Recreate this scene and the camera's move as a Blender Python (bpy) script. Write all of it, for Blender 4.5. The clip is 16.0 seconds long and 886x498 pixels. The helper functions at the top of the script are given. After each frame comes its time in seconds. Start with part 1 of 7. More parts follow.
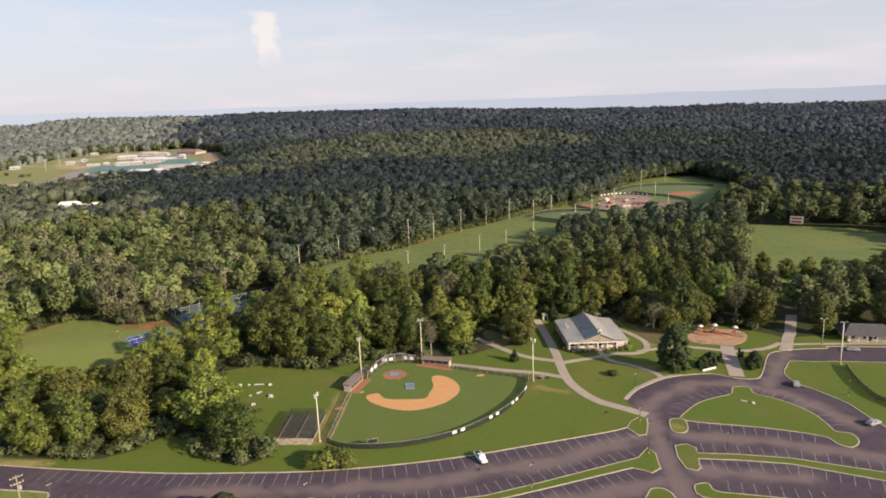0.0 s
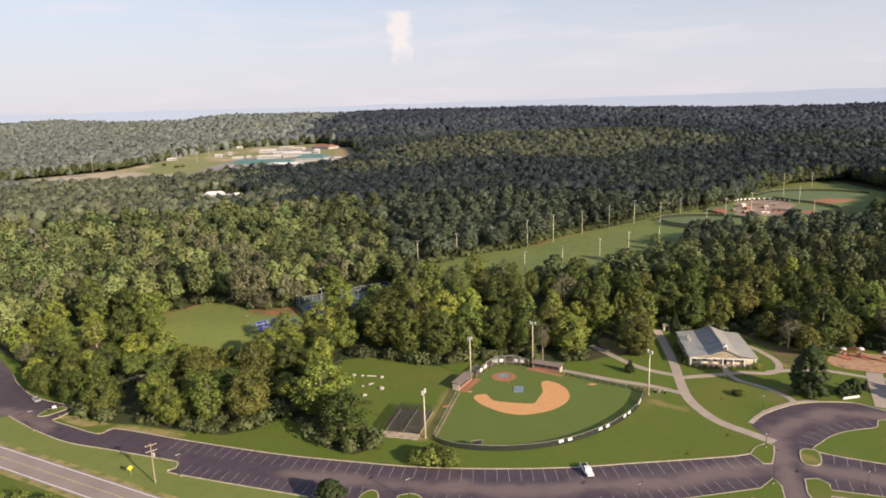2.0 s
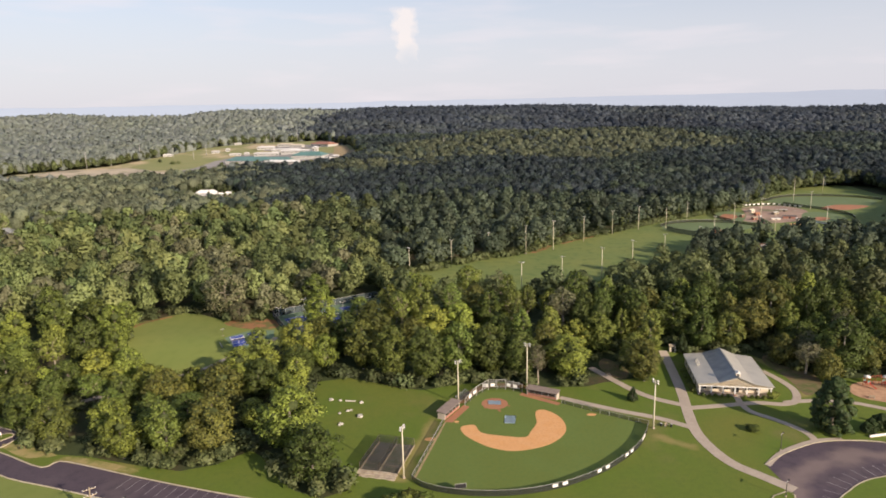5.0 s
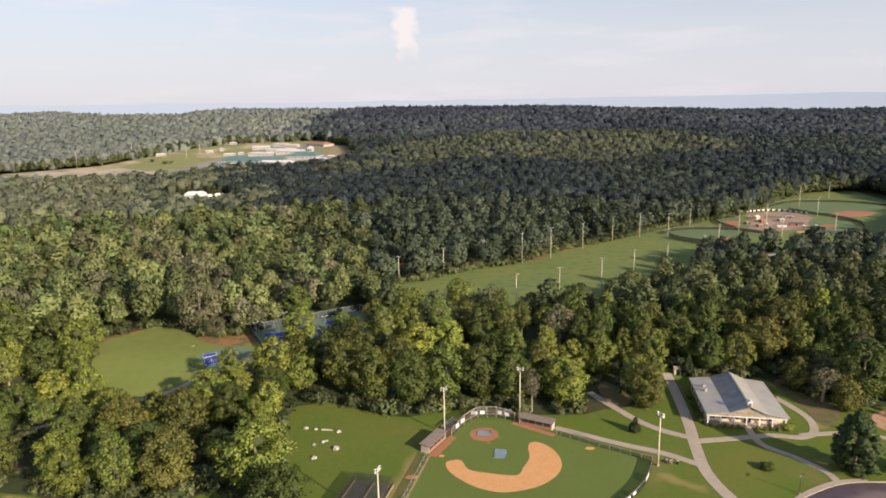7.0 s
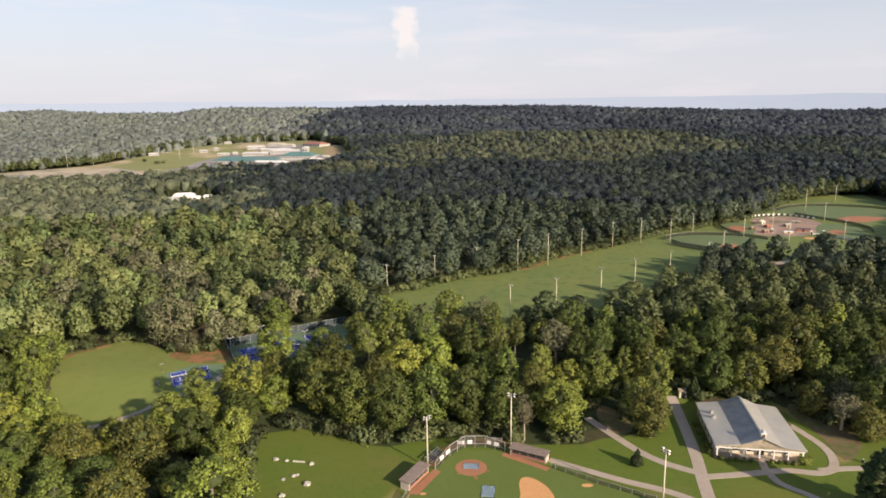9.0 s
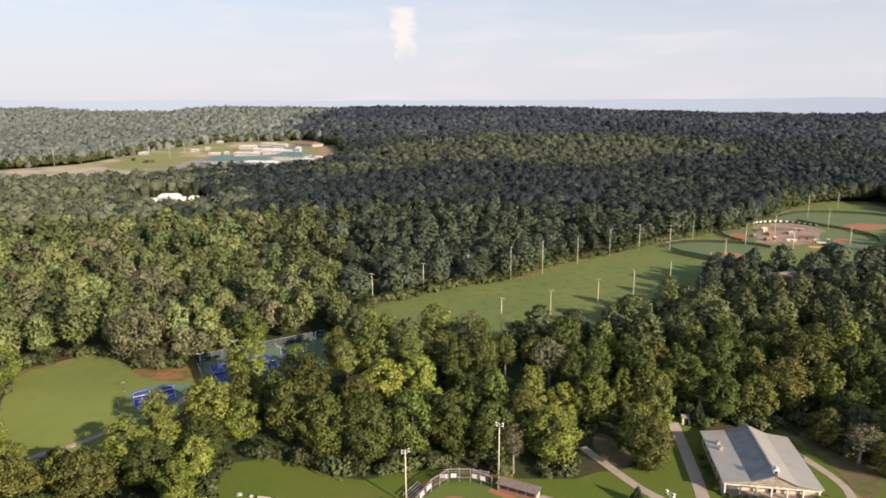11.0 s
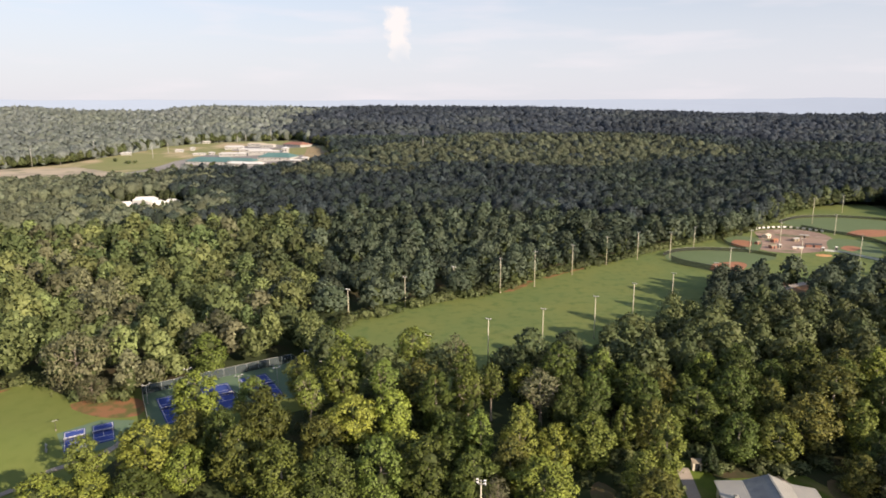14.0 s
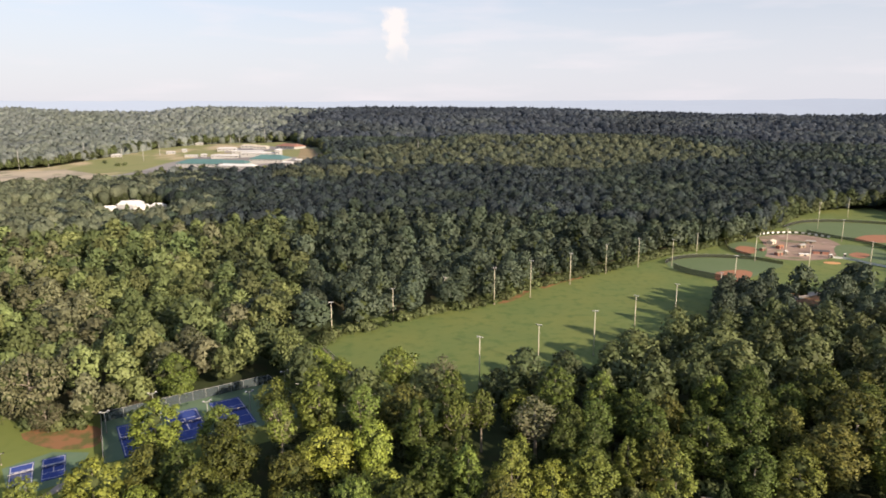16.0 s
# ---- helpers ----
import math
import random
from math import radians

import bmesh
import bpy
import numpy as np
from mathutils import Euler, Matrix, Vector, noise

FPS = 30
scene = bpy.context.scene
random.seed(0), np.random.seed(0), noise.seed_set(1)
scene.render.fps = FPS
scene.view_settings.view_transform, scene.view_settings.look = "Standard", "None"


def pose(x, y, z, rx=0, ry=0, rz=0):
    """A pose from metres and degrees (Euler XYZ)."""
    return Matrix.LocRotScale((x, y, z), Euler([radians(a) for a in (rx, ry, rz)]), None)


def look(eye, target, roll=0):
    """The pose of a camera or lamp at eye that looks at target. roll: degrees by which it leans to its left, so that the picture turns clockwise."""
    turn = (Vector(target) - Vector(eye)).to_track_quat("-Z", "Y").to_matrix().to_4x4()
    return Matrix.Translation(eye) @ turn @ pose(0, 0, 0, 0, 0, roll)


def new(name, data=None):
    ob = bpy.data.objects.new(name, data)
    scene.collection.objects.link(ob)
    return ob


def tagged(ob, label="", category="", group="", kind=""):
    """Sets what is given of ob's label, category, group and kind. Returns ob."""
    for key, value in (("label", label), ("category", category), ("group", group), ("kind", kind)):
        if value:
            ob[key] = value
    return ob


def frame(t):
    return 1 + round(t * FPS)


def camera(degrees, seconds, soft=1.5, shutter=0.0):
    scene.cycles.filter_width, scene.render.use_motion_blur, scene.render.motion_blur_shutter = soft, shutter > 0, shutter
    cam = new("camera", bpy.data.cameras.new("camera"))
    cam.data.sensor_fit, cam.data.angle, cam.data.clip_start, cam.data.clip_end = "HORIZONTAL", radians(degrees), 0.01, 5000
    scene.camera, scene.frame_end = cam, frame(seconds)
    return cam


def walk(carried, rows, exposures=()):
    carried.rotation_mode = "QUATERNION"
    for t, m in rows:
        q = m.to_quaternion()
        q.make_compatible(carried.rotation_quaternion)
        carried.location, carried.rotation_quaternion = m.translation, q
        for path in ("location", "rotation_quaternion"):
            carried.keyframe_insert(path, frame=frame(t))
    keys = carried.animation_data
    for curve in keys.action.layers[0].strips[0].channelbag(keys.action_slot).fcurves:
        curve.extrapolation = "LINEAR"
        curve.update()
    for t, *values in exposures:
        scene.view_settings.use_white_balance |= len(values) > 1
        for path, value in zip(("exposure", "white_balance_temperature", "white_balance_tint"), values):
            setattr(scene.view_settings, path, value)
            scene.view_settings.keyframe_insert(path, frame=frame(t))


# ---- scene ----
cam = camera(67.4, 16.0, soft=1.75)

PATH = [
    (0, (-38.62, -209.752, 93.414), (-38.147, -207.854, 92.995), -2.0),
    (0.5, (-37.697, -210.475, 93.81), (-37.404, -208.54, 93.394), -1.9),
    (1, (-37.166, -210.51, 93.993), (-36.966, -208.563, 93.578), -1.8),
    (1.5, (-36.566, -209.83, 94.336), (-36.413, -207.88, 93.921), -1.8),
    (2, (-35.778, -208.164, 94.081), (-35.666, -206.21, 93.666), -1.8),
    (2.5, (-35.053, -206.453, 94.521), (-34.973, -204.499, 94.104), -1.8),
    (3, (-34.153, -203.501, 94.514), (-34.079, -201.546, 94.096), -1.7),
    (3.5, (-32.977, -200.075, 94.541), (-32.898, -198.12, 94.123), -1.7),
    (4, (-31.78, -196.185, 94.685), (-31.688, -194.232, 94.265), -1.6),
    (6.5, (-25.255, -172.962, 95.725), (-25.149, -171.01, 95.302), -1.0),
    (7, (-24.077, -168.501, 95.854), (-23.971, -166.549, 95.431), -0.9),
    (7.5, (-22.784, -163.85, 95.881), (-22.676, -161.898, 95.458), -0.8),
    (8, (-21.447, -159.224, 95.831), (-21.34, -157.272, 95.409), -0.7),
    (8.5, (-20.165, -154.586, 95.899), (-20.058, -152.634, 95.475), -0.7),
    (9, (-18.694, -150.357, 95.993), (-18.587, -148.406, 95.569), -0.7),
    (11.5, (-13.391, -129.017, 95.855), (-13.27, -127.066, 95.433), -0.1),
    (12, (-12.491, -124.771, 95.827), (-12.367, -122.82, 95.404), -0.1),
    (12.5, (-11.096, -120.306, 95.869), (-10.967, -118.356, 95.446), -0.1),
    (13, (-10.017, -115.921, 95.848), (-9.884, -113.971, 95.425), -0.1),
    (13.5, (-8.924, -111.411, 95.806), (-8.789, -109.46, 95.384), -0.1),
    (14, (-7.647, -106.802, 95.709), (-7.511, -104.852, 95.286), -0.1),
    (14.5, (-6.326, -102.38, 95.658), (-6.189, -100.43, 95.236), -0.1),
    (15, (-5.218, -97.713, 95.536), (-5.08, -95.763, 95.115), -0.2),
    (15.5, (-4.086, -93.461, 95.654), (-3.947, -91.511, 95.232), -0.2),
    (16, (-3.052, -89.453, 95.77), (-2.91, -87.503, 95.35), -0.1),
]
walk(cam, [(t, look(eye, target, roll)) for t, eye, target, roll in PATH], [(0, 0.7, 6500, 19), (4, 0.71, 6500, 19), (9, 0.75, 6500, 18), (12, 0.79, 6500, 18), (16, 0.83, 6500, 18)])

# ---- world, sun, exposure ----
SUN_AZ = math.atan2(0.66, -0.75)
SUN_EL = radians(21.5)
world = bpy.data.worlds.new("world")
scene.world = world
world.use_nodes = True
wn, wl = world.node_tree.nodes, world.node_tree.links
sky = wn.new("ShaderNodeTexSky")
sky.sky_type = "NISHITA"
sky.sun_disc = False
sky.sun_elevation = SUN_EL
sky.sun_rotation = SUN_AZ
sky.air_density, sky.dust_density, sky.ozone_density = 1.0, 0.6, 1.0
# summer haze: the sky whitens towards the horizon all round
direction = wn.new("ShaderNodeTexCoord")
split = wn.new("ShaderNodeSeparateXYZ")
wl.new(direction.outputs["Generated"], split.inputs[0])
haze = wn.new("ShaderNodeMapRange")
haze.interpolation_type = "SMOOTHERSTEP"
haze.inputs["From Min"].default_value, haze.inputs["From Max"].default_value = -0.02, 0.34
haze.inputs["To Min"].default_value, haze.inputs["To Max"].default_value = 0.88, 0.1
wl.new(split.outputs["Z"], haze.inputs["Value"])
veil = wn.new("ShaderNodeMix")
veil.data_type = "RGBA"
wl.new(haze.outputs[0], veil.inputs["Factor"])
wl.new(sky.outputs[0], veil.inputs[6])
veil.inputs[7].default_value = (5.2, 5.45, 5.8, 1)


def wmath(op, a, b=None, c=None):
    """One arithmetic node of the sky."""
    node = wn.new("ShaderNodeMath")
    node.operation = op
    for k, v in enumerate((a, b, c)):
        if v is None:
            continue
        if isinstance(v, (int, float)):
            node.inputs[k].default_value = v
        else:
            wl.new(v, node.inputs[k])
    return node.outputs[0]


def wnoise(vector, scale, detail=4):
    node = wn.new("ShaderNodeTexNoise")
    node.inputs["Scale"].default_value, node.inputs["Detail"].default_value = scale, detail
    wl.new(vector, node.inputs["Vector"])
    return node.outputs["Fac"]


def over(base, colour, factor):
    node = wn.new("ShaderNodeMix")
    node.data_type = "RGBA"
    wl.new(factor, node.inputs["Factor"])
    wl.new(base, node.inputs[6])
    node.inputs[7].default_value = (*colour, 1)
    return node.outputs[2]


# faint streaks of high cloud, and one tall cumulus to the north
stretch = wn.new("ShaderNodeMapping")
stretch.inputs["Scale"].default_value = (1.0, 1.0, 7.0)
wl.new(direction.outputs["Generated"], stretch.inputs["Vector"])
streak = wmath("MULTIPLY", wmath("MAXIMUM", wmath("SUBTRACT", wnoise(stretch.outputs[0], 5.0), 0.5), 0.0), 1.8)
clouded = over(veil.outputs[2], (6.7, 6.35, 6.3), streak)
rough = wmath("MULTIPLY", wmath("SUBTRACT", wnoise(direction.outputs["Generated"], 55.0, 5), 0.5), 0.035)
across = wmath("ADD", wmath("DIVIDE", split.outputs["X"], wmath("MAXIMUM", split.outputs["Y"], 0.05)), rough)
up = wmath("ADD", split.outputs["Z"], rough)
width = wmath("MULTIPLY_ADD", up, 0.09, 0.009)
core = wmath("SUBTRACT", 1.0, wmath("ABSOLUTE", wmath("DIVIDE", wmath("SUBTRACT", wmath("MULTIPLY_ADD", up, -0.12, 0.018), across), width)))
rise = wmath("MULTIPLY", wmath("SUBTRACT", up, 0.06), 22.0)
lid = wmath("MULTIPLY", wmath("SUBTRACT", 0.136, up), 70.0)
puff = wmath("MAXIMUM", wmath("MINIMUM", wmath("MINIMUM", wmath("MULTIPLY", core, 1.3), rise), wmath("MINIMUM", lid, 0.72)), 0.0)
north = wmath("GREATER_THAN", split.outputs["Y"], 0.5)
clouded = over(clouded, (7.4, 6.95, 6.3), wmath("MULTIPLY", puff, north))
wl.new(clouded, wn["Background"].inputs[0])
wn["Background"].inputs[1].default_value = 0.082
sun = new("sun", bpy.data.lights.new("sun", "SUN"))
sun.data.energy, sun.data.angle, sun.data.color = 4.3, radians(0.6), (1.0, 0.86, 0.64)
sun_dir = Vector((math.sin(SUN_AZ) * math.cos(SUN_EL), math.cos(SUN_AZ) * math.cos(SUN_EL), math.sin(SUN_EL)))
sun.matrix_world = look(sun_dir * 300, (0, 0, 0))


# ---- materials ----
def material(name, base, rough=0.8, spots=(), metal=0.0, bump=0.0, bump_scale=20.0, obj_var=0.0, spec=0.3, attr_var=0.0):
    """Procedural surface. spots: (colour, scale, low, high, amount) layers of noise mixed over the base colour."""
    m = bpy.data.materials.new(name)
    m.use_nodes = True
    n, l = m.node_tree.nodes, m.node_tree.links
    b = n["Principled BSDF"]
    b.inputs["Roughness"].default_value = rough
    b.inputs["Metallic"].default_value = metal
    b.inputs["Specular IOR Level"].default_value = spec
    geo = n.new("ShaderNodeNewGeometry")
    col = n.new("ShaderNodeRGB")
    col.outputs[0].default_value = (*base, 1)
    out = col.outputs[0]
    for colour, scale, low, high, amount in spots:
        tex = n.new("ShaderNodeTexNoise")
        tex.inputs["Scale"].default_value = scale
        tex.inputs["Detail"].default_value = 4
        l.new(geo.outputs["Position"], tex.inputs["Vector"])
        ramp = n.new("ShaderNodeMapRange")
        ramp.inputs["From Min"].default_value, ramp.inputs["From Max"].default_value = low, high
        ramp.inputs["To Max"].default_value = amount
        l.new(tex.outputs["Fac"], ramp.inputs["Value"])
        mix = n.new("ShaderNodeMix")
        mix.data_type = "RGBA"
        l.new(ramp.outputs[0], mix.inputs["Factor"])
        l.new(out, mix.inputs[6])
        mix.inputs[7].default_value = (*colour, 1)
        out = mix.outputs[2]
    if obj_var or attr_var:
        hsv = n.new("ShaderNodeHueSaturation")
        val = n.new("ShaderNodeMapRange")
        hue = n.new("ShaderNodeMapRange")
        amount = obj_var or attr_var
        val.inputs["To Min"].default_value, val.inputs["To Max"].default_value = 1 - amount, 1 + amount
        hue.inputs["To Min"].default_value, hue.inputs["To Max"].default_value = 0.5 - amount * 0.015, 0.5 + amount * 0.06
        if obj_var:
            info = n.new("ShaderNodeObjectInfo")
            source = info.outputs["Random"]
        else:
            info = n.new("ShaderNodeAttribute")
            info.attribute_name = "tint"
            source = info.outputs["Fac"]
        mul = n.new("ShaderNodeMath")
        mul.operation = "MULTIPLY"
        mul.inputs[1].default_value = 7.31
        frac = n.new("ShaderNodeMath")
        frac.operation = "FRACT"
        l.new(source, mul.inputs[0])
        l.new(mul.outputs[0], frac.inputs[0])
        l.new(source, val.inputs["Value"])
        l.new(frac.outputs[0], hue.inputs["Value"])
        l.new(val.outputs[0], hsv.inputs["Value"])
        l.new(hue.outputs[0], hsv.inputs["Hue"])
        l.new(out, hsv.inputs["Color"])
        out = hsv.outputs[0]
    l.new(out, b.inputs["Base Color"])
    if bump:
        tex = n.new("ShaderNodeTexNoise")
        tex.inputs["Scale"].default_value = bump_scale
        tex.inputs["Detail"].default_value = 3
        l.new(geo.outputs["Position"], tex.inputs["Vector"])
        bp = n.new("ShaderNodeBump")
        bp.inputs["Strength"].default_value = bump
        bp.inputs["Distance"].default_value = 0.1
        l.new(tex.outputs["Fac"], bp.inputs["Height"])
        l.new(bp.outputs[0], b.inputs["Normal"])
    return m


def leafy(name, base, spots, obj_var=0.0, attr_var=0.0, glow=0.16, tones=(0.72, 1.32), clumps=0.0):
    """Foliage: a leaf surface that also lets some light through."""
    m = material(name, base, 0.6, spots, obj_var=obj_var, attr_var=attr_var, spec=0.25)
    n, l = m.node_tree.nodes, m.node_tree.links
    b = n["Principled BSDF"]
    # every clump of leaves has a tone of its own
    tone = n.new("ShaderNodeHueSaturation")
    deep = n.new("ShaderNodeMapRange")
    deep.inputs["To Min"].default_value, deep.inputs["To Max"].default_value = tones
    l.new(n["Geometry"].outputs["Random Per Island"], deep.inputs["Value"])
    l.new(deep.outputs[0], tone.inputs["Value"])
    l.new(b.inputs["Base Color"].links[0].from_socket, tone.inputs["Color"])
    l.new(tone.outputs[0], b.inputs["Base Color"])
    tr = n.new("ShaderNodeBsdfTranslucent")
    if clumps:
        tex = n.new("ShaderNodeTexNoise")
        tex.inputs["Scale"].default_value, tex.inputs["Detail"].default_value, tex.inputs["Roughness"].default_value = clumps, 4, 0.7
        l.new(n["Geometry"].outputs["Position"], tex.inputs["Vector"])
        bp = n.new("ShaderNodeBump")
        bp.inputs["Strength"].default_value, bp.inputs["Distance"].default_value = 1.0, 2.6
        l.new(tex.outputs["Fac"], bp.inputs["Height"])
        l.new(bp.outputs[0], b.inputs["Normal"])
        l.new(bp.outputs[0], tr.inputs["Normal"])
    mix = n.new("ShaderNodeMixShader")
    mix.inputs[0].default_value = glow
    l.new(b.inputs["Base Color"].links[0].from_socket, tr.inputs["Color"])
    l.new(b.outputs[0], mix.inputs[1])
    l.new(tr.outputs[0], mix.inputs[2])
    l.new(mix.outputs[0], n["Material Output"].inputs["Surface"])
    return m


GRASS = material("mown_grass", (0.108, 0.16, 0.018), 0.9, [((0.145, 0.162, 0.026), 0.05, 0.4, 0.7, 0.7), ((0.085, 0.13, 0.02), 0.6, 0.45, 0.7, 0.5), ((0.2, 0.17, 0.06), 0.035, 0.585, 0.7, 0.6), ((0.19, 0.175, 0.035), 0.022, 0.56, 0.7, 0.4), ((0.085, 0.12, 0.02), 2.2, 0.45, 0.68, 0.5)], bump=0.5, bump_scale=6)
TURF = material("ball_field_turf", (0.124, 0.163, 0.033), 0.9, [((0.13, 0.185, 0.045), 0.08, 0.4, 0.7, 0.6), ((0.085, 0.145, 0.035), 0.9, 0.45, 0.7, 0.4)], bump=0.4, bump_scale=8)
SCHOOLGRASS = material("dry_school_grass", (0.25, 0.25, 0.1), 0.95, [((0.5, 0.39, 0.25), 0.011, 0.5, 0.58, 0.9), ((0.2, 0.23, 0.08), 0.03, 0.45, 0.62, 0.6)], bump=0.3, bump_scale=3)
MEADOW = material("sunny_meadow_grass", (0.17, 0.21, 0.05), 0.9, [((0.21, 0.23, 0.06), 0.03, 0.42, 0.66, 0.7), ((0.14, 0.18, 0.04), 0.25, 0.48, 0.7, 0.5)], bump=0.4, bump_scale=5)
FIELD = material("sports_field_grass", (0.145, 0.19, 0.055), 0.9, [((0.19, 0.21, 0.055), 0.03, 0.4, 0.65, 0.7), ((0.06, 0.12, 0.03), 0.2, 0.5, 0.7, 0.5)], bump=0.4, bump_scale=5)
FLOOR = material("forest_floor", (0.045, 0.06, 0.02), 0.95, [((0.09, 0.06, 0.035), 0.06, 0.5, 0.65, 0.7), ((0.03, 0.045, 0.015), 0.4, 0.45, 0.7, 0.6)], bump=0.6, bump_scale=3)
CLAY = material("infield_clay", (0.66, 0.345, 0.14), 0.95, [((0.68, 0.39, 0.19), 0.3, 0.4, 0.7, 0.6), ((0.42, 0.19, 0.08), 1.5, 0.5, 0.75, 0.4)], bump=0.3, bump_scale=10)
REDCLAY = material("red_clay", (0.36, 0.165, 0.095), 0.95, [((0.42, 0.2, 0.1), 0.3, 0.4, 0.7, 0.7)], bump=0.4, bump_scale=6)
BARE = material("bare_red_soil", (0.3, 0.15, 0.07), 0.95, [((0.12, 0.13, 0.04), 0.25, 0.45, 0.62, 0.9)], bump=0.4, bump_scale=5)
ASPHALT = material("worn_asphalt", (0.082, 0.062, 0.078), 0.9, [((0.14, 0.112, 0.11), 0.045, 0.5, 0.7, 0.5), ((0.052, 0.04, 0.054), 0.35, 0.46, 0.7, 0.6), ((0.105, 0.084, 0.095), 1.6, 0.5, 0.72, 0.5)], bump=0.2, bump_scale=30)


def wear_lanes(m, lanes, colour, reach):
    """Tan dust ground into the asphalt by wheels along the aisles."""
    n, l = m.node_tree.nodes, m.node_tree.links
    b = n["Principled BSDF"]
    geo = n["Geometry"]
    near = None

    def vec(op, *args):
        node = n.new("ShaderNodeVectorMath")
        node.operation = op
        for k, v in enumerate(args):
            if isinstance(v, tuple):
                node.inputs[k].default_value = v
            elif v is not None:
                l.new(v, node.inputs[k])
        return node

    wob = n.new("ShaderNodeTexNoise")
    wob.inputs["Scale"].default_value, wob.inputs["Detail"].default_value = 0.12, 5
    l.new(geo.outputs["Position"], wob.inputs["Vector"])
    for lane in lanes:
        for (ax, ay), (bx, by) in zip(lane, lane[1:]):
            dx, dy = bx - ax, by - ay
            q = dx * dx + dy * dy
            off = vec("SUBTRACT", geo.outputs["Position"], (ax, ay, 0.0)).outputs[0]
            t = n.new("ShaderNodeMath")
            t.operation, t.use_clamp = "MULTIPLY", True
            t.inputs[1].default_value = 1.0
            l.new(vec("DOT_PRODUCT", off, (dx / q, dy / q, 0.0)).outputs["Value"], t.inputs[0])
            along_ = vec("SCALE", (dx, dy, 0.0))
            l.new(t.outputs[0], along_.inputs["Scale"])
            d = vec("DISTANCE", off, along_.outputs[0]).outputs["Value"]
            if near is None:
                near = d
            else:
                low = n.new("ShaderNodeMath")
                low.operation = "MINIMUM"
                l.new(near, low.inputs[0])
                l.new(d, low.inputs[1])
                near = low.outputs[0]
    shake = n.new("ShaderNodeMath")
    shake.operation = "MULTIPLY_ADD"
    shake.inputs[1].default_value, shake.inputs[2].default_value = 9.0, -4.5
    l.new(wob.outputs["Fac"], shake.inputs[0])
    add = n.new("ShaderNodeMath")
    l.new(near, add.inputs[0])
    l.new(shake.outputs[0], add.inputs[1])
    fall = n.new("ShaderNodeMapRange")
    fall.interpolation_type = "SMOOTHSTEP"
    fall.inputs["From Min"].default_value, fall.inputs["From Max"].default_value = 0.0, reach
    fall.inputs["To Min"].default_value, fall.inputs["To Max"].default_value = 0.62, 0.0
    l.new(add.outputs[0], fall.inputs["Value"])
    mix = n.new("ShaderNodeMix")
    mix.data_type = "RGBA"
    l.new(fall.outputs[0], mix.inputs["Factor"])
    l.new(b.inputs["Base Color"].links[0].from_socket, mix.inputs[6])
    mix.inputs[7].default_value = (*colour, 1)
    l.new(mix.outputs[2], b.inputs["Base Color"])


wear_lanes(GRASS, [
    [(41.5, -15), (47, -20)], [(-149, -1.5), (-138, -7)], [(-128, -12), (-106, -18.6)], [(99, 8), (106, 16), (104, 28), (97, 42)],
    [(-33.5, -29), (-23, 1)], [(67.5, -52), (69.5, -54)],
], (0.33, 0.25, 0.1), 3.4)
wear_lanes(ASPHALT, [
    [(-172, 6), (-150, -8)],
    [(-70, -45), (-40, -54), (-10, -59.5), (30, -60), (60, -54)],
    [(66, -40), (60, -58), (50, -84)],
    [(66, -40), (76, -33), (92, -29), (106, -34), (114, -46), (117, -70)],
    [(112, -38), (124, -28), (138, -17)],
    [(66, -58), (84, -66.5), (112, -86)],
    [(60, -75), (82, -87)],
    [(48, -77), (0, -79)],
], (0.25, 0.19, 0.17), 5.0)
ROADTOP = material("old_road_asphalt", (0.34, 0.28, 0.25), 0.9, [((0.27, 0.22, 0.195), 0.12, 0.4, 0.7, 0.8), ((0.32, 0.27, 0.23), 0.5, 0.5, 0.7, 0.5)], bump=0.2, bump_scale=25)
DRYGRASS = material("dry_tan_grass", (0.33, 0.27, 0.11), 0.95, [((0.15, 0.18, 0.035), 0.22, 0.42, 0.6, 0.9), ((0.42, 0.32, 0.16), 0.5, 0.5, 0.7, 0.6)], bump=0.3, bump_scale=8)
# Brown soil with grass; the trees' shade darkens the base colour itself.
SHADED_SOIL = material("shaded_brown_soil", (0.17, 0.125, 0.065), 0.95, [((0.09, 0.115, 0.03), 0.3, 0.42, 0.6, 0.9), ((0.24, 0.17, 0.1), 0.6, 0.5, 0.7, 0.6)], bump=0.4, bump_scale=5)
TAN = material("sandy_soil", (0.36, 0.26, 0.15), 0.95, [((0.14, 0.16, 0.05), 0.4, 0.48, 0.66, 0.8)], bump=0.3, bump_scale=8)
CONCRETE = material("path_concrete", (0.43, 0.36, 0.29), 0.9, [((0.34, 0.28, 0.225), 0.25, 0.4, 0.7, 0.7), ((0.5, 0.43, 0.35), 1.5, 0.5, 0.7, 0.5)], bump=0.2, bump_scale=20)
KERB = material("kerb_concrete", (0.52, 0.45, 0.33), 0.9, [((0.33, 0.28, 0.2), 0.6, 0.4, 0.7, 0.8)], bump=0.2, bump_scale=25)
PAINT = material("road_paint", (0.36, 0.33, 0.34), 0.8, [((0.24, 0.22, 0.24), 0.8, 0.45, 0.65, 0.7)])
YELLOW = material("yellow_road_paint", (0.58, 0.47, 0.26), 0.8, [((0.3, 0.22, 0.1), 0.8, 0.45, 0.65, 0.6)])
WHITE = material("white_paint", (0.78, 0.76, 0.72), 0.5, [((0.62, 0.6, 0.56), 1.2, 0.5, 0.7, 0.5)])
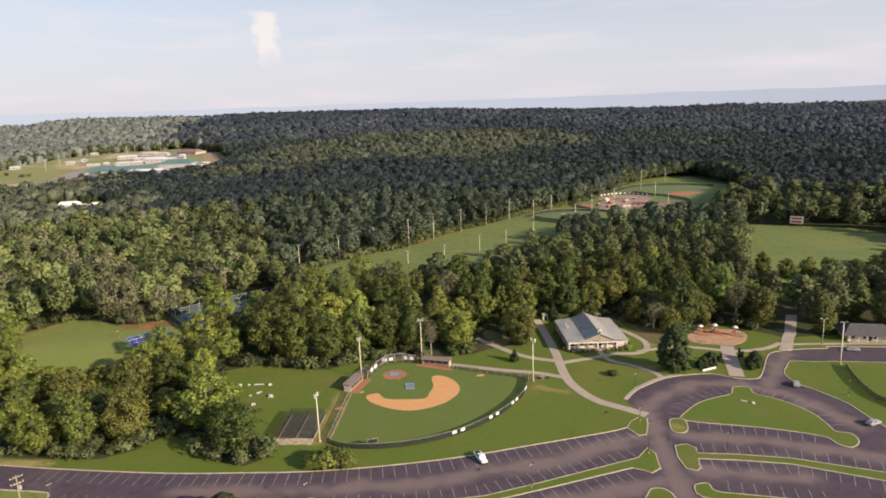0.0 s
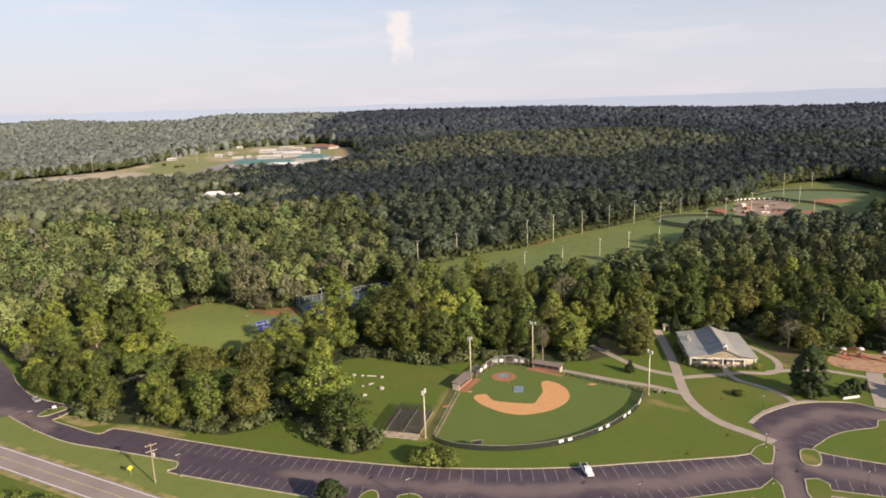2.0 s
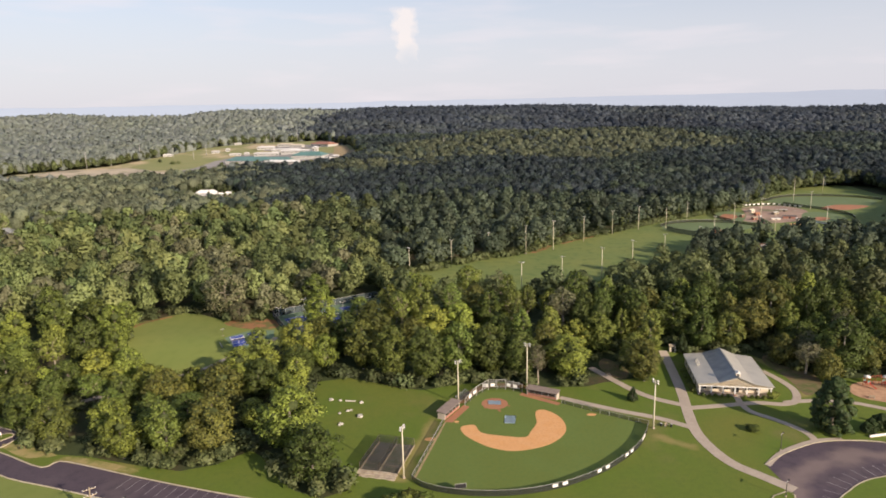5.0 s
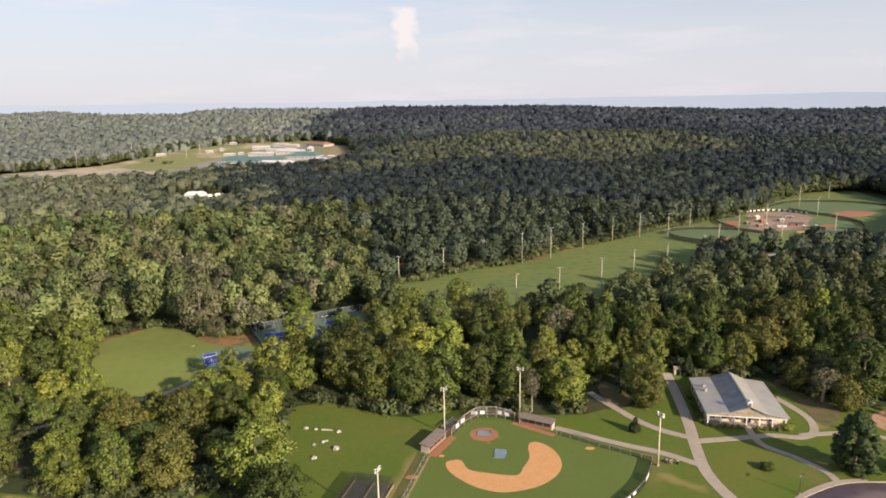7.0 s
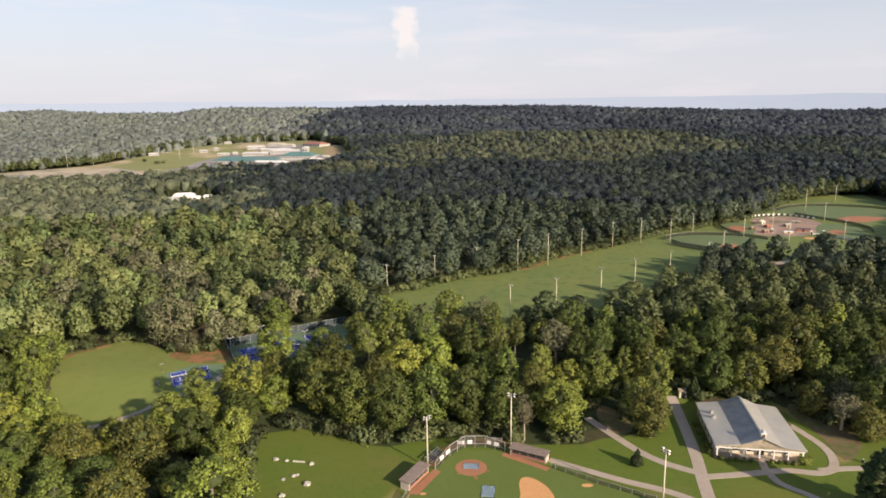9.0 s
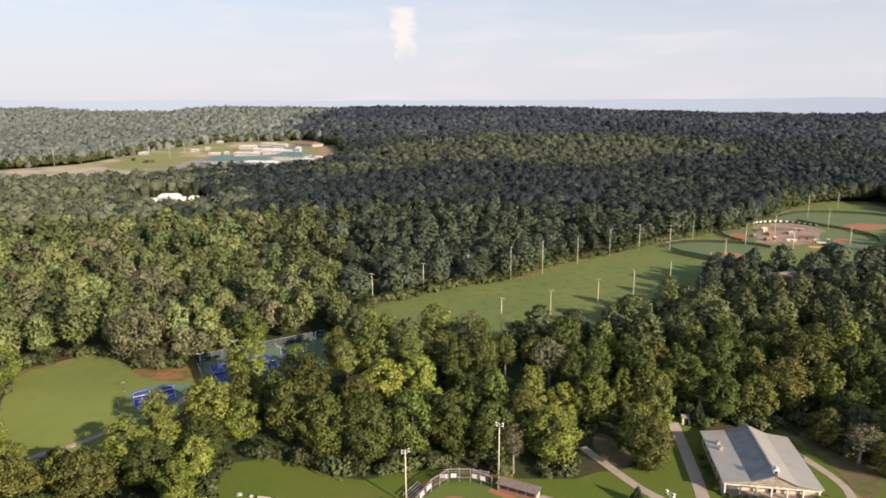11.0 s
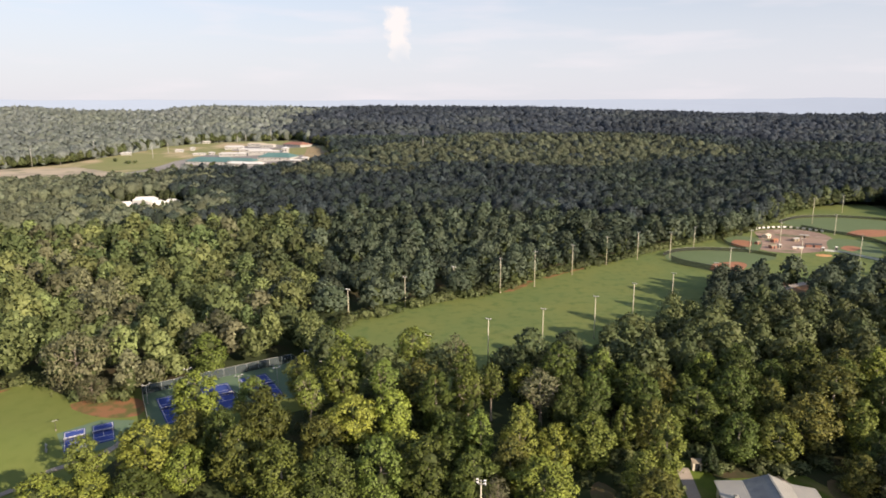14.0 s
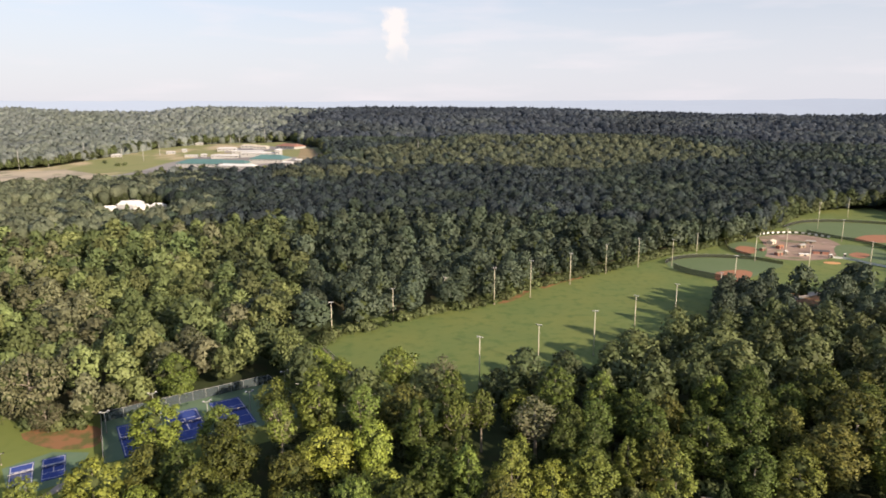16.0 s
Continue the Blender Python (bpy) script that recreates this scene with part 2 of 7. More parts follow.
CREAM = material("cream_siding", (0.66, 0.58, 0.45), 0.6, [((0.55, 0.48, 0.38), 0.8, 0.45, 0.7, 0.5)])
ROOF = material("pale_metal_roof", (0.58, 0.55, 0.48), 0.45, [((0.48, 0.46, 0.41), 0.3, 0.4, 0.7, 0.6)], metal=0.3)
ROOF_DARK = material("grey_metal_roof", (0.33, 0.335, 0.32), 0.45, [((0.13, 0.15, 0.17), 0.3, 0.4, 0.7, 0.6)], metal=0.3)
BRICK = material("red_brick", (0.34, 0.17, 0.12), 0.85, [((0.26, 0.12, 0.09), 1.5, 0.4, 0.7, 0.7)], bump=0.2, bump_scale=8)
POLEPAINT = material("cream_pole_paint", (0.66, 0.6, 0.46), 0.5, [((0.55, 0.5, 0.38), 1.0, 0.45, 0.7, 0.6)])
STEEL = material("galvanised_steel", (0.42, 0.41, 0.38), 0.5, [((0.5, 0.48, 0.42), 1.0, 0.45, 0.7, 0.6)], metal=0.25)
TIMBER = material("weathered_timber", (0.34, 0.28, 0.2), 0.85, [((0.25, 0.2, 0.14), 1.0, 0.4, 0.7, 0.7)], bump=0.2, bump_scale=12)
DARK = material("black_metal", (0.02, 0.02, 0.022), 0.6)
GLASS = material("window_glass", (0.02, 0.025, 0.03), 0.08, spec=0.6)
RUBBER = material("black_rubber", (0.02, 0.02, 0.02), 0.8)
BLUE = material("blue_court_paint", (0.045, 0.075, 0.28), 0.8, [((0.06, 0.10, 0.32), 0.3, 0.4, 0.7, 0.6)])
COURT = material("green_court_paint", (0.13, 0.2, 0.12), 0.85, [((0.17, 0.23, 0.14), 0.2, 0.4, 0.7, 0.6)])
TARP = material("pale_blue_tarp", (0.46, 0.58, 0.66), 0.5, [((0.36, 0.5, 0.6), 0.8, 0.4, 0.7, 0.7)], bump=0.12, bump_scale=2)
STONE = material("pale_boulder", (0.47, 0.44, 0.38), 0.9, [((0.4, 0.38, 0.33), 1.2, 0.4, 0.7, 0.7)], bump=0.5, bump_scale=3)
MULCH = material("playground_mulch", (0.5, 0.31, 0.19), 0.95, [((0.3, 0.16, 0.09), 0.5, 0.4, 0.7, 0.7)], bump=0.5, bump_scale=6)
RED = material("red_plastic", (0.5, 0.08, 0.05), 0.5)
# Green roof colour, muted to include the distance haze over the school.
TEAL = material("green_metal_roof", (0.1, 0.205, 0.19), 0.5, [((0.13, 0.25, 0.23), 0.05, 0.4, 0.7, 0.6)])
BARK = material("grey_brown_bark", (0.2, 0.17, 0.14), 0.95, [((0.32, 0.29, 0.25), 0.8, 0.45, 0.65, 0.7)], bump=0.5, bump_scale=6)
CHAIN = material("chain_link_mesh", (0.1, 0.1, 0.1), 0.6)
NET = material("dark_netting", (0.05, 0.05, 0.045), 0.8)
NET.node_tree.nodes["Principled BSDF"].inputs["Alpha"].default_value = 0.22
COURTMESH = material("grey_court_windscreen", (0.07, 0.09, 0.095), 0.8)
COURTMESH.node_tree.nodes["Principled BSDF"].inputs["Alpha"].default_value = 0.7
CHAIN.node_tree.nodes["Principled BSDF"].inputs["Alpha"].default_value = 0.3
SCREEN = material("dark_windscreen_mesh", (0.035, 0.037, 0.035), 0.8)
SCREEN.node_tree.nodes["Principled BSDF"].inputs["Alpha"].default_value = 0.5
LEAF_SPOTS = [((0.12, 0.145, 0.036), 0.22, 0.42, 0.68, 0.5), ((0.05, 0.08, 0.022), 0.7, 0.45, 0.7, 0.4)]
PALEBARK = material("pale_bark", (0.34, 0.29, 0.23), 0.9, [((0.18, 0.15, 0.12), 1.2, 0.45, 0.65, 0.7)], bump=0.3, bump_scale=8)
# Inner twigs and leaves, darkened so the crown hollows' shade is in the colour.
SHADED_TWIGS = material("shade_dark_inner_twigs", (0.048, 0.064, 0.02), 0.9, [((0.09, 0.105, 0.036), 1.1, 0.45, 0.65, 0.6), ((0.04, 0.052, 0.018), 2.5, 0.45, 0.65, 0.6)])
LEAF = leafy("broadleaf_foliage", (0.16, 0.181, 0.0359), LEAF_SPOTS, obj_var=0.5, tones=(0.55, 1.5))
LEAF_LIGHT = leafy("bright_foliage", (0.247, 0.27, 0.0452), [((0.215, 0.235, 0.052), 0.3, 0.42, 0.68, 0.8), ((0.07, 0.11, 0.025), 0.8, 0.45, 0.7, 0.5)], obj_var=0.35, tones=(0.55, 1.5))
LEAF_DEEP = leafy("deep_green_foliage", (0.0924, 0.118, 0.0257), LEAF_SPOTS[1:], obj_var=0.25, tones=(0.55, 1.5))
LEAF_OLIVE = leafy("olive_brown_foliage", (0.134, 0.132, 0.0281), [((0.15, 0.145, 0.04), 0.22, 0.42, 0.68, 0.6), ((0.062, 0.068, 0.02), 0.7, 0.45, 0.7, 0.5)], obj_var=0.25, tones=(0.55, 1.5))
LEAF_DARK = leafy("dark_evergreen_foliage", (0.045, 0.066, 0.024), [((0.06, 0.1, 0.03), 0.4, 0.42, 0.68, 0.8)], obj_var=0.25)
LEAF_BROWN = leafy("thin_brownish_foliage", (0.145, 0.145, 0.075), [((0.17, 0.155, 0.085), 0.4, 0.42, 0.68, 0.8)], obj_var=0.2)
WOODS = leafy("woodland_foliage", (0.122, 0.14, 0.056), [((0.1, 0.11, 0.038), 0.05, 0.45, 0.65, 0.4), ((0.045, 0.058, 0.03), 0.012, 0.5, 0.62, 0.5)], attr_var=0.4, glow=0.25)
# Western woods: sunlight and haze lift these three base colours above WOODS.
WESTWOODS = leafy("sunlit_woodland_foliage", (0.209, 0.233, 0.0857), [((0.234, 0.259, 0.0968), 0.05, 0.45, 0.65, 0.45), ((0.092, 0.118, 0.0401), 0.5, 0.45, 0.7, 0.4)], attr_var=0.4, glow=0.3, tones=(0.8, 1.25))
GREENWOODS = leafy("green_woodland_foliage", (0.162, 0.197, 0.0752), [((0.19, 0.226, 0.0846), 0.05, 0.45, 0.65, 0.45), ((0.076, 0.103, 0.0376), 0.5, 0.45, 0.7, 0.4)], attr_var=0.4, glow=0.3, tones=(0.8, 1.25))
OLIVEWOODS = leafy("olive_woodland_foliage", (0.18, 0.179, 0.0987), [((0.209, 0.202, 0.108), 0.05, 0.45, 0.65, 0.45), ((0.104, 0.108, 0.0564), 0.5, 0.45, 0.7, 0.4)], attr_var=0.35, glow=0.28, tones=(0.8, 1.25))
# Darker than WOODS: cloud shade is put into the base colour.
SHADEWOODS = leafy("cloud_shaded_woodland_foliage", (0.0808, 0.103, 0.0663), [((0.107, 0.132, 0.0663), 0.05, 0.45, 0.65, 0.4), ((0.0427, 0.0577, 0.0389), 0.012, 0.5, 0.62, 0.5)], attr_var=0.35, glow=0.25, tones=(0.78, 1.25))
# Cloud shade and blue haze are mixed into this canopy's colours.
FARWOODS = leafy("shaded_hazy_far_canopy", (0.0475, 0.0638, 0.0673), [((0.0707, 0.0916, 0.0628), 0.006, 0.52, 0.6, 0.8), ((0.0317, 0.0458, 0.0449), 0.004, 0.5, 0.6, 0.7), ((0.0439, 0.0666, 0.0337), 0.12, 0.48, 0.68, 0.7)], attr_var=0.34, glow=0.15, tones=(0.8, 1.22), clumps=0.5)
# Haze greys and lifts the base colours of these two western canopies.
WESTFAR = leafy("hazy_grey_green_canopy", (0.211, 0.236, 0.217), [((0.225, 0.25, 0.2), 0.008, 0.5, 0.6, 0.8), ((0.17, 0.197, 0.17), 0.01, 0.5, 0.62, 0.7), ((0.192, 0.222, 0.158), 0.12, 0.48, 0.68, 0.7)], attr_var=0.17, glow=0.2, tones=(0.88, 1.14), clumps=0.5)
VALEWOODS = leafy("hazy_olive_green_canopy", (0.199, 0.221, 0.141), [((0.226, 0.245, 0.141), 0.02, 0.45, 0.6, 0.7), ((0.119, 0.139, 0.0874), 0.12, 0.48, 0.68, 0.7)], attr_var=0.34, glow=0.2, tones=(0.84, 1.18), clumps=0.5)
PALEWOODS = leafy("pale_olive_woodland_canopy", (0.115, 0.13, 0.0805), [((0.144, 0.156, 0.0897), 0.02, 0.45, 0.6, 0.7), ((0.0598, 0.0732, 0.046), 0.12, 0.48, 0.68, 0.7)], attr_var=0.3, glow=0.2, tones=(0.8, 1.25), clumps=0.5)
# Skyline haze is part of this blue-green base colour.
RIDGEWOODS = leafy("hazy_skyline_canopy", (0.055, 0.0682, 0.0821), [((0.077, 0.0924, 0.0889), 0.005, 0.5, 0.6, 0.8), ((0.033, 0.0418, 0.0524), 0.003, 0.5, 0.6, 0.7)], attr_var=0.25, glow=0.15, tones=(0.85, 1.18), clumps=0.35)

# ---- building helpers ----
def part(name, bm, mat, parent=None, label="", smooth=False):
    me = bpy.data.meshes.new(name)
    bm.normal_update()
    bm.to_mesh(me)
    bm.free()
    me.materials.append(mat)
    if smooth:
        me.polygons.foreach_set("use_smooth", [True] * len(me.polygons))
    ob = new(name, me)
    ob.parent = parent
    return tagged(ob, label)


def thing(name, x, y, z, rz=0.0, label="", category="", group="", kind=""):
    ob = new(name)
    ob.empty_display_size = 0.3
    ob.matrix_basis = pose(x, y, z, 0, 0, rz)
    return tagged(ob, label, category, group, kind)


def box(bm, x0, y0, z0, x1, y1, z1, bevel=0.0):
    """A box from corner to corner."""
    vs = [bm.verts.new((x, y, z)) for z in (z0, z1) for x, y in ((x0, y0), (x1, y0), (x1, y1), (x0, y1))]
    fs = [bm.faces.new([vs[i] for i in q]) for q in ((3, 2, 1, 0), (4, 5, 6, 7), (0, 1, 5, 4), (1, 2, 6, 5), (2, 3, 7, 6), (3, 0, 4, 7))]
    if bevel:
        bmesh.ops.bevel(bm, geom=list({e for f in fs for e in f.edges}), offset=bevel, segments=2, affect="EDGES")
    return bm


def tube(bm, a, b, r0, r1=None, n=8):
    """A tapered round bar from a to b."""
    a, b = Vector(a), Vector(b)
    r1 = r0 if r1 is None else r1
    q = (b - a).to_track_quat("Z", "Y").to_matrix()
    rings = []
    for p, r in ((a, r0), (b, r1)):
        rings.append([bm.verts.new(p + q @ Vector((r * math.cos(k * math.tau / n), r * math.sin(k * math.tau / n), 0))) for k in range(n)])
    for k in range(n):
        bm.faces.new((rings[0][k], rings[0][(k + 1) % n], rings[1][(k + 1) % n], rings[1][k]))
    bm.faces.new(rings[0][::-1])
    bm.faces.new(rings[1])
    return bm


def B():
    return bmesh.new()


def smooth(v0, v1, v):
    u = min(1.0, max(0.0, (v - v0) / (v1 - v0)))
    return u * u * (3 - 2 * u)


def hills(x, y):
    """Height of the land."""
    west = smooth(-100, -330, x)
    z = 5 * smooth(35, 80, y) + 20 * (1 - west) * smooth(420, 1100, y) + west * (3 * smooth(420, 700, y) + 15 * smooth(800, 1250, y))
    if y > 400:
        z += 12 * math.exp(-((y - 900 - 0.06 * (x - 200)) / 120) ** 2) * smooth(-80, 120, x) * smooth(640, 380, x)
        z += 4.5 * noise.noise((x / 120, y / 95, 1.3)) * smooth(430, 620, y) * (1 - west)
    far = smooth(1000 + 320 * west, 1950, y)
    if far:
        side = (x - 150) / (1250 if x < 150 else 1050)
        z += far * (49 - 24 * smooth(0.1, 1, abs(side)) + 12 * smooth(-150, -600, x) + 5 * smooth(-300, -520, x) * smooth(-760, -560, x) + 9 * smooth(-900, -1150, x) - 4 * math.exp(-((x + 740) / 140) ** 2) + 11 * noise.noise((x / 420, y / 520, 3.1)) + 6 * noise.noise((x / 130, y / 260, 7.7)))
        z += 20 * far * noise.noise((x / 420, y / 190, 5.2)) * smooth(1950, 1300, y)
    return z * (1 - 0.6 * smooth(2050, 2700, y))


def curve(pts, closed=True, n=4):
    """A smooth line through the given points."""
    out, m = [], len(pts)
    for i in range(m if closed else m - 1):
        p = [Vector(pts[(i + k) % m] if closed else pts[min(max(i + k, 0), m - 1)]) for k in (-1, 0, 1, 2)]
        for s in range(n):
            u = s / n
            out.append(0.5 * (2 * p[1] + (p[2] - p[0]) * u + (2 * p[0] - 5 * p[1] + 4 * p[2] - p[3]) * u * u + (3 * p[1] - p[0] - 3 * p[2] + p[3]) * u ** 3))
    if not closed:
        out.append(Vector(pts[-1]))
    return [(v.x, v.y) for v in out]


def inside(x, y, poly):
    hit, j = False, len(poly) - 1
    for i in range(len(poly)):
        (xi, yi), (xj, yj) = poly[i], poly[j]
        if (yi > y) != (yj > y) and x < (xj - xi) * (y - yi) / (yj - yi) + xi:
            hit = not hit
        j = i
    return hit


def sheet(name, pts, lift, mat, label="", category="", step=12.0, height=hills, kind="structure"):
    """A flat piece of ground of the given outline that follows the land, lift above it, with a skirt down into it."""
    bm = B()
    f = bm.faces.new([bm.verts.new((x, y, 0)) for x, y in pts])
    bm.normal_update()
    if f.normal.z < 0:
        f.normal_flip()
    ys = [p[1] for p in pts]
    xs = [p[0] for p in pts]
    if max(ys) > 32:
        for axis, lo, hi in ((0, min(xs), max(xs)), (1, min(ys), max(ys))):
            v = lo + step
            while v < hi:
                co, no = [0, 0, 0], [0, 0, 0]
                co[axis], no[axis] = v, 1
                bmesh.ops.bisect_plane(bm, geom=bm.verts[:] + bm.edges[:] + bm.faces[:], plane_co=co, plane_no=no)
                v += 2.5 if axis == 1 and 20 < v + step and v < 84 else step
    rim = bmesh.ops.extrude_edge_only(bm, edges=[e for e in bm.edges if e.is_boundary])
    low = {v for v in rim["geom"] if isinstance(v, bmesh.types.BMVert)}
    for v in bm.verts:
        v.co.z = height(v.co.x, v.co.y) + (lift if v not in low else -0.3)
    bmesh.ops.triangulate(bm, faces=[f for f in bm.faces if len(f.verts) > 4])
    return tagged(part(name, bm, mat), label, category, "", kind)


def ribbon(bm, pts, width, z0, z1, height=None, closed=False, side=0.0):
    """A strip of rectangular section along a line, side metres to its left."""
    n, ring = len(pts), []
    for i, (x, y) in enumerate(pts):
        a = pts[(i - 1) % n if closed else max(i - 1, 0)]
        b = pts[(i + 1) % n if closed else min(i + 1, n - 1)]
        d = Vector((b[0] - a[0], b[1] - a[1])).normalized()
        h = height(x, y) if height else 0.0
        row = []
        for s, z in ((side + width / 2, z0), (side + width / 2, z1), (side - width / 2, z1), (side - width / 2, z0)):
            row.append(bm.verts.new((x - d.y * s, y + d.x * s, h + z)))
        ring.append(row)
    for i in range(n if closed else n - 1):
        p, q = ring[i], ring[(i + 1) % n]
        for k in range(3):
            bm.faces.new((p[k], p[k + 1], q[k + 1], q[k]))
    if not closed:
        bm.faces.new(ring[0][::-1])
        bm.faces.new(ring[-1])
    return bm


def ellipse(cx, cy, rx, ry, n=28, rot=0.0):
    c, s = math.cos(rot), math.sin(rot)
    return [(cx + rx * math.cos(a) * c - ry * math.sin(a) * s, cy + rx * math.cos(a) * s + ry * math.sin(a) * c) for a in (k * math.tau / n for k in range(n))]


# ---- land ----
def axis(lo, hi, centre, fine, grow):
    out, v, step = [centre], centre, fine
    while v < hi:
        v += step
        step *= grow
        out.append(v)
    v, step = centre, fine
    while v > lo:
        v -= step
        step *= grow
        out.insert(0, v)
    return out


def build_ground():
    xs, ys = axis(-4200, 4200, 0, 10, 1.05), axis(-900, 4950, 60, 2.0, 1.055)
    bm = B()
    rows = [[bm.verts.new((x, y, hills(x, y))) for x in xs] for y in ys]
    for a, b in zip(rows, rows[1:]):
        for k in range(len(xs) - 1):
            bm.faces.new((a[k], a[k + 1], b[k + 1], b[k]))
    tagged(part("ground", bm, FLOOR, smooth=True), "leaf-strewn woodland ground rolling away to the horizon", "ground", "", "structure")


build_ground()

NORTH_KERB = [(-240, 92), (-209, 64), (-189, 42), (-181, 31), (-170, 19), (-160, 12), (-152, 8), (-148.5, 4), (-149.6, -1.5), (-151, -3.6), (-144, -8), (-132, -15), (-128.5, -12), (-119, -15.6), (-104.5, -22), (-87, -29.2), (-70, -35.6), (-54, -40.4), (-38.5, -44.8), (-23.4, -47.7), (-8.4, -49.6), (7, -50.6), (23, -50.4), (38.7, -50.3), (50, -50), (54.6, -49.3)]
ISLAND_F = [(54.8, -49.4), (55.6, -54.6), (57.8, -54.8), (60.5, -51), (63.2, -46.2), (62.3, -44.4), (58, -46)]
CIRCLE = [(63.6, -31.9), (71.6, -26.9), (83.1, -22.2), (92.1, -21.6), (101.9, -23.6), (106.6, -28.9), (112.9, -32.0), (118.6, -28.1), (126.6, -20), (133, -14.4), (139.2, -13.4), (148, -14.6), (156.5, -16.8), (158.4, -15.4), (176, -22.6), (210, -36), (262, -60)]
SOUTH_KERB = [(-62.8, -56.6), (-74.8, -51.8), (-90.8, -45.4), (-102.6, -40.3), (-101.2, -38.4), (-101.4, -35.8), (-103, -34.4), (-110.1, -31.4), (-123.2, -25.9), (-138.3, -19.8), (-150.4, -12), (-160, -4.6), (-167.4, 1.6)]
LAWN = [(-178, 34), (-167, 22), (-156, 14), (-147, 8), (-143.6, -2), (-136, -7), (-122, -10), (-104, -17), (-93, -20.5), (-84, -18), (-76, -11), (-70, -17), (-66, -26), (-60, -33), (-53, -37), (-47, -34), (-48, -25), (-57, -10), (-61, 4), (-64, 18), (-63, 36), (-52, 38), (-42, 33), (-34, 27.5), (-26, 25), (-19, 27), (-8, 29), (2, 29), (9, 25.5), (16, 23), (30, 22), (37, 25), (42, 25), (56, 30), (62, 44), (64.5, 52), (73, 52), (74, 44), (98, 44), (106, 30), (113, 20), (140, 18), (150, -2), (172, -6), (260, -40), (340, -170), (340, -440), (-260, -440), (-285, 40), (-262, 88), (-224, 74), (-205, 60), (-190, 49), (-184, 42)]
LOT = NORTH_KERB + [(55.6, -54.6), (57.8, -54.8), (63.4, -46), (63.6, -42)] + CIRCLE + [(290, -150), (60, -150), (-10, -104), (-40, -72)] + SOUTH_KERB + [(-182, 0), (-206, 13), (-244, 36), (-262, 70)]
sheet("lawn", LAWN, 0.03, GRASS, "close-mown park lawn with dry yellow patches", "lawn")
sheet("parking_lot", LOT, 0.05, ASPHALT, "worn grey asphalt parking lot and drive", "parking lot")
ROAD = [(-260, 39.3), (-153.9, -21.3), (-113.9, -44.3), (-41.5, -86.4), (27, -138), (303, -349), (297, -357), (21, -146), (-46.5, -93.6), (-118.1, -51.7), (-158.1, -28.7), (-264, 31.8)]
sheet("road", ROAD, 0.05, ROADTOP, "two-lane asphalt road beside the park", "road")
VERGE = SOUTH_KERB + [(-174, -1), (-184, -4.6), (-153.7, -21), (-113.7, -44), (-66, -71.6)]
sheet("verge", VERGE, 0.045, MEADOW, "sunlit grass verge between the road and the parking lot", "lawn")
for side in (-5.0, 5.0):
    tagged(part("road_shoulder", ribbon(B(), [(-262, 35.5), (-156, -25), (-116, -48), (-44, -90), (24, -142)], 1.7, -0.05, 0.048 if side < 0 else 0.052, side=side), DRYGRASS), "dry tan grass shoulder along the road", "road shoulder", "", "structure")

ISLANDS = {
    "oval": [(73.2, -50.8), (77.2, -45.7), (84, -41.8), (90.8, -40.2), (97.6, -39.4), (101, -35.6), (106, -36.6), (104.6, -41.5), (107.4, -45.8), (110.2, -51.8), (111, -59.3), (109.6, -66), (108.6, -69.6), (111.6, -71.8), (110, -76), (105.6, -78), (103.6, -75), (103, -70.5), (91, -61.3)],
    "a": [(68.9, -49.3), (71.7, -49.1), (73, -50.9), (70.8, -55.5), (68.2, -57.1), (66, -55)],
    "b": [(61.8, -62.8), (65.2, -63), (66.4, -65.6), (65.2, -68.1), (75, -72), (86.4, -77.7), (103.3, -90.4), (120, -106), (117, -109), (100.1, -93.4), (84.3, -80), (73, -74.4), (63.6, -70.6), (61.4, -74.7), (59.9, -75.6), (57.9, -73.8), (59, -68.3)],
    "c": [(54.9, -81.6), (57, -81), (58.9, -81.6), (58.6, -85), (65, -88.6), (80, -97), (79, -100), (62, -91), (54, -86)],
    "d": [(54.4, -61.4), (54.4, -65.2), (51.6, -71.8), (48.5, -73.1), (46.9, -71.2), (45, -69.4), (18.9, -71.6), (4.5, -72.6), (-20, -70.5), (-33, -66.5), (-33, -63), (-20, -67.4), (4.7, -70), (18.5, -68.8), (48.9, -65.4)],
    "e": [(40, -84), (41.9, -81.6), (44.6, -79.4), (47.6, -80.8), (47.3, -86), (42, -90)],
    "f": [(-50, -58.5), (-47.5, -55.4), (-45.4, -57), (-45.6, -62), (-49, -64)],
    "g": [(-40.6, -60.5), (-40, -58.6), (-36.6, -58.2), (-34.4, -60.8), (-36, -65), (-40, -65)],
    "h": [(-157.6, 0.4), (-154.6, 0.2), (-150.6, 4.6), (-153, 6.5), (-157, 4)],
    "east": [(130.5, -26), (124.6, -31.6), (122.8, -39.5), (124.3, -44.5), (125.2, -50), (126, -56.5), (124.6, -64), (123.6, -72), (121, -84), (125, -104), (170, -110), (240, -70), (200, -52), (165, -35), (150, -28.6), (142, -26), (135, -23)],
    "junction": ISLAND_F,
}
for key, pts in ISLANDS.items():
    line = pts if key in ("b", "d", "junction") else curve(pts, n=3)
    sheet("grass_island", line, 0.16, GRASS, "raised grass island edged with a concrete kerb", "grass island")
    tagged(part("kerb", ribbon(B(), line, 0.34, 0.0, 0.19, closed=True), KERB), "weathered concrete kerb round a grass island", "kerb", "", "structure")
